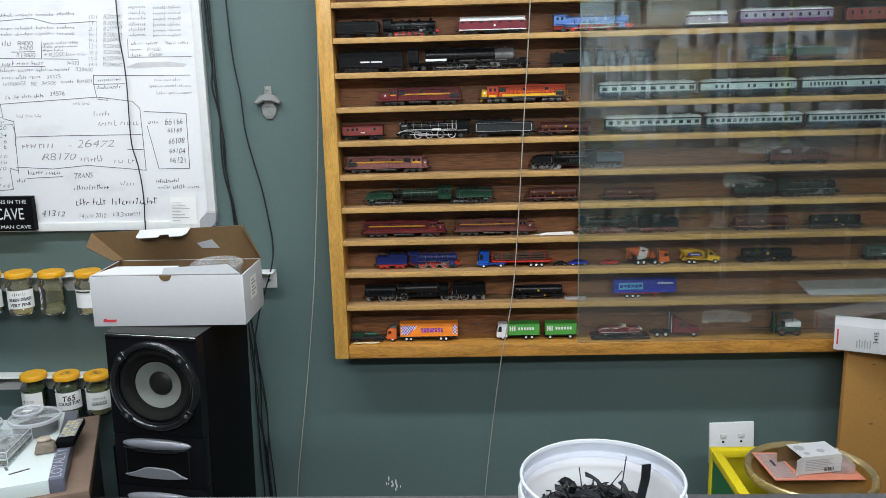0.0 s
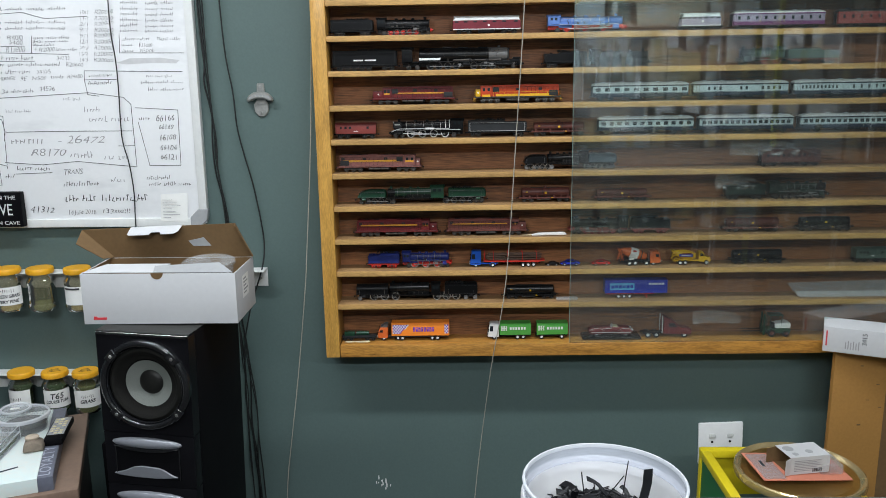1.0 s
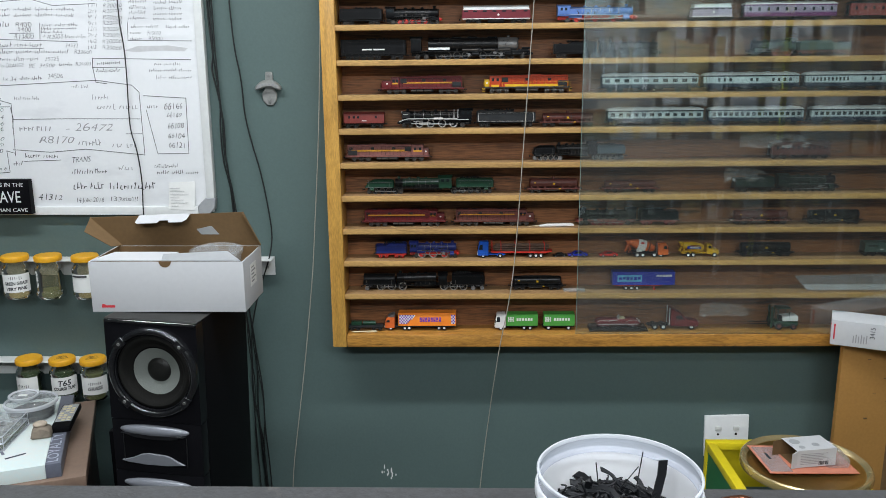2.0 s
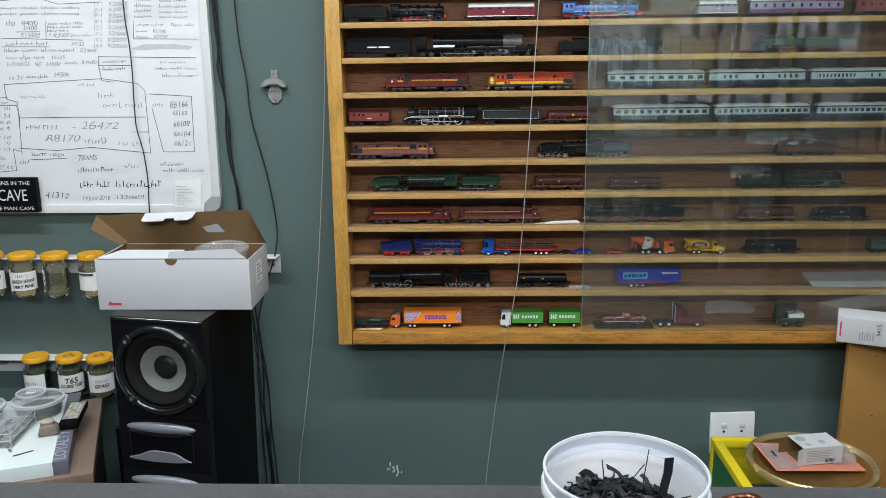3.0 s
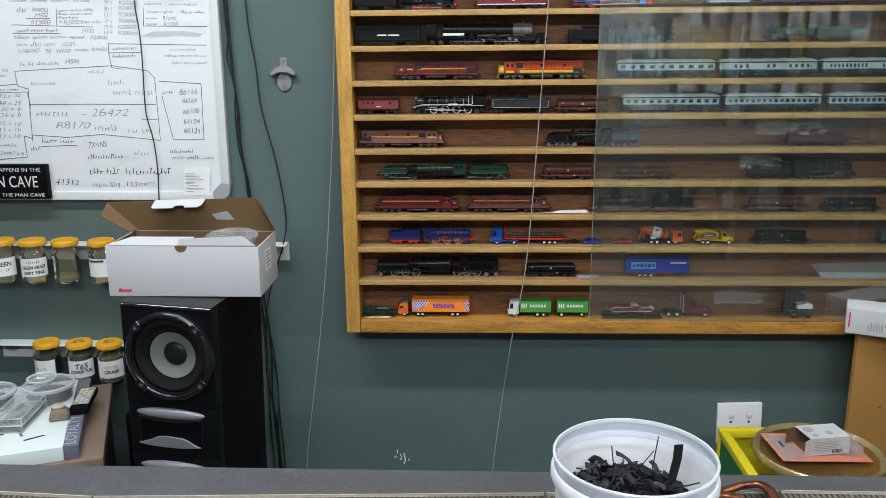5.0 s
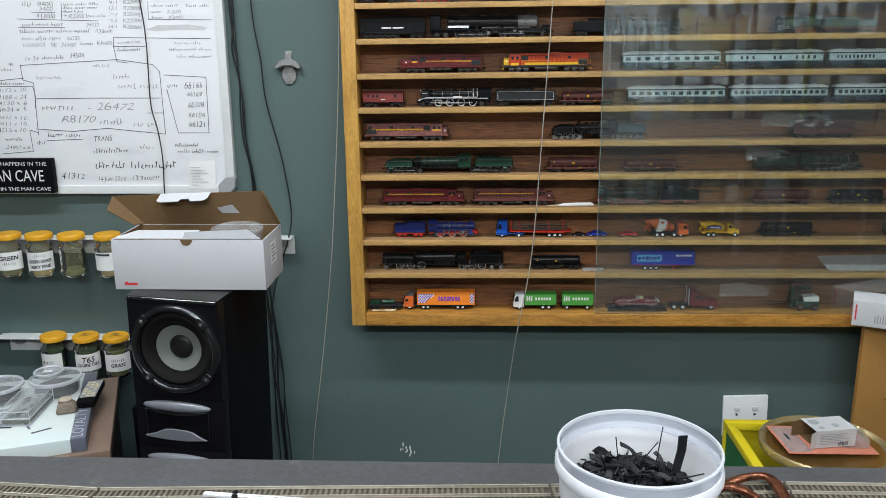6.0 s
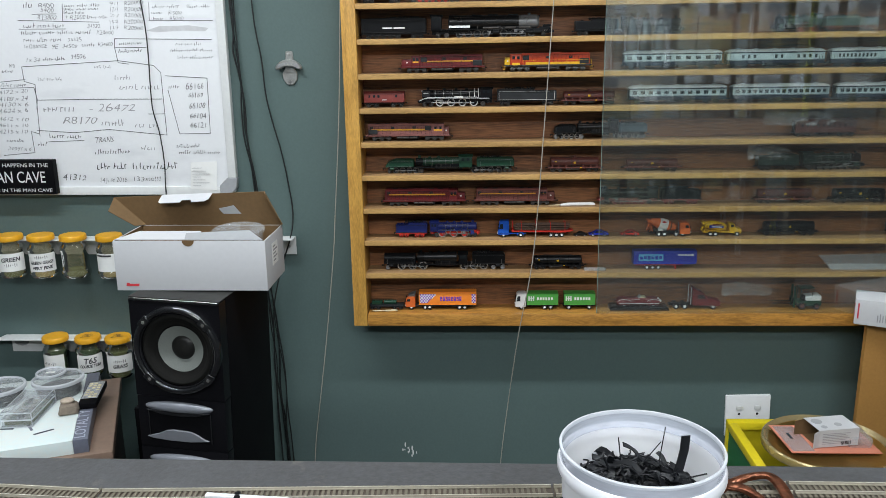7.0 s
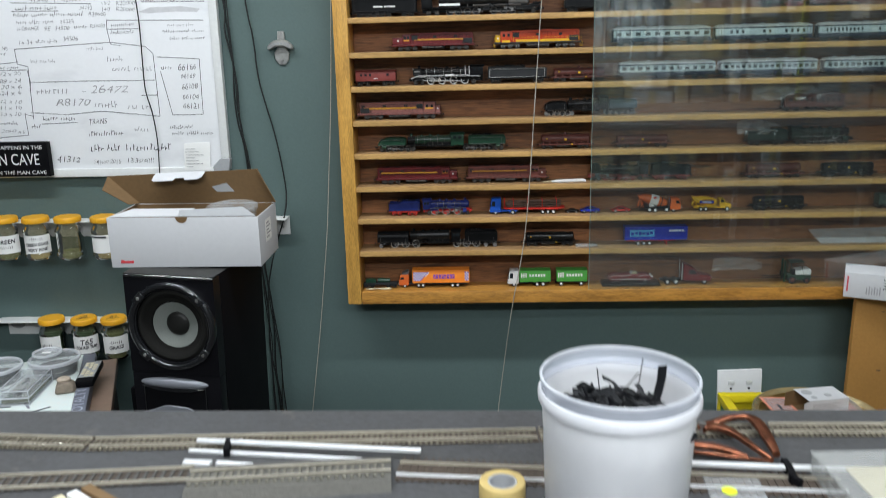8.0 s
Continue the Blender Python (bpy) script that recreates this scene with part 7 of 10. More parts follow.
def blue_trailer(x0, x1, z):
    t = thing("box_trailer", "dark blue toy semi-trailer with a pale blue panel", "toy trailer", pose((x0 + x1) / 2, -0.052, z))
    L = x1 - x0
    b = box_body(t, -L / 2, L / 2, P_TRAILER_BLUE, 0.0155, 0.0500)
    print_block(b, -L * 0.42, -L * 0.03, 0.024, 0.042, P_CYAN)
    for k in range(6):
        print_block(b, -L * 0.40 + 0.010 * k, -L * 0.40 + 0.0075 + 0.010 * k, 0.028 + 0.002 * (k % 2), 0.036 + 0.001 * (k % 3), P_TRAILER_BLUE, yy=-0.0157)
    for k in range(5):
        print_block(b, L * 0.20 + 0.0085 * k, L * 0.20 + 0.0065 + 0.0085 * k, 0.0375, 0.0425, P_WHITE)
    bm = bmesh.new()
    box(bm, -L * 0.47, L * 0.30, -0.010, 0.010, 0.0105, 0.0150)
    part("chassis", bm, P_RED, t)
    bm = bmesh.new()
    for yy in (-0.009, 0.009):
        box(bm, L * 0.17, L * 0.19, yy - 0.0012, yy + 0.0012, 0.0, 0.0105)
    part("landing_legs", bm, P_RED, t)
    for f in (-L * 0.28, -L * 0.19, -L * 0.10):
        axle(t, f, 0.0058)


def mixer_lorry(x0, x1, z, paint, label, bonnet):
    """A mixer lorry: cab, frame, tilted drum with its print, ring, hopper on legs, chute, ladder, tank and wheels."""
    t = thing("mixer_lorry", label, "toy lorry", pose((x0 + x1) / 2, -0.05, z))
    L = x1 - x0
    if bonnet:
        bm = bmesh.new()
        prism(bm, [(L / 2, 0.008), (L / 2, 0.017), (L / 2 - 0.003, 0.0205), (L / 2 - 0.017, 0.0225), (L / 2 - 0.0195, 0.0335), (L / 2 - 0.032, 0.0335), (L / 2 - 0.032, 0.008)], -0.013, 0.013, 0.0012)
        c = part("cab", bm, paint, t)
        for yy in (-0.0132, 0.0132):
            bm = bmesh.new()
            prism(bm, [(L / 2 - 0.0195, 0.0235), (L / 2 - 0.0215, 0.0310), (L / 2 - 0.0285, 0.0310), (L / 2 - 0.0285, 0.0235)], yy - 0.0002, yy + 0.0002)
            part("side_window", bm, P_WINDOW, c)
            bm = bmesh.new()
            for k in range(5):
                a = math.pi * k / 4
                b = math.pi * (k + 1) / 4
                if k < 4:
                    rod(bm, (L / 2 - 0.0115 + 0.0078 * math.cos(a), yy, 0.0065 + 0.0078 * math.sin(a)), (L / 2 - 0.0115 + 0.0078 * math.cos(b), yy, 0.0065 + 0.0078 * math.sin(b)), 0.0011, seg=6)
            part("mudguard", bm, paint, c)
        bm = bmesh.new()
        box(bm, L / 2 - 0.0006, L / 2 + 0.0006, -0.008, 0.008, 0.0095, 0.0165)
        part("grille", bm, P_GREY, c)
        wheels, r, cx, cz, tilt = (-0.0285, -0.0155, L / 2 - 0.0115), 0.0060, -0.0125, 0.0255, -80
        profile = [(0.0001, -0.026), (0.0085, -0.026), (0.0115, -0.014), (0.0125, 0.0), (0.0120, 0.010), (0.0085, 0.024), (0.0072, 0.029), (0.0001, 0.029)]
    else:
        lorry_cab(t, L / 2, 1, paint, h=0.037, ln=0.0275)
        wheels, r, cx, cz, tilt = (-0.025, -0.0103, 0.0195, 0.0372), 0.0064, -0.0125, 0.0300, -74
        profile = [(0.0001, -0.034), (0.0080, -0.034), (0.0132, -0.016), (0.0148, 0.0), (0.0141, 0.010), (0.0090, 0.027), (0.0074, 0.034), (0.0001, 0.034)]
    m = Matrix.Translation((cx, 0, cz)) @ pose(0, 0, 0, 0, tilt, 0)
    bm = bmesh.new()
    box(bm, -L / 2 + 0.006, L / 2 - 0.024, -0.009, 0.009, 0.0085, 0.0125, 0.0004)
    box(bm, -L * 0.36, L * 0.02, -0.0125, 0.0125, 0.0128, 0.0142, 0.0003)
    part("chassis", bm, paint if bonnet else P_BLACK, t)
    bm = bmesh.new()
    lathe(bm, profile, 28, m)
    d = part("drum", bm, paint, t)
    bm = bmesh.new()
    zf = profile[2][1] - 0.003
    lathe(bm, [(0.0100, zf - 0.0012), (profile[2][0] + 0.0004, zf - 0.0012), (profile[2][0] + 0.0007, zf), (profile[2][0] + 0.0008, zf + 0.0012), (0.0100, zf + 0.0012)], 28, m)
    part("drum_ring", bm, P_YELLOW if bonnet else P_TRUCK, d)
    for k in range(3):
        bm = bmesh.new()
        for i in range(10):
            a, b = 0.9 + 0.28 * i + 2.1 * k, 0.9 + 0.28 * (i + 1) + 2.1 * k
            u, v = 0.012 + 0.0014 * i, 0.012 + 0.0014 * (i + 1)
            ru, rv = 0.0141 - (u - 0.010) * 0.30, 0.0141 - (v - 0.010) * 0.30
            if bonnet:
                ru, rv = ru - 0.0022, rv - 0.0022
            rod(bm, m @ Vector((ru * math.cos(a), ru * math.sin(a), u)), m @ Vector((rv * math.cos(b), rv * math.sin(b), v)), 0.0006, seg=5)
        part("drum_flight", bm, paint, d)
    if bonnet:
        for xa, xb, za, zb, paint_of in ((-0.0315, 0.0045, 0.0222, 0.0290, P_TRAILER_BLUE), (-0.0255, -0.0005, 0.0240, 0.0268, P_WHITE), (-0.0240, 0.0000, 0.0306, 0.0322, P_MAROON)):
            bm = bmesh.new()
            w = 0.0131 if paint_of is P_WHITE else 0.0127
            prism(bm, [(xa, za), (xb, za - 0.0012), (xb, zb - 0.0012), (xa, zb)], -w, -0.0090)
            part("name_bar", bm, paint_of, d)
    else:
        bm = bmesh.new()
        lathe(bm, [(0.0128, -0.0105), (0.0145, -0.0105), (0.0152, 0.0), (0.0145, 0.0110), (0.0128, 0.0110)], 28, m)
        part("band", bm, P_WHITE, d)
        bm = bmesh.new()
        prism(bm, [(cx - 0.006, 0.0385), (cx + 0.0005, 0.0412), (cx + 0.007, 0.0385), (cx + 0.0005, 0.0352)], -0.0143, -0.0090)
        part("print_mark", bm, P_RED, d)
        bm = bmesh.new()
        rod(bm, (-0.0265, -0.0105, 0.0172), (-0.0135, -0.0105, 0.0172), 0.0032, seg=14)
        part("water_tank", bm, P_WHITE, t)
        bm = bmesh.new()
        rod(bm, (L / 2 - 0.0305, -0.010, 0.010), (L / 2 - 0.0305, -0.010, 0.040), 0.0011, seg=8)
        part("exhaust_stack", bm, P_DULL, t)
    # hopper, legs, chute and ladder at the tail
    top = 0.0385 if bonnet else 0.0445
    bm = bmesh.new()
    prism(bm, [(-L / 2 + 0.0005, top), (-L / 2 + 0.0125, top - 0.001), (-L / 2 + 0.0105, top - 0.009), (-L / 2 + 0.0050, top - 0.011)], -0.0085, 0.0085, 0.0008)
    part("hopper", bm, paint, t)
    bm = bmesh.new()
    prism(bm, [(-L / 2 + 0.005, top - 0.012), (-L / 2 + 0.009, top - 0.014), (-L / 2 + 0.003, 0.0135), (-L / 2 - 0.0005, 0.0150)], -0.0042, 0.0042, 0.0006)
    part("chute", bm, paint, t)
    for yy in (-0.0088, 0.0088):
        bm = bmesh.new()
        rod(bm, (-L / 2 + 0.0165, yy, 0.0120), (-L / 2 + 0.0085, yy, top - 0.008), 0.0010, seg=6)
        rod(bm, (-L / 2 + 0.0075, yy, 0.0120), (-L / 2 + 0.0150, yy, 0.0270), 0.0009, seg=6)
        part("hopper_leg", bm, paint, t)
    bm = bmesh.new()
    for yy in (-0.0118, -0.0098):
        rod(bm, (-L / 2 + 0.0115, yy, 0.0130), (-L / 2 + 0.0105, yy, top - 0.002), 0.0004, seg=5)
    for k in range(5):
        rod(bm, (-L / 2 + 0.0112, -0.0118, 0.017 + 0.0045 * k), (-L / 2 + 0.0112, -0.0098, 0.017 + 0.0045 * k), 0.0004, seg=5)
    part("ladder", bm, paint, t)
    for f in wheels:
        axle(t, f, r)


def tractor_unit(x0, x1, z):
    t = thing("tractor_unit", "dark red toy tractor unit with a tall sleeper cab", "toy lorry", pose((x0 + x1) / 2, -0.05, z))
    L = x1 - x0
    bm = bmesh.new()
    prism(bm, [(L / 2, 0.008), (L / 2, 0.022), (L * 0.25, 0.028), (L * 0.16, 0.044), (-L * 0.04, 0.058), (-L * 0.06, 0.058), (-L * 0.06, 0.010)], -0.0165, 0.0165, 0.002)
    c = part("cab", bm, P_MAROON, t)
    for yy in (-0.0167, 0.0167):
        bm = bmesh.new()
        prism(bm, [(L * 0.215, 0.029), (L * 0.15, 0.040), (L * 0.04, 0.040), (L * 0.04, 0.029)], yy - 0.0002, yy + 0.0002)
        part("side_window", bm, P_WINDOW, c)
        bm = bmesh.new()
        rod(bm, (-L * 0.085, yy * 0.85, 0.012), (-L * 0.085, yy * 0.85, 0.060), 0.0012, seg=8)
        part("exhaust_stack", bm, P_SILVER, t)
    bm = bmesh.new()
    box(bm, -L / 2, L * 0.4, -0.008, 0.008, 0.0090, 0.0135)
    part("chassis", bm, P_BLACK, t)
    bm = bmesh.new()
    box(bm, L / 2 - 0.001, L / 2 + 0.0015, -0.010, 0.010, 0.009, 0.020, 0.0005)
    part("grille", bm, P_SILVER, t)
    for f in (-L * 0.37, -L * 0.20, L * 0.36):
        axle(t, f, 0.0078, rim=P_SILVER, half=0.0135)


def roadster(x0, x1, z):
    """A long low sports car on a black plinth."""
    xc, L = (x0 + x1) / 2, x1 - x0
    p = thing("display_plinth", "black plastic display plinth on the bottom shelf", "plinth", pose(xc, -0.055, z))
    bm = bmesh.new()
    prism(bm, [(-L / 2, 0.0), (L / 2, 0.0), (L / 2 - 0.004, 0.008), (-L / 2 + 0.004, 0.008)], -0.024, 0.024, 0.001)
    part("base", bm, BLACK_GLOSS, p)
    t = thing("model_roadster", "wine-red vintage model roadster with bright trim on a plinth", "model car", pose(xc, -0.055, z + 0.008))
    l = L * 0.78
    bm = bmesh.new()
    prism(bm, [(-l / 2, 0.010), (-l * 0.46, 0.017), (-l * 0.30, 0.021), (-l * 0.05, 0.023), (l * 0.12, 0.022), (l * 0.34, 0.021), (l / 2, 0.010), (l * 0.45, 0.006), (-l * 0.45, 0.006)], -0.012, 0.012, 0.003)
    part("body", bm, P_MAROON, t)
    for f in (-0.33, 0.30):
        for s in (-1, 1):
            bm = bmesh.new()
            ball(bm, (f * l, s * 0.0125, 0.0115), 0.0115, (1.7, 0.45, 0.95), 16)
            part("wing", bm, P_MAROON, t)
            road_wheel(t, f * l, 0.0085, s * 0.0150, rim=P_SILVER, w=0.004)
    bm = bmesh.new()
    box(bm, -l * 0.44, l * 0.42, -0.0182, -0.0172, 0.0095, 0.0108)
    part("chrome_strip", bm, P_SILVER, t)
    for f in (-0.33, 0.30):
        bm = bmesh.new()
        last = None
        for k in range(9):
            w0 = radians(20 + 17.5 * k)
            p = Vector((f * l + 0.0195 * math.cos(w0), -0.0172, 0.0115 + 0.0098 * math.sin(w0)))
            if last:
                rod(bm, last, p, 0.0005, seg=5)
            last = p
        part("wing_bead", bm, P_SILVER, t)
    bm = bmesh.new()
    ball(bm, (l * 0.47, 0, 0.0125), 0.005, (0.6, 1.8, 0.9), 12)
    part("grille", bm, P_SILVER, t)
    for s in (-1, 1):
        bm = bmesh.new()
        ball(bm, (l * 0.44, s * 0.009, 0.0165), 0.0026, (1.2, 1, 1), 10)
        part("headlight", bm, P_SILVER, t)
        bm = bmesh.new()
        rod(bm, (l * 0.02, s * 0.0122, 0.0205), (-l * 0.42, s * 0.0122, 0.0155), 0.0006, seg=5)
        part("body_bead", bm, P_SILVER, t)
    bm = bmesh.new()
    prism(bm, [(l * -0.02, 0.022), (l * 0.03, 0.029), (l * 0.035, 0.029), (l * 0.0, 0.022)], -0.010, 0.010)
    part("windscreen", bm, P_SILVER, t)
    bm = bmesh.new()
    box(bm, l * 0.03, l * 0.14, -0.008, 0.008, 0.020, 0.0265, 0.002)
    part("seat", bm, P_CREAM, t)


def forklift(x0, x1, z):
    t = thing("forklift", "green toy forklift with a white rear body", "toy forklift", pose((x0 + x1) / 2, -0.05, z))
    L = x1 - x0
    bm = bmesh.new()
    prism(bm, [(L * 0.02, 0.008), (L / 2, 0.008), (L / 2, 0.022), (L * 0.02, 0.020)], -0.016, 0.016, 0.0015)
    part("chassis", bm, P_GREEN, t)
    bm = bmesh.new()
    prism(bm, [(L * 0.18, 0.022), (L / 2, 0.022), (L / 2, 0.036), (L * 0.44, 0.039), (L * 0.18, 0.034)], -0.015, 0.015, 0.0018)
    part("counterweight", bm, P_WHITE, t)
    bm = bmesh.new()
    for xm, yy in ((L * 0.06, -0.013), (L * 0.06, 0.013), (L * 0.30, -0.013), (L * 0.30, 0.013)):
        rod(bm, (xm, yy, 0.020), (xm + 0.002, yy, 0.057), 0.0011, seg=6)
    box(bm, L * 0.05, L * 0.34, -0.015, 0.015, 0.056, 0.059, 0.0008)
    part("cab_guard", bm, P_GREEN, t)
    bm = bmesh.new()
    box(bm, L * 0.12, L * 0.20, -0.007, 0.007, 0.020, 0.034, 0.0015)
    part("seat", bm, P_BLACK, t)
    for yy in (-0.010, 0.010):
        bm = bmesh.new()
        box(bm, -L * 0.07, -L * 0.03, yy - 0.0018, yy + 0.0018, 0.003, 0.062, 0.0005)
        part("mast", bm, P_GREEN, t)
        bm = bmesh.new()
        box(bm, -L / 2, -L * 0.07, yy - 0.002, yy + 0.002, 0.014, 0.0158)
        box(bm, -L * 0.09, -L * 0.07, yy - 0.002, yy + 0.002, 0.014, 0.030)
        part("fork", bm, P_BLACK, t)
    for f, r in ((L * 0.10, 0.0100), (L * 0.40, 0.0082)):
        axle(t, f, r, rim=P_BROWN, half=0.0160, w=0.007)


log_lorry(0.117, 0.315, Z[7])
mixer_lorry(0.507, 0.620, Z[7], P_MIXER, "orange toy mixer lorry with a white drum", False)
mixer_lorry(0.649, 0.752, Z[7], P_YELLOW, "yellow toy mixer lorry with a bonnet", True)
blue_trailer(0.475, 0.640, Z[8])
orange_lorry(-0.134, 0.059, Z[9])
green_lorry(0.164, 0.279, Z[9], False)
green_lorry(0.292, 0.378, Z[9], True)
roadster(0.416, 0.574, Z[9])
tractor_unit(0.576, 0.710, Z[9])
forklift(0.848, 0.974, Z[9])

# small oddments on the shelves
t = thing("loco_chassis", "bare dark green model chassis on the bottom shelf", "model chassis", pose(-0.185, -0.058, Z[9]))
bm = bmesh.new()
box(bm, -0.046, 0.046, -0.012, 0.012, 0.009, 0.014, 0.0006)
part("frame", bm, P_GREY, t)
bm = bmesh.new()
box(bm, -0.040, -0.012, -0.009, 0.009, 0.014, 0.024, 0.0015)
rod(bm, (-0.008, 0, 0.019), (0.026, 0, 0.019), 0.006, seg=16)
part("motor", bm, P_GREEN, t)
for e in (-1, 1):
    bogie(t, e * 0.030, 2, 0.017, 0.0056, P_BLACK)
strand("string", [(-0.222, -0.082, Z[9] + 0.002), (-0.20, -0.078, Z[9] + 0.002), (-0.175, -0.087, Z[9] + 0.002), (-0.150, -0.080, Z[9] + 0.002), (-0.165, -0.074, Z[9] + 0.002), (-0.215, -0.086, Z[9] + 0.002)], 0.0014, P_CREAM, "short piece of cream string on the bottom shelf", "string")
t = thing("craft_knife", "white plastic craft knife lying on a shelf", "knife", pose(0.308, -0.072, Z[6], 0, 0, 3))
bm = bmesh.new()
prism(bm, [(-0.030, 0.0005), (0.060, 0.0005), (0.062, 0.004), (0.055, 0.0085), (-0.010, 0.0075), (-0.030, 0.004)], -0.005, 0.005, 0.0012)
part("handle", bm, P_WHITE, t)
bm = bmesh.new()
prism(bm, [(-0.062, 0.0015), (-0.030, 0.001), (-0.030, 0.0045)], -0.0006, 0.0006)
part("blade", bm, P_CREAM, t)
t = thing("plastic_sleeve", "clear plastic strip lying on a shelf", "plastic strip")
bm = bmesh.new()
box(bm, 0.345, 0.402, -0.080, -0.060, Z[8] + 0.0005, Z[8] + 0.006, 0.001)
part("sleeve", bm, CLEAR, t)
t = thing("paper_sheet", "folded white paper leaning on a shelf", "paper")
bm = bmesh.new()
sheet(bm, [(0.985, -0.080, Z[8] + 0.002), (1.25, -0.080, Z[8] + 0.002), (1.24, -0.030, Z[8] + 0.034), (0.965, -0.035, Z[8] + 0.030)], 0.0008)
part("sheet", bm, CLEAR, t)


def plastic_wrap(x, z, w, h, d, seed, label):
    """A crumpled clear bag draped over the model behind it."""
    random.seed(seed)
    t = thing("plastic_bag", label, "plastic bag", pose(x, -0.06, z))
    bm = bmesh.new()
    nx, nz = 40, 14
    g = [[bm.verts.new(((i / nx - 0.5) * w + 0.004 * noise.noise(Vector((i * 0.2, k * 0.3, seed + 4))), d * noise.noise(Vector((i * 0.16, k * 0.2, seed))) - 0.008, h * (k / nz) * (0.55 + 0.45 * math.cos((i / nx - 0.35) * 2.4)) + 0.004 * noise.noise(Vector((i * 0.5, k, seed + 9))))) for i in range(nx + 1)] for k in range(nz + 1)]
    for k in range(nz):
        for i in range(nx):
            bm.faces.new((g[k][i], g[k][i + 1], g[k + 1][i + 1], g[k + 1][i]))
    part("film", bm, FILM, t)


plastic_wrap(0.87, Z[4] + 0.03, 0.17, 0.046, 0.03, 3, "crumpled clear plastic bag over an old coach")
plastic_wrap(0.80, Z[5] + 0.028, 0.10, 0.045, 0.03, 8, "crumpled clear plastic bag on a shelf")
plastic_wrap(0.775, Z[9] + 0.040, 0.13, 0.036, 0.02, 12, "crumpled clear plastic bag behind a toy lorry")

# the cabinet hangs a little out of level, with all that stands in it
PIVOT = Matrix.Translation((0.37, 0, 1.2))
TILT = PIVOT @ pose(0, 0, 0, 0, -0.22, 0) @ PIVOT.inverted()
for ob in [cabinet] + [o for o in scene.collection.objects if o not in ROOM_THINGS and o.parent is None]:
    ob.matrix_basis = TILT @ ob.matrix_basis

# ---- writing on the whiteboard ----
random.seed(11)


def note(text, x0, x1, z, hh, ink):
    """Written figures that fill the span x0 to x1."""
    ob = lettering(text, hh * 1.35, ink, board, facing(x0, -0.0166, z, random.uniform(-2.5, 2.5)), "handwriting", 0.0001, random.uniform(0.05, 0.3), "LEFT", -0.00025)
    w = max(v.co.x for v in ob.data.vertices)
    sd = random.uniform(0, 90)
    for v in ob.data.vertices:
        p = Vector((v.co.x / hh * 1.1, v.co.y / hh * 1.3, sd))
        v.co.x += hh * 0.16 * noise.noise(p)
        v.co.y += hh * 0.22 * noise.noise(p * 0.8 + Vector((7, 3, 1)))
    ob.scale = ((x1 - x0) / w, random.uniform(0.95, 1.12), 1)
    tagged(ob, kind="stuff")


def stroke(pts, ink, r=0.0007):
    bm = bmesh.new()
    for (xa, za), (xb, zb) in zip(pts, pts[1:]):
        rod(bm, (xa, -0.0164, za), (xb, -0.0164, zb), r, seg=4)
    tagged(part("pen_line", bm, ink, board), kind="stuff")


def scrawl(x0, x1, z, hh, words, ink):
    """Plain bars where a word stands that is not spelled out."""
    w, hh = (x1 - x0) / words, hh * 1.3
    for k in range(words):
        bm = bmesh.new()
        a, b = x0 + w * k, x0 + w * (k + 0.84)
        t = random.uniform(-0.03, 0.03)
        n = max(2, int((b - a) / (hh * 0.40)))
        p = (b - a) / n
        wd = max(0.0005, hh * 0.046)
        for j in range(n):
            lo, hi = random.uniform(-0.34, -0.26), random.choice((0.06, 0.10, 0.14, 0.18, 0.46))
            zj = t * p * j
            m = Matrix.Translation((a + p * (j + 0.3), -0.0163, z + zj)) @ Matrix.Rotation(random.uniform(-0.1, 0.5), 4, "Y")
            box(bm, -wd, wd, -0.0002, 0.0002, hh * lo, hh * hi, m=m)
            if random.random() < 0.6:
                zz = hh * random.choice((lo, 0.0, hi * 0.8, -0.1))
                box(bm, 0, p * 0.62, -0.0002, 0.0002, zz - wd, zz + wd, m=Matrix.Translation((a + p * (j + 0.25), -0.0163, z + zj)) @ Matrix.Rotation(random.uniform(-0.35, 0.25), 4, "Y"))
        tagged(part("writing_bar", bm, ink, board), kind="stuff")


# notes in marker pen on the whiteboard
scrawl(-1.1140, -1.0810, 1.6040, 0.0130, 1, INK)
note('8400', -1.0730, -1.0320, 1.6035, 0.0120, INK)
note('5400', -1.0700, -1.0340, 1.5915, 0.0110, INK)
stroke([(-1.0910, 1.5820), (-1.0280, 1.5820)], INK)
note('R13800', -1.0810, -1.0280, 1.5730, 0.0120, INK)
stroke([(-1.0090, 1.6070), (-1.0130, 1.5650)], INK)
scrawl(-1.0040, -0.9040, 1.6025, 0.0080, 3, INK)
scrawl(-1.0070, -0.9100, 1.5935, 0.0070, 3, INK)
scrawl(-1.0080, -0.9470, 1.5845, 0.0070, 2, INK)
note('+ R2000', -1.0080, -0.9510, 1.5735, 0.0110, INK)
scrawl(-0.9480, -0.8860, 1.5730, 0.0090, 2, INK)
note('9/1', -0.8860, -0.8610, 1.6060, 0.0090, INK)
note('R20000', -0.8470, -0.7960, 1.6055, 0.0110, INK)
note('12/1', -0.8870, -0.8630, 1.5915, 0.0090, INK)
note('R20000', -0.8480, -0.7980, 1.5905, 0.0100, INK)
note('7/1', -0.8890, -0.8640, 1.5760, 0.0090, INK)
note('R20000', -0.8500, -0.8000, 1.5755, 0.0100, INK)
note('15/2', -0.8910, -0.8660, 1.5600, 0.0090, INK)
note('R20000', -0.8520, -0.8010, 1.5595, 0.0100, INK)
note('14/3', -0.8930, -0.8680, 1.5455, 0.0090, INK)
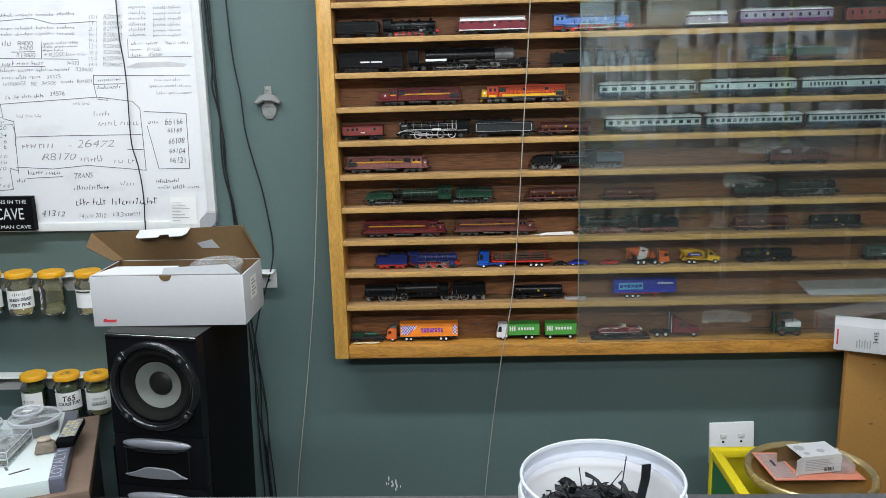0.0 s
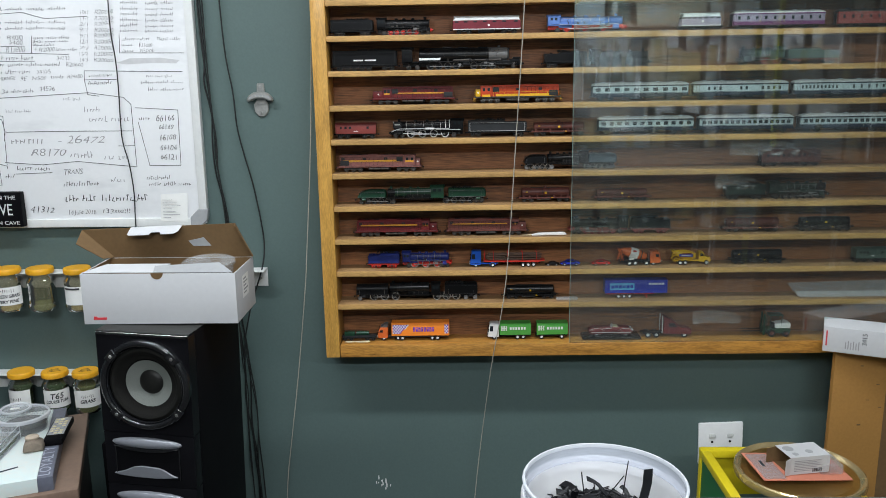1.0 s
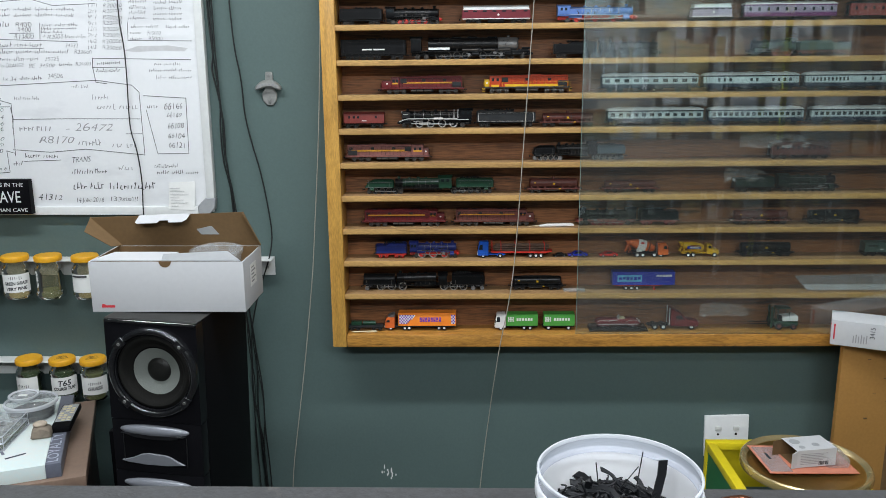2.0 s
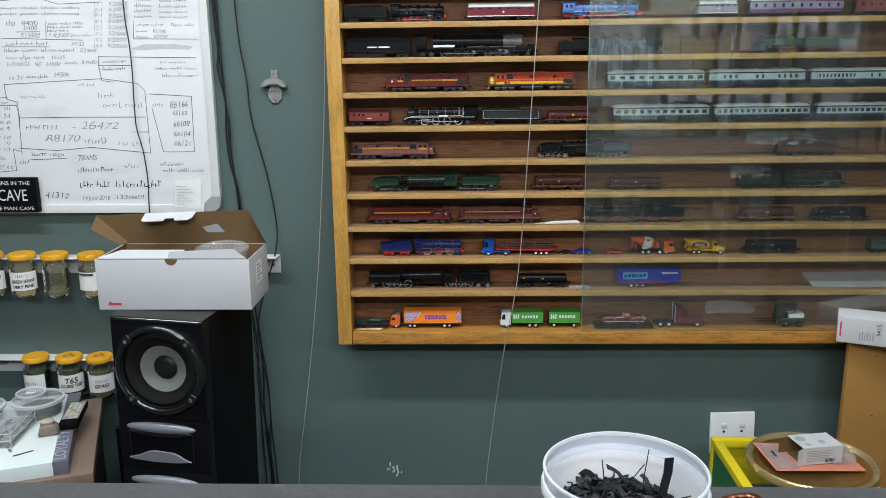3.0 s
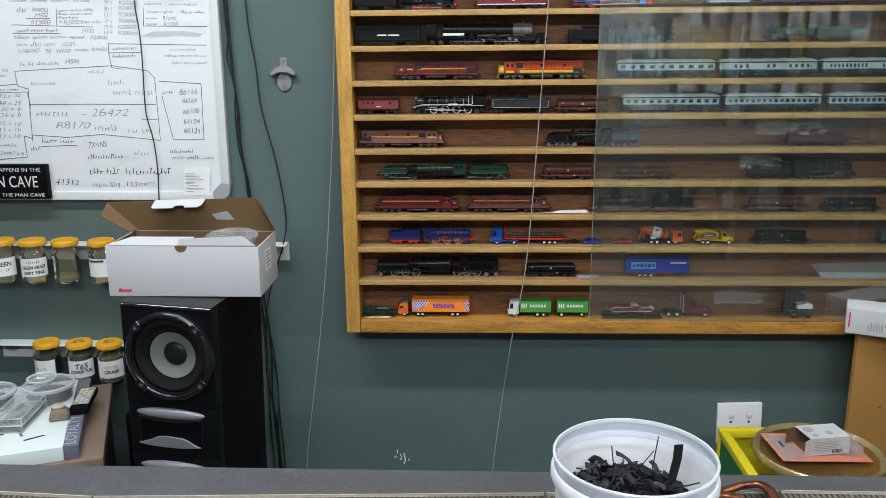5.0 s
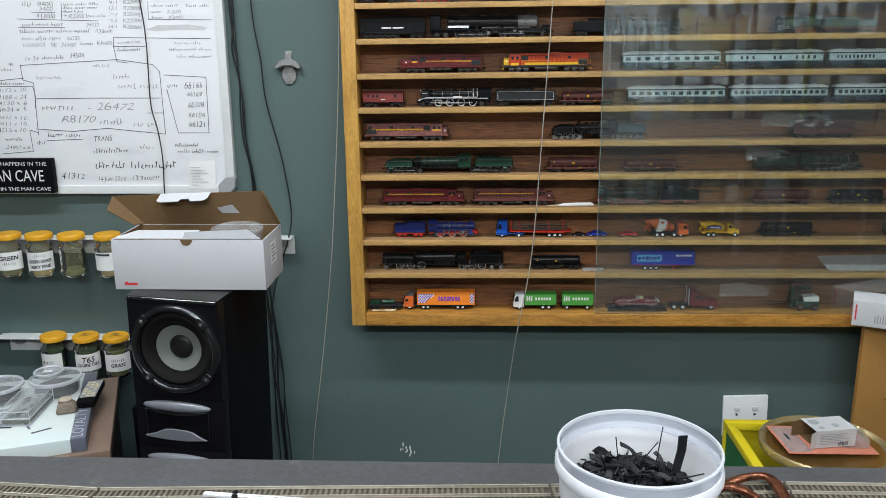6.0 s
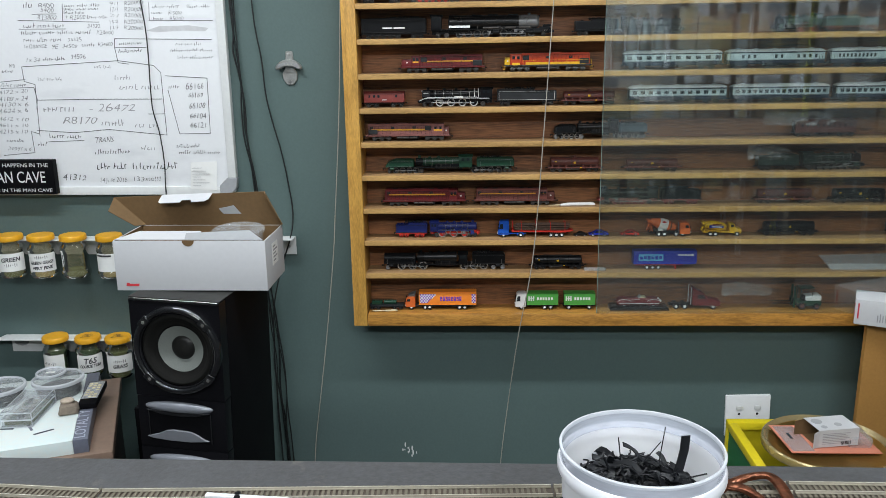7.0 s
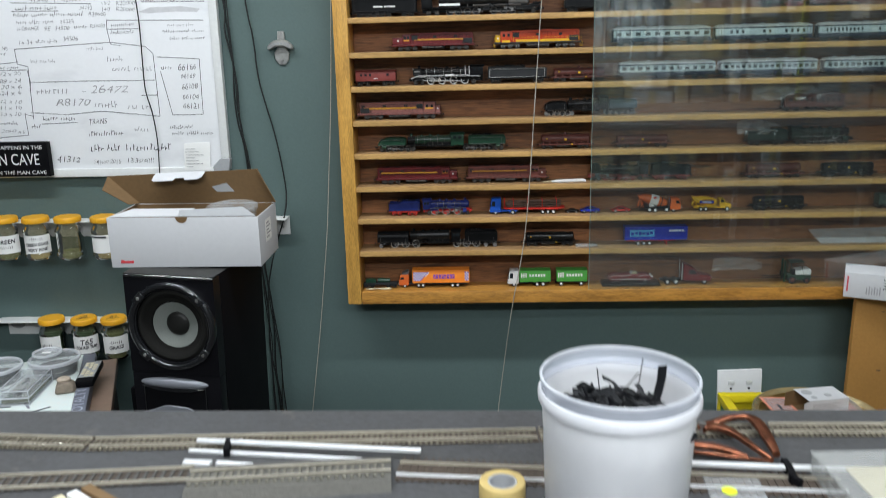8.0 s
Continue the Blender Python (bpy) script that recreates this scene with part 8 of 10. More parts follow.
note('R20000', -0.8530, -0.8030, 1.5445, 0.0100, INK)
note('9/1', -0.8840, -0.8590, 1.6205, 0.0090, INK)
note('R20000', -0.8450, -0.7950, 1.6195, 0.0100, INK)
note('2/1', -0.8820, -0.8580, 1.6350, 0.0090, INK)
note('R20000', -0.8440, -0.7930, 1.6345, 0.0100, INK)
note('11/1', -0.8810, -0.8560, 1.6495, 0.0090, INK)
note('R20000', -0.8420, -0.7920, 1.6485, 0.0100, INK)
note('10/1', -0.8790, -0.8550, 1.6640, 0.0090, INK)
note('R20000', -0.8400, -0.7900, 1.6635, 0.0110, INK)
scrawl(-0.7730, -0.6960, 1.5965, 0.0090, 2, INK)
scrawl(-0.6830, -0.6160, 1.5955, 0.0080, 2, INK)
note('R15000', -0.7330, -0.6980, 1.5805, 0.0090, INK)
scrawl(-0.7770, -0.7430, 1.5815, 0.0070, 1, INK)
note('R5000', -0.7310, -0.6940, 1.5660, 0.0090, INK)
scrawl(-0.7780, -0.7410, 1.5665, 0.0080, 1, INK)
stroke([(-0.7810, 1.6070), (-0.7840, 1.5620), (-0.6180, 1.5600)], INK)
stroke([(-0.8810, 1.5180), (-0.6250, 1.5130)], INK)
stroke([(-1.1320, 1.5670), (-0.9170, 1.5600)], INK)
stroke([(-1.1320, 1.5450), (-1.0070, 1.5440)], INK)
scrawl(-0.7780, -0.7230, 1.6175, 0.0080, 1, INK)
scrawl(-0.7140, -0.6340, 1.6155, 0.0080, 2, INK)
scrawl(-0.7760, -0.7220, 1.6310, 0.0090, 1, INK)
scrawl(-0.7120, -0.6320, 1.6285, 0.0080, 2, INK)
scrawl(-0.7750, -0.7210, 1.6445, 0.0090, 1, INK)
scrawl(-0.7110, -0.6310, 1.6415, 0.0090, 2, INK)
scrawl(-0.7740, -0.7190, 1.6585, 0.0080, 1, INK)
scrawl(-0.7100, -0.6300, 1.6565, 0.0080, 2, INK)
scrawl(-0.7720, -0.7180, 1.6725, 0.0080, 1, INK)
scrawl(-0.7080, -0.6290, 1.6705, 0.0080, 2, INK)
scrawl(-0.7710, -0.7160, 1.6875, 0.0090, 1, INK)
scrawl(-0.7070, -0.6280, 1.6845, 0.0090, 2, INK)
scrawl(-1.1300, -0.9090, 1.6265, 0.0080, 4, INK)
scrawl(-1.1280, -0.9080, 1.6415, 0.0080, 4, INK)
scrawl(-1.1230, -0.9040, 1.6745, 0.0080, 4, INK)
stroke([(-1.1520, 1.6580), (-1.0270, 1.6660), (-0.9710, 1.6500), (-0.8610, 1.6540)], INK)
scrawl(-1.1210, -1.0030, 1.5525, 0.0110, 3, INK)
note('34332', -0.9510, -0.9150, 1.5500, 0.0100, INK)
scrawl(-1.1290, -0.9330, 1.5360, 0.0110, 4, INK)
note('R20600', -0.9280, -0.8820, 1.5345, 0.0100, INK)
scrawl(-1.1250, -1.0150, 1.5175, 0.0100, 3, INK)
note('35325', -1.0070, -0.9690, 1.5165, 0.0100, INK)
note('1x ORANGE', -1.1270, -1.0630, 1.4995, 0.0100, INK)
note('9E', -1.0530, -1.0310, 1.4995, 0.0100, INK)
note('34500', -1.0240, -0.9820, 1.5000, 0.0100, INK)
scrawl(-0.9700, -0.9290, 1.5035, 0.0090, 1, INK)
note('R34600', -0.9270, -0.8870, 1.5040, 0.0100, INK)
note('1x 34', -1.1270, -1.0870, 1.4650, 0.0110, INK)
scrawl(-1.0790, -1.0140, 1.4680, 0.0100, 2, INK)
note('34506', -1.0040, -0.9640, 1.4725, 0.0110, INK)
scrawl(-0.8710, -0.7960, 1.5055, 0.0100, 1, INK)
scrawl(-0.8740, -0.7990, 1.4865, 0.0100, 1, INK)
stroke([(-0.8840, 1.4950), (-0.7990, 1.4950)], INK)
stroke([(-0.8810, 1.5180), (-0.8830, 1.4950), (-0.8780, 1.4570)], INK)
scrawl(-0.7210, -0.6480, 1.5025, 0.0080, 3, INK)
scrawl(-0.7360, -0.6180, 1.4865, 0.0080, 3, INK)
scrawl(-0.7190, -0.6190, 1.4685, 0.0090, 3, INK)
note('NB', -1.1730, -1.1570, 1.4520, 0.0090, INK)
scrawl(-1.1940, -1.1580, 1.4380, 0.0080, 1, INK)
stroke([(-1.2020, 1.4100), (-1.1340, 1.4160)], INK)
note('24172 x 20', -1.2210, -1.1310, 1.3825, 0.0100, INK)
note('24188 x 24', -1.2230, -1.1330, 1.3655, 0.0110, INK)
note('24130 x 6', -1.2260, -1.1350, 1.3490, 0.0110, INK)
note('24624 x 6', -1.2280, -1.1380, 1.3320, 0.0110, INK)
note('24612 x 10', -1.2310, -1.1400, 1.3135, 0.0100, INK)
note('24611 x 10', -1.2340, -1.1430, 1.2965, 0.0100, INK)
note('24215 x 10', -1.2360, -1.1450, 1.2790, 0.0110, INK)
scrawl(-1.2080, -1.1510, 1.2550, 0.0090, 1, INK)
note('24997 x 6', -1.2080, -1.1420, 1.2335, 0.0100, INK)
stroke([(-1.2040, 1.3940), (-1.1130, 1.3950), (-1.1080, 1.3640), (-1.1130, 1.3380)], INK)
stroke([(-1.2210, 1.2150), (-1.1340, 1.2220), (-1.1360, 1.2790), (-1.1130, 1.2720)], INK)
scrawl(-1.2030, -1.1280, 1.4015, 0.0090, 2, INK)
stroke([(-1.1390, 1.4490), (-0.8770, 1.4620), (-0.7850, 1.4490), (-0.7670, 1.4310), (-0.7660, 1.2670), (-0.9230, 1.2830), (-1.0180, 1.2750), (-1.1190, 1.2820)], INK)
stroke([(-1.1390, 1.4490), (-1.1370, 1.4110), (-1.1090, 1.4030), (-1.1140, 1.2650)], INK)
stroke([(-1.1070, 1.3620), (-0.9540, 1.3630), (-0.7700, 1.3620)], INK)
stroke([(-0.8780, 1.4570), (-0.8500, 1.4530)], INK)
stroke([(-0.8110, 1.3230), (-0.7660, 1.3230)], INK)
stroke([(-0.7560, 1.4220), (-0.6450, 1.4150), (-0.6480, 1.2700), (-0.7310, 1.2700), (-0.7520, 1.3850)], INK)
scrawl(-0.7500, -0.7150, 1.3945, 0.0110, 1, INK)
note('66166', -0.7050, -0.6560, 1.3940, 0.0140, INK)
note('66169', -0.7000, -0.6590, 1.3715, 0.0140, INK)
note('66108', -0.7010, -0.6550, 1.3420, 0.0140, INK)
note('66104', -0.7000, -0.6560, 1.3170, 0.0140, INK)
note('66121', -0.7010, -0.6570, 1.2920, 0.0150, INK)
scrawl(-1.0970, -0.9870, 1.3395, 0.0200, 1, INK_FADED)
note('- 26472', -0.9730, -0.8460, 1.3385, 0.0190, INK_FADED)
note('R8170', -1.0480, -0.9510, 1.3065, 0.0180, INK_FADED)
scrawl(-0.9410, -0.8670, 1.3005, 0.0170, 1, INK_FADED)
scrawl(-0.8510, -0.7780, 1.2935, 0.0150, 2, INK_FADED)
scrawl(-0.8930, -0.8380, 1.4180, 0.0130, 1, INK_FADED)
scrawl(-0.8820, -0.7640, 1.3935, 0.0140, 2, INK_FADED)
scrawl(-0.9440, -0.8940, 1.4465, 0.0080, 2, INK_FADED)
scrawl(-1.1000, -1.0270, 1.4165, 0.0090, 3, INK_FADED)
scrawl(-1.0890, -0.9890, 1.2655, 0.0120, 2, INK)
stroke([(-1.0920, 1.2510), (-0.9940, 1.2540)], INK)
scrawl(-1.1230, -1.0900, 1.2445, 0.0110, 1, INK)
note('TRANS', -0.9650, -0.9120, 1.2550, 0.0140, INK)
scrawl(-0.9680, -0.8530, 1.2215, 0.0130, 1, INK)
scrawl(-0.8410, -0.7900, 1.2330, 0.0140, 1, INK_FADED)
scrawl(-0.7430, -0.6660, 1.2365, 0.0100, 1, INK)
scrawl(-0.7380, -0.6190, 1.2200, 0.0100, 3, INK)
scrawl(-0.9680, -0.8760, 1.1835, 0.0170, 2, INK)
scrawl(-0.8700, -0.7210, 1.1825, 0.0180, 1, INK)
note('41312', -1.0660, -1.0000, 1.1550, 0.0160, INK)
note('14 Julie 2018', -0.9650, -0.8880, 1.1455, 0.0110, INK)
note('133ste!!!', -0.8730, -0.7960, 1.1490, 0.0130, INK)

SMUDGE = mat("smudged_ink", (0.55, 0.55, 0.56), 0.4, var=0.1, scale=30)
bm = bmesh.new()
prism(bm, [(-0.795, 1.537), (-0.77, 1.533), (-0.70, 1.536), (-0.64, 1.534), (-0.63, 1.542), (-0.68, 1.549), (-0.76, 1.548)], -0.0163, -0.0161)
part("smudge", bm, SMUDGE, board)
t = thing("paper_note", "small creased paper note taped to the whiteboard", "note")
bm = bmesh.new()
sheet(bm, [(-0.711, -0.0225, 1.122), (-0.640, -0.0225, 1.118), (-0.636, -0.0175, 1.196), (-0.708, -0.0175, 1.193)], 0.0004)
p = part("sheet", bm, PAPER, t)
for k in range(7):
    bm = bmesh.new()
    box(bm, -0.704, -0.704 + 0.02 + 0.036 * ((k * 37) % 10) / 10, -0.0238, -0.0232, 1.130 + 0.008 * k, 1.1312 + 0.008 * k)
    part("writing_bar", bm, INK_FADED, p)

# ---- black sign under the whiteboard ----
sign = thing("wall_sign", "black sign with white capital lettering about a man cave", "sign")
bm = bmesh.new()
box(bm, -1.283, -1.073, -0.046, -0.026, 1.113, 1.206, 0.001)
part("plaque", bm, BLACK_SATIN, sign)
bm = bmesh.new()
box(bm, -1.25, -1.10, -0.026, -0.001, 1.14, 1.18)
part("mount", bm, BLACK_MATT, sign)
for txt, sz, zz, wid in (("WHAT HAPPENS IN THE", 0.0145, 1.1915, 0.182), ("MAN CAVE", 0.044, 1.158, 0.158), ("STAYS IN THE MAN CAVE", 0.0135, 1.1235, 0.190)):
    ob = lettering(txt, sz, P_WHITE, sign, facing(-1.178, -0.0463, zz), thick=0.0003)
    w = max(v.co.x for v in ob.data.vertices) - min(v.co.x for v in ob.data.vertices)
    ob.scale = (wid / w, 1.0, 1)

# ---- jar racks ----
JAR_FILL = [mat("green_turf", (0.115, 0.125, 0.055), 0.9, var=0.3, fine=400, bump=0.5), mat("tan_turf", (0.36, 0.28, 0.13), 0.9, var=0.25, fine=400, bump=0.5), mat("dark_turf", (0.035, 0.06, 0.03), 0.9, var=0.3, fine=400, bump=0.5)]


def jar_rack(x0, x1, z):
    t = thing("jar_rack", "white metal angle rack on the wall holding jars by their lids", "rack", group="jar racks")
    bm = bmesh.new()
    box(bm, x0, x1, -0.004, -0.0015, z - 0.052, z, 0.0006)
    part("back_plate", bm, WHITE_METAL, t)
    bm = bmesh.new()
    box(bm, x0 - 0.012, x1, -0.050, -0.004, z - 0.0025, z, 0.0006)
    part("ledge", bm, WHITE_METAL, t)
    bm = bmesh.new()
    sheet(bm, [(x0 - 0.012, -0.050, z - 0.002), (x0 - 0.012, -0.004, z - 0.002), (x0 - 0.034, -0.006, z - 0.012), (x0 - 0.034, -0.050, z - 0.014)], 0.0022)
    part("bent_end", bm, WHITE_METAL, t)
    bm = bmesh.new()
    prism(bm, [(x0 + 0.030 + 0.022 * math.cos(radians(30 * k)), z - 0.020 + 0.014 * math.sin(radians(30 * k))) for k in range(12)], -0.0052, -0.0040)
    part("keyhole_slot", bm, GREY_PLASTIC, t)
    for xs in (x0 + 0.02, x1 - 0.02):
        bm = bmesh.new()
        rod(bm, (xs, -0.004, z - 0.030), (xs, -0.006, z - 0.030), 0.004, 0.003, 12)
        part("screw", bm, STEEL, t)


def jar(x, z, fill, full, label, lines, y=-0.052, turn=0, scribble=False, struck=False, glass=None):
    """A squat glass jar with an orange screw lid; z is the underside of the lid."""
    t = thing("glass_jar", label, "jar", pose(x, y, z, 0, 0, turn + 16), group="jars in the racks")
    bm = bmesh.new()
    lathe(bm, [(0.0290, 0.004), (0.0285, -0.007), (0.0315, -0.013), (0.0362, -0.020), (0.0368, -0.026), (0.0350, -0.032), (0.0350, -0.078), (0.0345, -0.081), (0.0376, -0.086), (0.0380, -0.095), (0.0350, -0.101), (0.0270, -0.102), (0.0001, -0.098)], 36)
    part("glass", bm, glass or JAR_GLASS, t)
    bm = bmesh.new()
    top = -0.097 + 0.08 * full * (0.62 if full < 0.6 else 1.0)
    lathe(bm, [(0.0001, -0.0975), (0.0325, -0.0975), (0.0335, -0.0915), (0.0325, top), (0.0001, top + 0.002)], 28)
    part("contents", bm, fill, t)
    bm = bmesh.new()
    lathe(bm, [(0.0340, 0.0), (0.0348, 0.002), (0.0348, 0.0125), (0.0330, 0.0150), (0.0001, 0.0155)], 48)
    for k in range(40):
        q = 2 * math.pi * k / 40
        rod(bm, (0.0346 * math.cos(q), 0.0346 * math.sin(q), 0.002), (0.0346 * math.cos(q), 0.0346 * math.sin(q), 0.0120), 0.0006, seg=4)
    lid = part("lid", bm, ORANGE_LID, t, "ribbed orange plastic lid")
    if scribble:
        for k in range(3):
            bm = bmesh.new()
            box(bm, -0.018 + 0.004 * k, 0.016 - 0.003 * k, -0.002 + 0.009 * (k - 1), 0.0005 + 0.009 * (k - 1), 0.0155, 0.0158)
            part("writing_bar", bm, INK, lid)
    if struck:
        bm = bmesh.new()
        for k in range(7):
            q0, q1 = radians(-90 - 50 + 9 * k), radians(-90 - 50 + 9 * (k + 1))
            rod(bm, (0.0365 * math.cos(q0), 0.0365 * math.sin(q0), -0.0375), (0.0365 * math.cos(q1), 0.0365 * math.sin(q1), -0.0375), 0.0024, seg=6)
        part("struck_out_bar", bm, INK, t)
    if lines is not None:
        bm = bmesh.new()
        n, r = 14, 0.0363
        a = [radians(-90 - 64 + 128 * k / n) for k in range(n + 1)]
        lo = [bm.verts.new((r * math.cos(v), r * math.sin(v), -0.082)) for v in a]
        hi = [bm.verts.new((r * math.cos(v), r * math.sin(v), -0.032)) for v in a]
        for k in range(n):
            bm.faces.new((lo[k], lo[k + 1], hi[k + 1], hi[k]))
        lb = part("paper_label", bm, PAPER, t)
        for i, (txt, sz) in enumerate(lines):
            zz = -0.057 + (len(lines) - 1) * 0.0075 - 0.015 * i
            if txt:
                ob = lettering(txt, sz * 1.25, INK, lb, facing(0, -0.0367, zz, 2), thick=0.0002, shear=0.2, bold=0.0004)
                wid = max(v.co.x for v in ob.data.vertices) * 2
                fit_w = min(1.0, 0.064 / wid)
                for v in ob.data.vertices:
                    q = v.co.x * fit_w / 0.0367
                    v.co.x, v.co.z = 0.0367 * math.sin(q), v.co.z + 0.0367 * (math.cos(q) - 1)
            else:
                for q in range(7):
                    bm = bmesh.new()
                    hq = 0.0018 + 0.0010 * ((q * 3) % 4)
                    box(bm, -0.0007, 0.0007, -0.0369, -0.0365, zz - hq, zz + hq, m=pose(0, 0, 0, 0, 0, -24 + 8 * q))
                    part("writing_bar", bm, INK, lb)


jar_rack(-1.75, -0.437, 0.986)
jar_rack(-1.285, -0.70, 0.695)
jar(-1.219, 0.988, JAR_FILL[0], 0.35, "glass jar of green scatter with a handwritten label", [("GREEN", 0.013), ("", 0)], turn=6)
jar(-1.131, 0.988, JAR_FILL[1], 0.3, "glass jar of tan scatter with a handwritten label", [("", 0), ("GREEN GRASS", 0.0095), ("VERY FINE", 0.0095)], turn=4)
jar(-1.041, 0.988, JAR_FILL[0], 0.28, "glass jar with a little dark scatter and no label", None)
jar(-0.940, 0.988, JAR_FILL[1], 0.35, "glass jar of tan scatter, its label struck out in black", [], turn=-4, struck=True)
jar(-1.308, 0.988, JAR_FILL[0], 0.5, "glass jar of green scatter with a label", [("", 0)])
jar(-1.128, 0.695, JAR_FILL[2], 0.98, "glass jar of dark green turf with a white label", [("", 0)], turn=-25, glass=JAR_GLASS_CLEAN)
jar(-1.034, 0.695, JAR_FILL[2], 0.98, "glass jar of coarse dark turf labelled by hand", [("T65", 0.018), ("COURSE TURF", 0.0095)], turn=8, scribble=True, glass=JAR_GLASS_CLEAN)
jar(-0.948, 0.695, JAR_FILL[0], 0.9, "glass jar of grass scatter labelled by hand", [("", 0), ("GRASS", 0.011)], turn=6, scribble=True, glass=JAR_GLASS_CLEAN)

# ---- bottle opener ----
CAST = mat("cast_zinc", (0.40, 0.40, 0.385), 0.36, metal=0.7, var=0.15, scale=40, fine=200, bump=0.3)
t = thing("bottle_opener", "cast steel wall-mounted bottle opener", "bottle opener", pose(-0.427, 0, 1.437))
bm = bmesh.new()
prism(bm, [(-0.009, 0.044), (0.009, 0.044), (0.010, 0.030), (0.012, 0.0), (0.020, -0.012), (0.018, -0.030), (0.008, -0.042), (-0.008, -0.042), (-0.018, -0.030), (-0.020, -0.012), (-0.012, 0.0), (-0.010, 0.030)], -0.006, -0.001, 0.0015)
part("back_plate", bm, CAST, t)
bm = bmesh.new()
prism(bm, [(-0.034, -0.003), (-0.034, 0.006), (-0.022, 0.018), (-0.010, 0.023), (0.010, 0.023), (0.022, 0.018), (0.034, 0.006), (0.034, -0.003), (0.022, -0.001), (0.010, 0.005), (-0.010, 0.005), (-0.022, -0.001)], -0.024, -0.006, 0.003)
hood = part("hood", bm, CAST, t)
for k in range(6):
    bm = bmesh.new()
    x = -0.0225 + 0.009 * k
    zz = 0.0125 - 7.0 * x * x
    box(bm, x - 0.003, x + 0.003, -0.0246, -0.0238, zz - 0.0022, zz + 0.0022)
    part("raised_bar", bm, GREY_PLASTIC, hood)
for zz in (0.036, -0.033):
    bm = bmesh.new()
    rod(bm, (0, -0.006, zz), (0, -0.008, zz), 0.0045, 0.0035, 12)
    part("screw", bm, STEEL, t)

# ---- double wall socket ----
t = thing("wall_socket", "white double wall socket with two switches", "socket", pose(0.8275, 0, 0.4625, 0, -2.0, 0))
bm = bmesh.new()
box(bm, -0.0625, 0.0625, -0.011, -0.0005, -0.0625, 0.0625, 0.004)
part("plate", bm, WHITE_PLASTIC, t)
for xs in (-0.024, 0.026):
    bm = bmesh.new()
    box(bm, xs - 0.0085, xs + 0.0085, -0.0145, -0.010, 0.018, 0.031, 0.003)
    part("switch", bm, WHITE_METAL, t)
    for dx, dz in ((0, 0.006), (-0.011, -0.018), (0.011, -0.018)):
        bm = bmesh.new()
        rod(bm, (xs + dx, -0.0112, dz), (xs + dx, -0.0108, dz), 0.0036, seg=12)
        part("pin_hole", bm, BLACK_MATT, t)

# ---- cables and cords ----
def cable(pts, r=0.0032, y=-0.012, label="black cable hanging down the wall", group="black cables"):
    strand("cable", [(p[0], p[2] if len(p) > 2 else y, p[1]) for p in pts], r, CABLE, label, "cable", group)


cable([(-0.573, 2.69), (-0.572, 1.85), (-0.568, 1.61), (-0.566, 1.52), (-0.575, 1.49), (-0.560, 1.423), (-0.552, 1.36), (-0.556, 1.29), (-0.545, 1.20), (-0.540, 1.12), (-0.537, 1.0), (-0.530, 0.90), (-0.520, 0.80), (-0.512, 0.69), (-0.520, 0.60), (-0.503, 0.50), (-0.500, 0.40), (-0.49, 0.30), (-0.47, 0.0)], 0.0025)
cable([(-0.580, 2.69), (-0.578, 1.85), (-0.575, 1.62), (-0.566, 1.50), (-0.556, 1.40), (-0.562, 1.34), (-0.560, 1.25), (-0.548, 1.20), (-0.536, 1.12), (-0.535, 0.95), (-0.505, 0.78), (-0.500, 0.66), (-0.508, 0.52), (-0.492, 0.42), (-0.50, 0.3), (-0.48, 0.0)], 0.0022, -0.010)
cable([(-0.566, 2.69), (-0.563, 1.7), (-0.558, 1.42), (-0.548, 1.34), (-0.552, 1.24), (-0.538, 1.18), (-0.528, 1.08), (-0.520, 0.9), (-0.498, 0.70), (-0.486, 0.60), (-0.488, 0.48), (-0.478, 0.36), (-0.47, 0.0)], 0.0019, -0.016)
cable([(-0.530, 2.69), (-0.525, 1.9), (-0.516, 1.62), (-0.510, 1.53), (-0.497, 1.46), (-0.495, 1.37), (-0.478, 1.29), (-0.460, 1.22), (-0.446, 1.13), (-0.437, 1.045), (-0.444, 0.99, -0.03), (-0.462, 0.939, -0.035), (-0.490, 0.858, -0.03), (-0.510, 0.76, -0.03), (-0.515, 0.5, -0.02), (-0.50, 0.0, -0.02)], 0.0020, -0.012, "single black cable curving down the wall")
cable([(-0.81, 2.2), (-0.795, 1.8), (-0.800, 1.611), (-0.793, 1.562), (-0.791, 1.488), (-0.796, 1.361), (-0.793, 1.322), (-0.782, 1.283), (-0.775, 1.197), (-0.781, 1.117), (-0.78, 1.0)], 0.0016, -0.026, "thin black cable hanging over the whiteboard")
strand("pull_cord", [(-0.27, -0.02, 2.69), (-0.279, -0.02, 1.75), (-0.285, -0.02, 1.604), (-0.299, -0.02, 1.32), (-0.325, -0.02, 1.015), (-0.330, -0.02, 0.95), (-0.362, -0.02, 0.689), (-0.390, -0.02, 0.50), (-0.416, -0.02, 0.328), (-0.42, -0.02, 0.2)], 0.0014, CORD, "thin pale cord hanging beside the cabinet", "cord", "hanging cords")
strand("pull_cord", [(0.27, -0.10, 2.69), (0.262, -0.108, 1.9), (0.249, -0.108, 1.592), (0.233, -0.106, 1.324), (0.217, -0.105, 1.037), (0.203, -0.106, 0.90), (0.176, -0.107, 0.764), (0.158, -0.06, 0.60), (0.130, -0.03, 0.345), (0.12, -0.03, 0.2)], 0.0013, CORD, "thin pale cord hanging in front of the cabinet", "cord", "hanging cords")
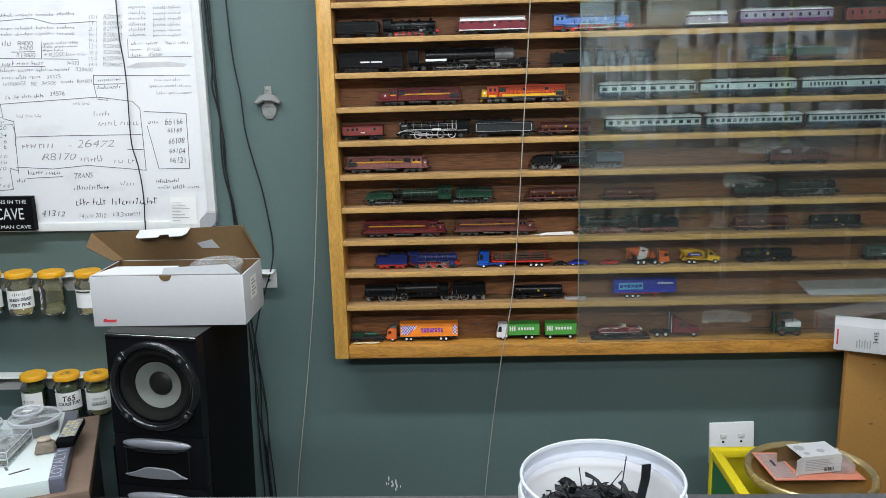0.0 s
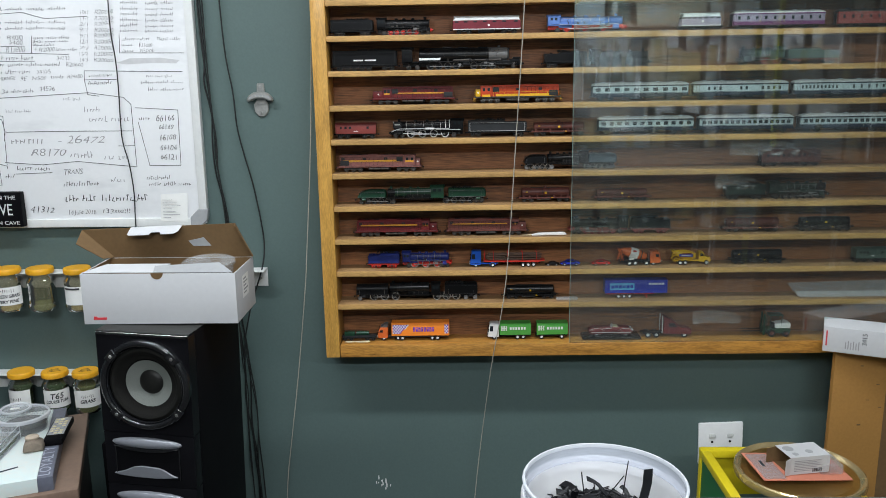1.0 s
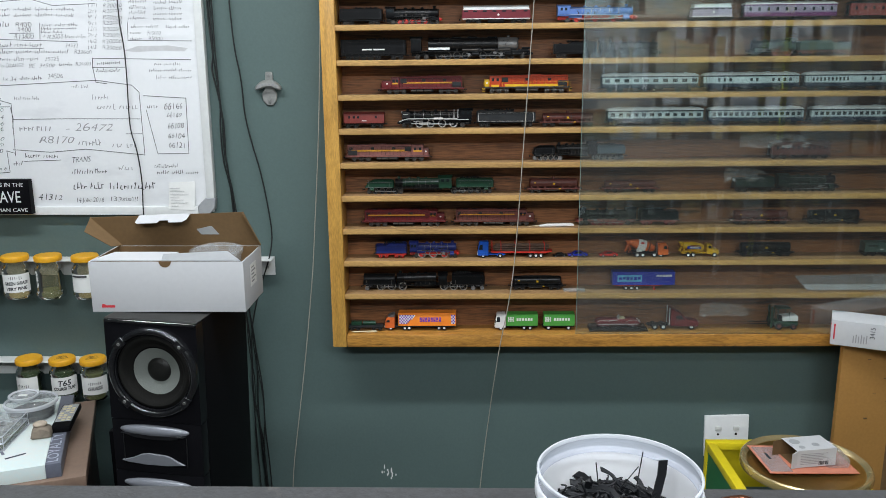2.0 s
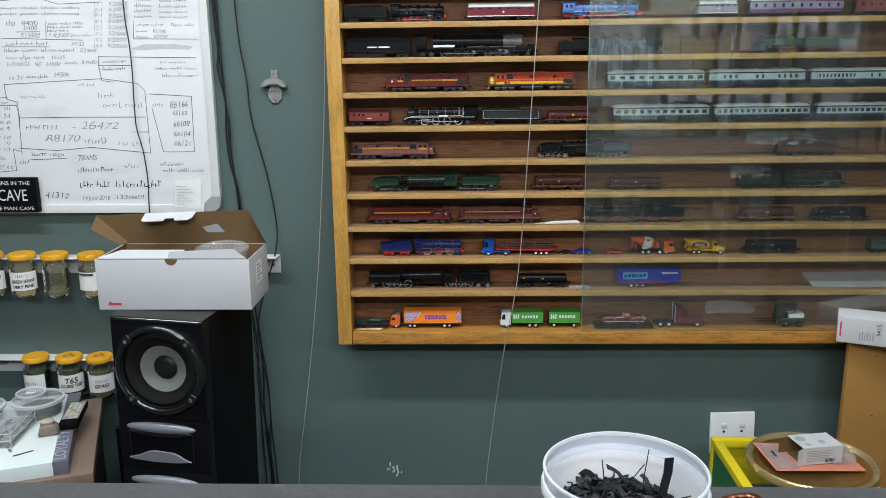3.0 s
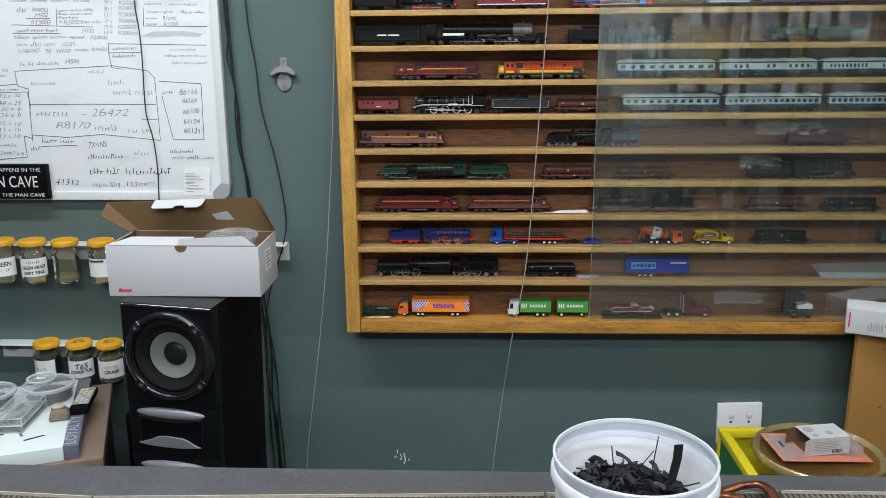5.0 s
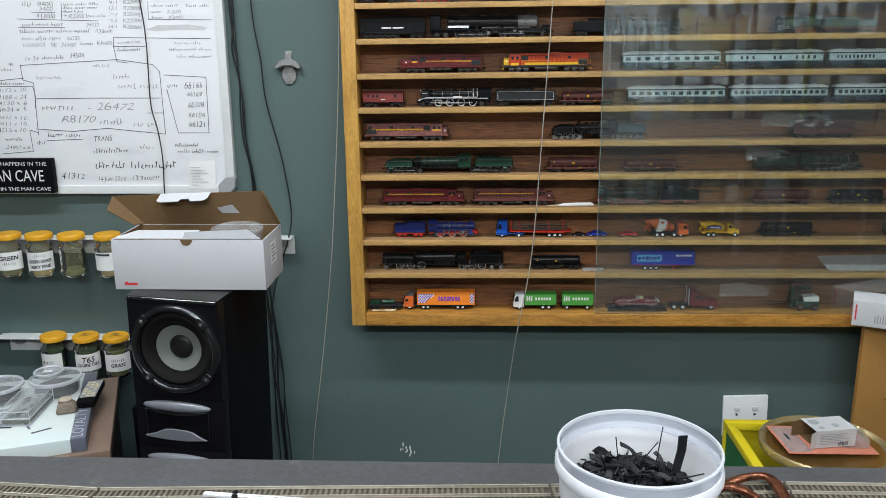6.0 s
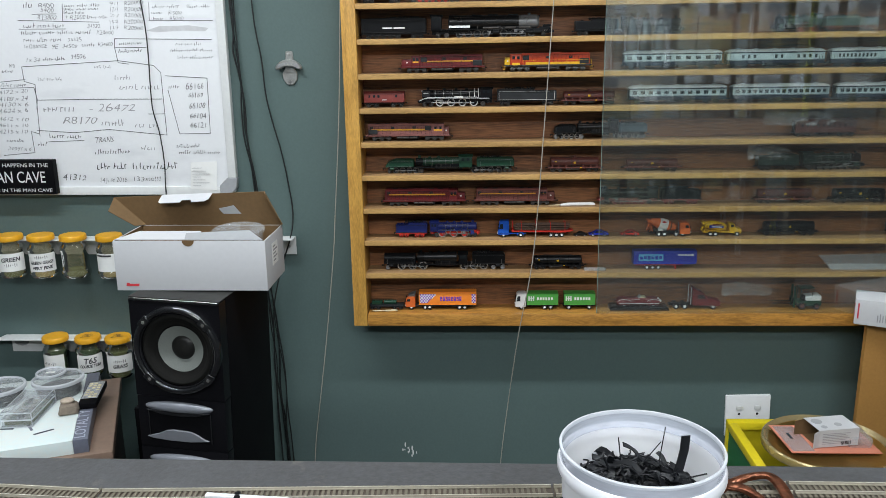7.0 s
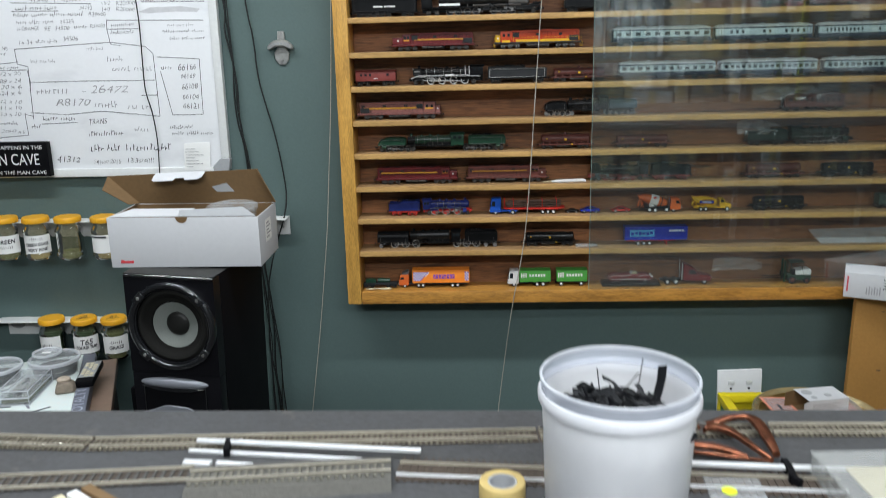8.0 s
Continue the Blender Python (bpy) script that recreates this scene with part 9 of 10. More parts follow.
cable([(-0.52, 0.95), (-0.52, 0.807), (-0.518, 0.714), (-0.505, 0.631), (-0.514, 0.524), (-0.514, 0.415), (-0.506, 0.315), (-0.51, 0.0)], 0.0015, -0.022, "thin black cable curling down behind the loudspeaker")
cable([(-0.515, 0.93), (-0.508, 0.792), (-0.504, 0.704), (-0.489, 0.61), (-0.484, 0.524), (-0.494, 0.437), (-0.486, 0.315), (-0.48, 0.0)], 0.0015, -0.020, "thin black cable curling down behind the loudspeaker")
# paint splashes on the wall
random.seed(4)
t = thing("paint_splash", "small splash of white paint on the green wall", "paint splash")
for k in range(11):
    bm = bmesh.new()
    x, z = -0.142 + random.gauss(0, 0.014), 0.340 + random.gauss(0, 0.012)
    ball(bm, (x, -0.0004, z), random.uniform(0.0015, 0.004), (0.6, 0.12, random.uniform(1.0, 2.6)), 8)
    part("drop", bm, P_WHITE, t)

# ---- side desk with clutter ----
DESK = Matrix.Translation((-0.771, -0.510, 0)) @ pose(0, 0, 0, 0, 0, 21.1)
desk = thing("side_desk", "brown laminate desk with a dark side, set at an angle", "desk", DESK)
bm = bmesh.new()
box(bm, -0.72, 0.0, 0.0, 0.455, 0.572, 0.600, 0.004)
part("top", bm, DESK_TOP, desk)
bm = bmesh.new()
box(bm, -0.70, -0.012, 0.012, 0.445, 0.06, 0.572, 0.002)
part("carcass", bm, DESK_SIDE, desk)
bm = bmesh.new()
box(bm, -0.68, -0.03, 0.03, 0.43, 0.0, 0.06)
part("plinth", bm, BLACK_MATT, desk)
# black box added to stand for the deep shade between desk and loudspeaker
sub = thing("gap_shade_box", "added black box that stands for shade in the gap behind the desk", "loudspeaker", pose(-0.775, -0.10, 0))
bm = bmesh.new()
box(bm, -0.085, 0.075, -0.09, 0.09, 0.012, 0.555, 0.004)
part("cabinet", bm, BLACK_SATIN, sub)
for dx in (-0.065, 0.055):
    for dy in (-0.07, 0.07):
        bm = bmesh.new()
        rod(bm, (dx, dy, 0.0), (dx, dy, 0.013), 0.012, seg=16)
        part("foot", bm, BLACK_MATT, sub)
book = thing("large_book", "large flat pale blue book with a grey spine band", "book", DESK @ pose(0, 0, 0.6005))
bm = bmesh.new()
box(bm, -0.42, -0.0825, 0.014, 0.425, 0.0, 0.0335, 0.001)
part("cover", bm, BLUE_PRINT, book)
bm = bmesh.new()
box(bm, -0.0820, -0.050, 0.014, 0.425, 0.0, 0.0335, 0.001)
part("spine", bm, GREY_PRINT, book)
lettering("LOYALTY", 0.036, mat("pale_lavender_print", (0.42, 0.44, 0.52), 0.5), book, pose(-0.0675, 0.100, 0.0338, 0, 0, 90), thick=0.0001)
random.seed(9)
for k in range(9):
    bm = bmesh.new()
    x, y = random.uniform(-0.36, -0.10), random.uniform(0.03, 0.30)
    box(bm, -0.022, 0.022, -0.003, 0.003, 0, 0.0004, m=pose(x, y, 0.0336, 0, 0, random.choice((0, 90)) + random.uniform(-25, 25)))
    part("cover_mark", bm, GREY_PRINT if k % 2 else P_COACH_BLUE, book)


def round_tub(x, y, z, r, h, label):
    t = thing("plastic_tub", label, "tub", pose(x, y, z), group="clear tubs on the desk")
    bm = bmesh.new()
    lathe(bm, [(0.001, 0.0), (r * 0.82, 0.0), (r * 0.92, h * 0.8), (r * 0.92, h)], 40)
    part("body", bm, CLEAR, t)
    bm = bmesh.new()
    lathe(bm, [(r * 0.90, h), (r * 0.6, h - 0.001), (r * 0.56, h + 0.002), (0.001, h + 0.002)], 48)
    lid = part("lid", bm, CLEAR, t)
    bm = bmesh.new()
    lathe(bm, [(r * 0.95, h - 0.006), (r, h - 0.005), (r, h + 0.002), (r * 0.93, h + 0.004), (r * 0.90, h)], 48)
    part("lid_rim", bm, MILKY, lid)
    bm = bmesh.new()
    lathe(bm, [(0.001, 0.002), (r * 0.78, 0.002), (r * 0.82, h * 0.4), (0.001, h * 0.5)], 24)
    part("contents", bm, P_GREY, t)


round_tub(-1.012, -0.270, 0.635, 0.063, 0.040, "clear round tub with a milky lid on a book")
round_tub(-1.135, -0.325, 0.635, 0.062, 0.040, "clear round tub with a lid and dark contents")
t = thing("round_container", "small clear round pot resting on a tub lid", "pot", pose(-1.030, -0.268, 0.6772))
bm = bmesh.new()
lathe(bm, [(0.001, 0.0), (0.029, 0.0), (0.033, 0.012), (0.001, 0.0125)], 32)
part("pot", bm, CLEAR, t)
bm = bmesh.new()
lathe(bm, [(0.0335, 0.0095), (0.0360, 0.0105), (0.0362, 0.0145), (0.0345, 0.0160), (0.0310, 0.0150), (0.0300, 0.0130)], 40)
part("pot_rim", bm, MILKY, t)
bm = bmesh.new()
box(bm, -0.012, 0.010, -0.006, 0.004, 0.0130, 0.0136, m=pose(0, 0, 0, 0, 0, 12))
part("paper_scrap", bm, PAPER, t)
case = thing("plastic_case", "clear hinged plastic case with dark parts inside", "plastic case", pose(-1.022, -0.398, 0.635, 0, 0, 6))
bm = bmesh.new()
box(bm, -0.035, 0.035, -0.068, 0.068, 0.0, 0.018, 0.002)
part("base", bm, CLEAR, case)
bm = bmesh.new()
box(bm, -0.036, 0.036, -0.069, 0.069, 0.0185, 0.036, 0.002)
part("lid", bm, CLEAR, case)
bm = bmesh.new()
box(bm, -0.031, 0.031, -0.063, 0.063, 0.003, 0.013, 0.002)
part("tray", bm, JAR_FILL[0], case)
for zz, tt in ((0.0165, 0.003), (0.0345, 0.002), (0.0, 0.0015)):
    bm = bmesh.new()
    for a, b, c, d in ((-0.0365, 0.0365, -0.0700, -0.0685), (-0.0365, 0.0365, 0.0685, 0.0700), (-0.0365, -0.0352, -0.0685, 0.0685), (0.0352, 0.0365, -0.0685, 0.0685)):
        box(bm, a, b, c, d, zz, zz + tt)
    part("case_edge", bm, MILKY, case, "pale moulded edge")
for cx in (-0.0358, 0.0358):
    for cy in (-0.0692, 0.0692):
        bm = bmesh.new()
        box(bm, cx - 0.0007, cx + 0.0007, cy - 0.0008, cy + 0.0008, 0.0015, 0.0345)
        part("case_corner", bm, MILKY, case)
random.seed(21)
for k in range(14):
    bm = bmesh.new()
    box(bm, -0.007, 0.007, -0.004, 0.004, 0, 0.006, 0.001, m=pose(random.uniform(-0.02, 0.02), random.uniform(-0.055, 0.055), 0.0135, 0, 0, random.uniform(0, 180)))
    part("small_part", bm, P_GREY if k % 3 else P_LOCO_GREEN, case)
t = thing("card_offcut", "small folded piece of grey-brown card on a book", "card piece", pose(-0.930, -0.385, 0.635, 0, 0, 20))
bm = bmesh.new()
prism(bm, [(-0.024, 0.0), (0.024, 0.0), (0.021, 0.020), (0.004, 0.028), (-0.018, 0.024)], -0.018, 0.018, 0.004)
part("body", bm, mat("stone_card", (0.22, 0.18, 0.14), 0.9, var=0.3, scale=30, bump=0.5), t)
bm = bmesh.new()
ball(bm, (-0.002, 0.004, 0.030), 0.015, (1.1, 0.9, 0.5), 14)
part("tissue", bm, mat("buff_tissue", (0.46, 0.38, 0.30), 0.85, var=0.2, scale=40, bump=0.4), t)
rem = thing("remote_control", "slim black remote control with grey buttons", "remote control", pose(-0.911, -0.298, 0.635, 0, 0, 14))
bm = bmesh.new()
box(bm, -0.022, 0.022, -0.070, 0.070, 0.0, 0.016, 0.004)
part("shell", bm, BLACK_SATIN, rem)
bm = bmesh.new()
box(bm, -0.019, 0.019, -0.040, 0.064, 0.0155, 0.0165, 0.0004)
part("key_panel", bm, GREY_PLASTIC, rem)
for i in range(3):
    for j in range(7):
        bm = bmesh.new()
        box(bm, -0.0155 + 0.011 * i, -0.0070 + 0.011 * i, -0.036 + 0.0138 * j, -0.029 + 0.0138 * j, 0.0163, 0.0182, 0.0008)
        part("button", bm, P_CREAM if (i + j) % 4 else GREY_PLASTIC, rem)

# ---- yellow crate, tin and cartons ----
crate = thing("yellow_crate", "yellow plastic crate frame with a green inside", "crate")
YX0, YX1, YY0, YY1, YZ = 0.715, 1.030, -0.56, -0.172, 0.532
for a, b, c, d in ((YX0, YX1, YY1 - 0.024, YY1), (YX0, YX1, YY0, YY0 + 0.024), (YX0, YX0 + 0.024, YY0 + 0.024, YY1 - 0.024), (YX1 - 0.024, YX1, YY0 + 0.024, YY1 - 0.024)):
    bm = bmesh.new()
    box(bm, a, b, c, d, YZ - 0.022, YZ, 0.004)
    part("top_bar", bm, YELLOW, crate)
for xx in (YX0 + 0.012, YX1 - 0.012):
    for yy in (YY0 + 0.012, YY1 - 0.012):
        bm = bmesh.new()
        box(bm, xx - 0.011, xx + 0.011, yy - 0.011, yy + 0.011, 0.0, YZ - 0.022, 0.003)
        part("leg", bm, YELLOW, crate)
bm = bmesh.new()
box(bm, YX0 + 0.024, YX1 - 0.024, YY1 - 0.010, YY1 - 0.004, 0.40, YZ - 0.023)
part("back_panel", bm, YELLOW, crate)
bm = bmesh.new()
box(bm, YX0 + 0.004, YX0 + 0.010, YY0 + 0.024, YY1 - 0.024, 0.05, YZ - 0.023)
part("side_panel", bm, GREEN, crate)
bm = bmesh.new()
box(bm, YX0 + 0.012, YX1 - 0.012, YY0 + 0.012, YY1 - 0.012, 0.04, 0.05)
part("base", bm, GREEN, crate)
tin = thing("biscuit_tin", "round gold tin lid resting on a yellow crate", "tin", pose(0.910, -0.335, YZ) @ Matrix.Diagonal((0.88, 0.88, 1.0, 1)))
bm = bmesh.new()
lathe(bm, [(0.165, 0.0), (0.171, 0.002), (0.172, 0.008), (0.170, 0.018), (0.166, 0.021), (0.160, 0.019), (0.152, 0.012)], 64)
part("rim", bm, mat("pale_gold_tin", (0.62, 0.50, 0.26), 0.25, metal=0.7, var=0.1), tin)
bm = bmesh.new()
lathe(bm, [(0.152, 0.012), (0.146, 0.010), (0.138, 0.012), (0.132, 0.010), (0.001, 0.010)], 64)
part("lid", bm, GOLD, tin)
bm = bmesh.new()
lathe(bm, [(0.001, 0.0005), (0.160, 0.0005), (0.160, 0.003), (0.001, 0.003)], 48)
part("underside", bm, GOLD, tin)
t = thing("blister_card", "salmon blister card with a clear bubble", "packaging", pose(0.905, -0.325, YZ + 0.021, 1.5, 2, 4))
bm = bmesh.new()
box(bm, -0.108, 0.108, -0.068, 0.068, 0.0, 0.0012)
part("card", bm, SALMON, t)
bm = bmesh.new()
box(bm, -0.102, -0.050, -0.060, 0.060, 0.0012, 0.0018)
part("header", bm, CLEAR, t)
bm = bmesh.new()
box(bm, -0.083, -0.076, -0.002, 0.026, 0.0018, 0.0024, 0.0002)
part("hang_hole", bm, INK, t)
bm = bmesh.new()
box(bm, 0.040, 0.096, -0.045, 0.050, 0.0012, 0.026, 0.006)
part("bubble", bm, CLEAR, t)
ctn = thing("small_carton", "small white printed carton lying open on its side", "carton", pose(0.915, -0.330, YZ + 0.0232, 0, 0, 10))
w = 0.0012
for a, b, c, d, e, f, mm in ((-0.050, 0.052, -0.035, -0.035 + w, 0.0, 0.044, WHITE_CARD), (-0.050, 0.052, 0.035 - w, 0.035, 0.0, 0.044, WHITE_CARD), (-0.050, 0.052, -0.035 + w, 0.035 - w, 0.0, w, KRAFT), (-0.050, 0.052, -0.035 + w, 0.035 - w, 0.044 - w, 0.044, WHITE_CARD), (0.052 - w, 0.052, -0.035 + w, 0.035 - w, w, 0.044 - w, KRAFT), (-0.050, 0.049, 0.035 - 2 * w, 0.035 - w - 0.0001, w, 0.044 - w, KRAFT)):
    bm = bmesh.new()
    box(bm, a, b, c, d, e, f)
    part("wall", bm, mm, ctn)
bm = bmesh.new()
sheet(bm, [(-0.050, -0.035, 0.0), (-0.050, -0.035, 0.044), (-0.066, -0.040, 0.040), (-0.066, -0.040, 0.002)], 0.001)
part("end_flap", bm, WHITE_CARD, ctn)
bm = bmesh.new()
sheet(bm, [(-0.050, 0.034, 0.002), (-0.050, 0.034, 0.042), (-0.074, 0.030, 0.040), (-0.074, 0.030, 0.004)], 0.001)
part("end_flap", bm, KRAFT, ctn)
for k in range(7):
    bm = bmesh.new()
    box(bm, -0.040, 0.030 - 0.006 * (k % 3), -0.0356, -0.0350, 0.008 + 0.0042 * k, 0.0092 + 0.0042 * k)
    part("print_bar", bm, INK_FADED, ctn)
for k in range(8):
    bm = bmesh.new()
    box(bm, 0.008 + 0.0032 * k, 0.0095 + 0.0032 * k + 0.0006 * (k % 2), -0.0358, -0.0351, 0.004, 0.013)
    part("bar_mark", bm, INK, ctn)
for x, y, a, b in ((-0.030, 0.012, 0.020, 0.006), (0.012, -0.010, 0.012, 0.009), (-0.028, -0.018, 0.009, 0.009)):
    bm = bmesh.new()
    rod(bm, (x, y, 0.044), (x, y, 0.0445), a / 2 + 0.003, seg=16)
    part("print_mark", bm, GREY_PLASTIC, ctn)
big = thing("flat_carton", "tall flat tan carton standing against the wall", "carton")
bm = bmesh.new()
box(bm, 1.0615, 1.75, -0.150, -0.132, 0.0, 0.792, 0.002)
part("box", bm, CARTON, big)
# unseen box added behind the front panel to shade the wall beside it
bm = bmesh.new()
box(bm, 1.122, 1.75, -0.1315, -0.012, 0.0, 0.755, 0.002)
part("inner_box", bm, CARTON, big)
bm = bmesh.new()
box(bm, 1.20, 1.26, -0.1508, -0.1500, 0.0, 0.792)
part("tape", bm, KRAFT, big)
random.seed(2)
for k in range(9):
    bm = bmesh.new()
    x, z = random.uniform(1.09, 1.19), random.uniform(0.45, 0.78)
    box(bm, x, x + random.uniform(0.004, 0.012), -0.1506, -0.1500, z, z + random.uniform(0.001, 0.004))
    part("scuff", bm, KRAFT, big)
wb = thing("white_carton", "small white carton with red and black print", "carton", pose(1.118, -0.150, 0.792, 0, 0, -24))
bm = bmesh.new()
box(bm, -0.085, 0.20, -0.052, 0.040, 0.0005, 0.066, 0.0012)
part("box", bm, WHITE_CARD, wb)
bm = bmesh.new()
box(bm, -0.0856, -0.0850, -0.044, -0.038, 0.012, 0.056)
part("red_bar", bm, RED_PRINT, wb)
bm = bmesh.new()
box(bm, -0.079, -0.0755, -0.0526, -0.0520, 0.016, 0.056)
part("red_bar", bm, RED_PRINT, wb)
for k in range(6):
    bm = bmesh.new()
    box(bm, -0.034 + 0.006 * k, -0.0315 + 0.006 * k, -0.0526, -0.0520, 0.012, 0.030 + 0.004 * (k % 2))
    part("print_bar", bm, INK_FADED, wb)
lettering("3415", 0.016, INK, wb, facing(0.010, -0.0524, 0.042, 90), thick=0.0002)

# ---- tracks and tools on the table ----
RT = TZ


def sleeper_mesh(length, material, wd=0.0030, hh=0.0022):
    def make(bm):
        box(bm, -wd / 2, wd / 2, -length / 2, length / 2, 0.0008, hh, 0.0003)
    return shared(("sleeper", length, wd), make, material)


def track(p, q, label, tie, bed=None, rails=(-0.0083, 0.0083), length=0.030, pitch=0.0054, lift=0.0, group="track pieces", bright=None):
    """A length of track between two points of the table top."""
    p, q = Vector((*p, RT + lift)), Vector((*q, RT + lift))
    d = q - p
    L = d.length
    t = thing("track_piece", label, "model track", Matrix.Translation(p) @ pose(0, 0, 0, 0, 0, math.degrees(math.atan2(d.y, d.x))), group=group)
    # web coloured dark, so it also carries the shade between the sleepers
    bm = bmesh.new()
    box(bm, 0, L, -length * 0.42, length * 0.42, 0.0, 0.0009)
    part("web", bm, SLEEPER_DARK, t)
    me = sleeper_mesh(length, tie)
    for k in range(int(L / pitch)):
        part("sleeper", me, None, t, m=pose((k + 0.5) * pitch, 0, 0, 0, 0, random.uniform(-1.0, 1.0)))
    for r in rails:
        bm = bmesh.new()
        box(bm, 0.001, L - 0.001, r - 0.0010, r + 0.0010, 0.0022, 0.0028)
        box(bm, 0.001, L - 0.001, r - 0.0003, r + 0.0003, 0.0028, 0.0042)
        box(bm, 0.001, L - 0.001, r - 0.0006, r + 0.0006, 0.0042, 0.0051, 0.0002)
        part("rail", bm, bright if bright and r < 0 else RAIL, t)
    return t


random.seed(17)
track((-0.302, -1.4805), (-0.86, -1.4440), "straight model track with tan sleepers", SLEEPER)
track((-0.300, -1.4805), (0.142, -1.4615), "straight model track with tan sleepers", SLEEPER)
track((0.143, -1.4615), (0.372, -1.4500), "straight model track with tan sleepers", SLEEPER)
track((0.373, -1.4500), (1.02, -1.4530), "straight model track with dull sleepers", SLEEPER)
track((0.009, -1.5275), (0.40, -1.5560), "dark-sleepered model turnout with bright rails", SLEEPER_DARK, rails=(-0.0130, 0.0083), length=0.042, pitch=0.0068, bright=ALU)
BED = mat("grey_roadbed", (0.088, 0.084, 0.074), 0.8, var=0.15, fine=250, bump=0.5)
BED_TIE = mat("moulded_tie", (0.125, 0.116, 0.094), 0.8, var=0.2, rand=0.1)
p, q = Vector((-0.176, -1.5560, RT)), Vector((0.004, -1.5365, RT))
t = thing("roadbed_track", "straight track moulded on a grey plastic roadbed", "model track", Matrix.Translation(p) @ pose(0, 0, 0, 0, 0, math.degrees(math.atan2((q - p).y, (q - p).x))), group="track pieces")
L = (q - p).length
bm = bmesh.new()
xprism(bm, [(-0.030, 0.0), (-0.0205, 0.0075), (0.0205, 0.0075), (0.024, 0.0)], 0, L)
part("roadbed", bm, BED, t)
me = sleeper_mesh(0.0295, BED_TIE)
for k in range(int(L / 0.0068)):
    part("sleeper", me, None, t, m=pose((k + 0.5) * 0.0068, 0, 0.0068))
for r in (-0.0083, 0.0083):
    bm = bmesh.new()
    box(bm, 0, L, r - 0.0008, r + 0.0008, 0.0090, 0.0114, 0.0002)
    part("rail", bm, RAIL, t)


track((-0.178, -1.5390), (-0.60, -1.5790), "pair of bright rails on pale worn sleepers", mat("dull_tie", (0.062, 0.060, 0.056), 0.8, var=0.2), rails=(-0.0110, 0.0110), pitch=0.0080)


def strip(p, q, w, h, z, label):
    p, q = Vector((*p, z)), Vector((*q, z))
    d = q - p
    t = thing("aluminium_strip", label, "metal strip", Matrix.Translation(p) @ pose(0, 0, 0, 0, 0, math.degrees(math.atan2(d.y, d.x))), group="metal strips")
    bm = bmesh.new()
    box(bm, 0, d.length, -w / 2, w / 2, 0, h, 0.0006)
    part("bar", bm, ALU, t)
    bm = bmesh.new()
    box(bm, 0.004, d.length - 0.004, -w * 0.18, w * 0.18, h, h + 0.0008, 0.0003)
    part("ridge", bm, ALU, t)


strip((-0.192, -1.4835), (0.029, -1.5035), 0.0058, 0.003, RT + 0.0052, "bright flat aluminium strip lying across the track")
strip((-0.197, -1.4945), (-0.026, -1.5120), 0.0045, 0.003, RT + 0.0002, "thin aluminium strip lying on the table")
strip((-0.194, -1.5180), (-0.167, -1.5205), 0.0070, 0.004, RT + 0.0002, "short bright aluminium strip on the table")
strip((-0.162, -1.5200), (-0.127, -1.5250), 0.0060, 0.004, RT + 0.0002, "short bright aluminium strip on the table")
strip((0.275, -1.5265), (0.357, -1.5330), 0.0060, 0.003, RT + 0.0052, "bright aluminium strip lying on the turnout")
strip((0.364, -1.5330), (0.443, -1.5385), 0.0060, 0.003, RT + 0.0052, "short aluminium strip lying on the turnout")
for pts in (((-0.162, -1.480), (-0.160, -1.490), (-0.157, -1.505)), ((0.3605, -1.520), (0.3600, -1.540), (0.3575, -1.551), (0.362, -1.558))):
    t = thing("track_clip", "small black plastic clip over metal strips", "clip", group="track clips")
    bm = bmesh.new()
    for (xa, ya), (xb, yb) in zip(pts, pts[1:]):
        a, b = Vector((xa, ya, RT + 0.0095)), Vector((xb, yb, RT + 0.0095))
        dd = b - a
        box(bm, 0, dd.length, -0.0029, 0.0029, -0.0093, -0.0005, 0.0008, m=Matrix.Translation(a) @ pose(0, 0, 0, 0, 0, math.degrees(math.atan2(dd.y, dd.x))))
    part("body", bm, BLACK_SATIN, t)
TAPE = mat("masking_tape", (0.43, 0.32, 0.12), 0.6, var=0.15, scale=20)
t = thing("tape_roll", "small roll of yellow masking tape", "tape", pose(0.1035, -1.580, RT))
bm = bmesh.new()
lathe(bm, [(0.0125, 0.0), (0.0195, 0.0), (0.0198, 0.001), (0.0198, 0.019), (0.0192, 0.020), (0.0128, 0.020), (0.0125, 0.019), (0.0125, 0.0)], 40)
part("roll", bm, TAPE, t)
bm = bmesh.new()
lathe(bm, [(0.0110, 0.0002), (0.0124, 0.0002), (0.0124, 0.0198), (0.0110, 0.0198), (0.0110, 0.0002)], 32)
part("core", bm, GREY_PLASTIC, t)


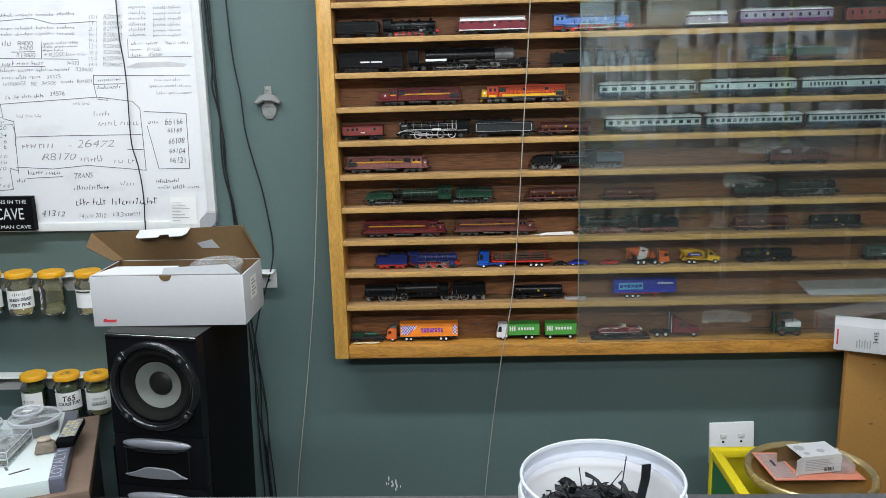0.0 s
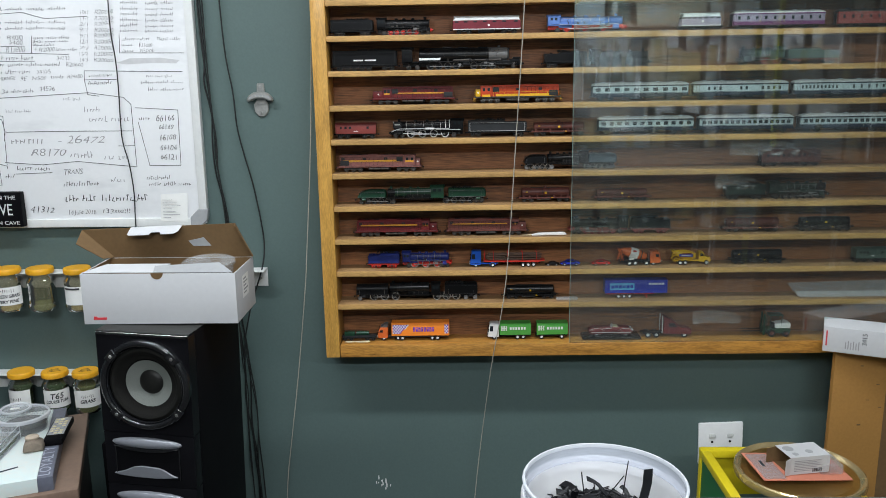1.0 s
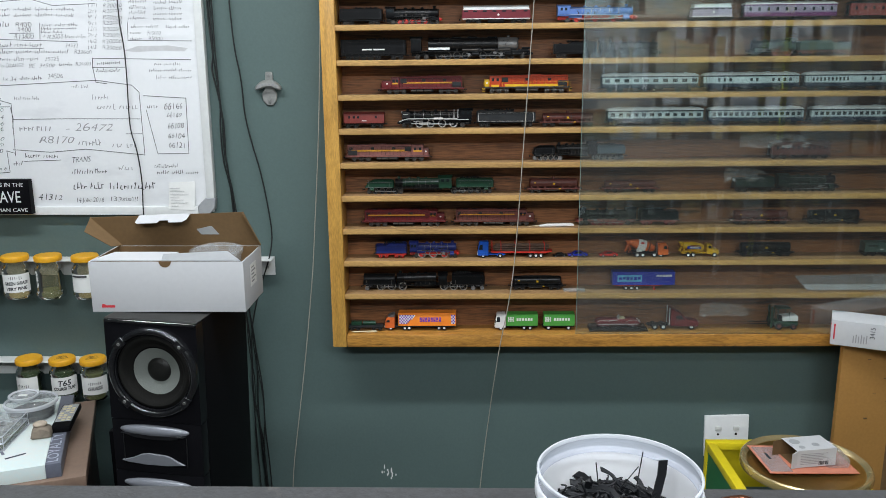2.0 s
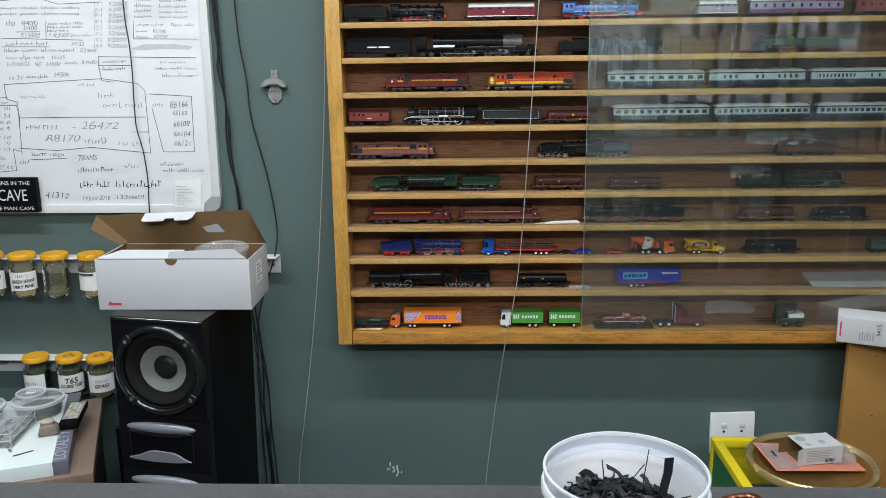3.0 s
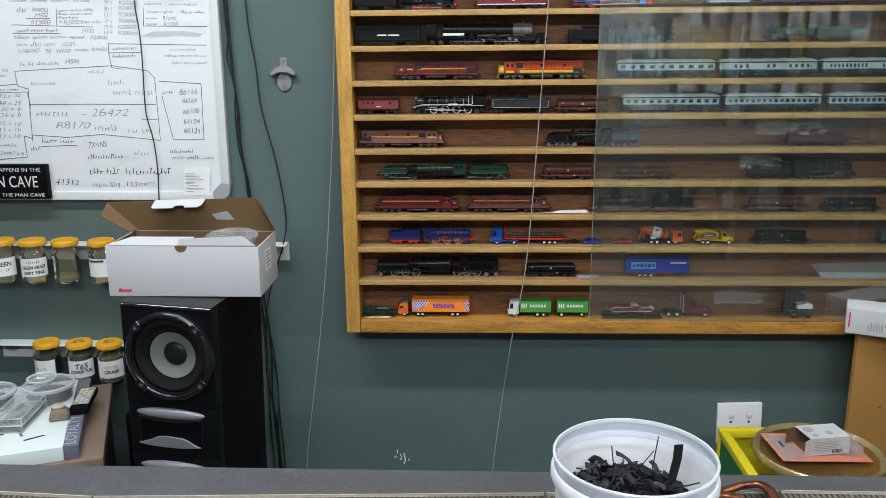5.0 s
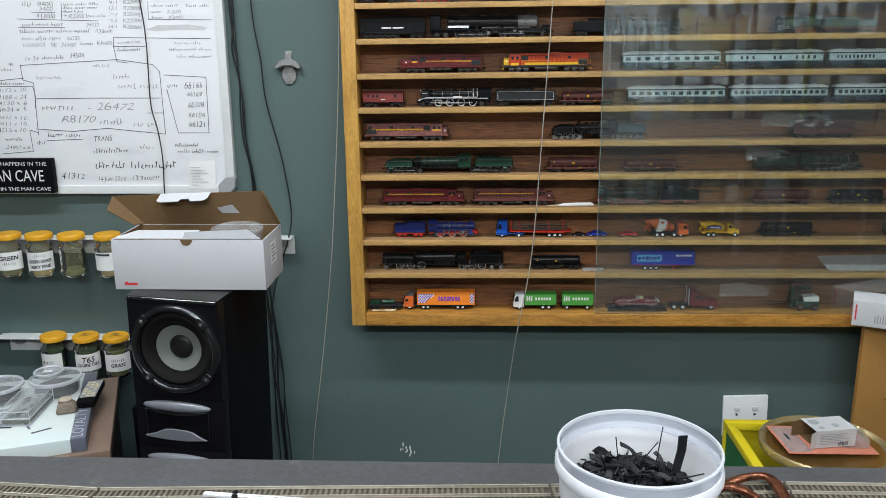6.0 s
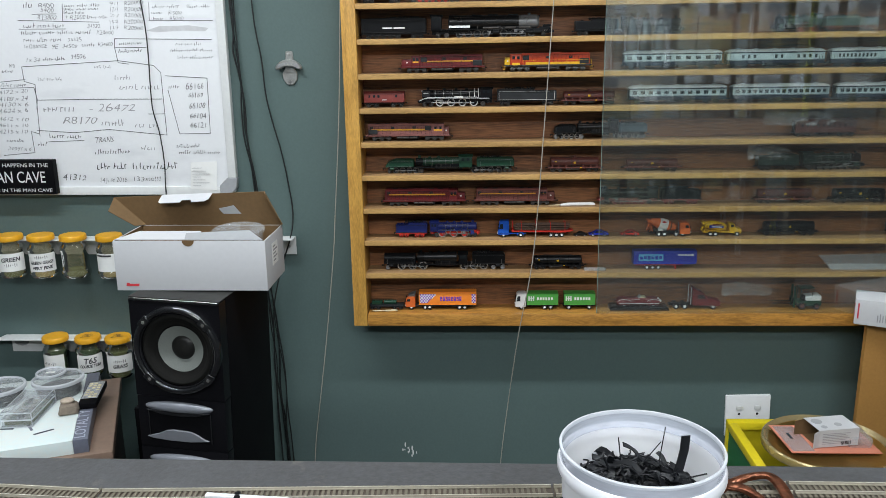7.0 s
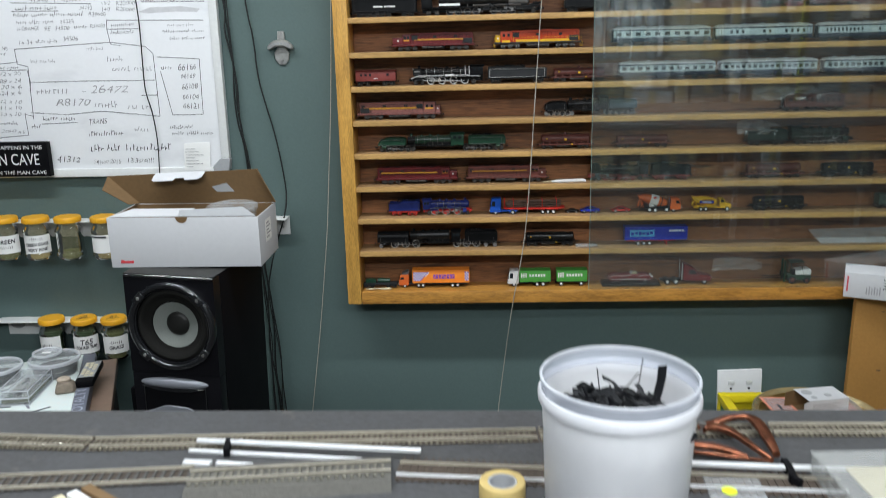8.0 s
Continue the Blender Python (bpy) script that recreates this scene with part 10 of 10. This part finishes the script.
def strap(t, pts, widths, name, thick=0.0045):
    """A flat forged arm through points, its width changing on the way."""
    bm = bmesh.new()
    fine, wide = [], []
    for k in range(len(pts) - 1):
        p = [Vector(pts[max(0, min(len(pts) - 1, k + j))]) for j in (-1, 0, 1, 2)]
        for j in range(6):
            u = j / 6
            fine.append(0.5 * (2 * p[1] + (p[2] - p[0]) * u + (2 * p[0] - 5 * p[1] + 4 * p[2] - p[3]) * u * u + (3 * p[1] - p[0] - 3 * p[2] + p[3]) * u ** 3))
            wide.append(widths[k] + (widths[k + 1] - widths[k]) * u)
    fine.append(Vector(pts[-1])), wide.append(widths[-1])
    rings = []
    for k, c in enumerate(fine):
        d = fine[min(k + 1, len(fine) - 1)] - fine[max(k - 1, 0)]
        n = Vector((-d.y, d.x, 0)).normalized()
        rings.append([bm.verts.new(c + n * wide[k] * math.cos(w0) * 0.5 + Vector((0, 0, thick * 0.5 * math.copysign(abs(math.sin(w0)) ** 0.6, math.sin(w0))))) for w0 in (math.pi * j / 6 for j in range(12))])
    for q, w0 in zip(rings, rings[1:]):
        for j in range(12):
            bm.faces.new((q[j], q[(j + 1) % 12], w0[(j + 1) % 12], w0[j]))
    bm.faces.new(rings[0][::-1]), bm.faces.new(rings[-1])
    bmesh.ops.recalc_face_normals(bm, faces=bm.faces)
    return part(name, bm, COPPER, t)


t = thing("copper_clamp", "copper-coloured sprung hand clamp lying on the tracks", "clamp")
strap(t, [(0.302, -1.462, RT + 0.008), (0.315, -1.4545, RT + 0.010), (0.330, -1.4475, RT + 0.0115), (0.343, -1.4440, RT + 0.012), (0.353, -1.4450, RT + 0.012), (0.3575, -1.459, RT + 0.012), (0.3575, -1.487, RT + 0.011), (0.356, -1.514, RT + 0.009)], [0.012, 0.0100, 0.0085, 0.0080, 0.0095, 0.0115, 0.0110, 0.0070], "handle", 0.006)
strap(t, [(0.300, -1.456, RT + 0.009), (0.317, -1.462, RT + 0.010), (0.329, -1.476, RT + 0.0105), (0.338, -1.498, RT + 0.010), (0.349, -1.523, RT + 0.008)], [0.014, 0.0130, 0.0085, 0.0065, 0.0045], "handle", 0.006)
strap(t, [(0.268, -1.494, RT + 0.009), (0.288, -1.498, RT + 0.0100), (0.307, -1.5025, RT + 0.0095), (0.319, -1.511, RT + 0.0090), (0.329, -1.5185, RT + 0.0080)], [0.009, 0.0105, 0.0110, 0.0090, 0.0030], "jaw", 0.006)
strap(t, [(0.276, -1.506, RT + 0.0075), (0.300, -1.5120, RT + 0.0080), (0.325, -1.519, RT + 0.0078), (0.350, -1.523, RT + 0.0075)], [0.003, 0.0045, 0.0040, 0.0025], "jaw", 0.003)
bm = bmesh.new()
rod(bm, (0.303, -1.4595, RT + 0.003), (0.303, -1.4595, RT + 0.0135), 0.0045, 0.0040, seg=16)
part("pivot", bm, STEEL, t)
t = thing("parts_box", "clear flat plastic box with a cream sheet inside", "plastic box", pose(0.378, -1.5365, RT, 0, 0, 2))
TUBBY = glassy("frosted_box", (0.78, 0.79, 0.78), 0.22, 0.84)
bm = bmesh.new()
for a, b, c, d, e, f in ((0.0, 0.25, -0.20, 0.0, 0.0, 0.0015), (0.0, 0.25, -0.0015, 0.0, 0.0015, 0.022), (0.0, 0.25, -0.20, -0.1985, 0.0015, 0.022), (0.0, 0.0015, -0.1985, -0.0015, 0.0015, 0.022), (0.2485, 0.25, -0.1985, -0.0015, 0.0015, 0.022)):
    box(bm, a, b, c, d, e, f, 0.0004)
part("box", bm, TUBBY, t)
bm = bmesh.new()
box(bm, -0.0012, 0.2512, -0.2012, 0.0012, 0.0224, 0.0244, 0.0006)
part("lid", bm, TUBBY, t)
bm = bmesh.new()
box(bm, 0.022, 0.20, -0.16, -0.016, 0.0155, 0.0175, 0.0004)
part("sheet", bm, P_CREAM, t)
t = thing("zip_bag", "small clear bag with a fluorescent yellow dot", "plastic bag", pose(0.304, -1.566, RT, 0, 0, -4))
bm = bmesh.new()
box(bm, -0.024, 0.024, -0.026, 0.020, 0.0003, 0.004, 0.0012)
part("bag", bm, CLEAR, t)
bm = bmesh.new()
rod(bm, (-0.006, -0.003, 0.004), (-0.006, -0.003, 0.0046), 0.0065, seg=20)
part("dot", bm, mat("fluorescent_yellow", (0.62, 0.72, 0.02), 0.5), t)
t = thing("wood_offcut", "pair of pale wood strips with a brown edge", "wood strip")
for a, b, mm in (((-0.279, -1.590), (-0.212, -1.640), P_CREAM), ((-0.262, -1.572), (-0.195, -1.618), KRAFT), ((-0.270, -1.582), (-0.203, -1.630), P_WHITE)):
    a, b = Vector((*a, RT)), Vector((*b, RT))
    bm = bmesh.new()
    box(bm, 0, (b - a).length, -0.0045, 0.0045, 0.0002, 0.010, 0.0006, m=Matrix.Translation(a) @ pose(0, 0, 0, 0, 0, math.degrees(math.atan2((b - a).y, (b - a).x))))
    part("strip", bm, mm, t)
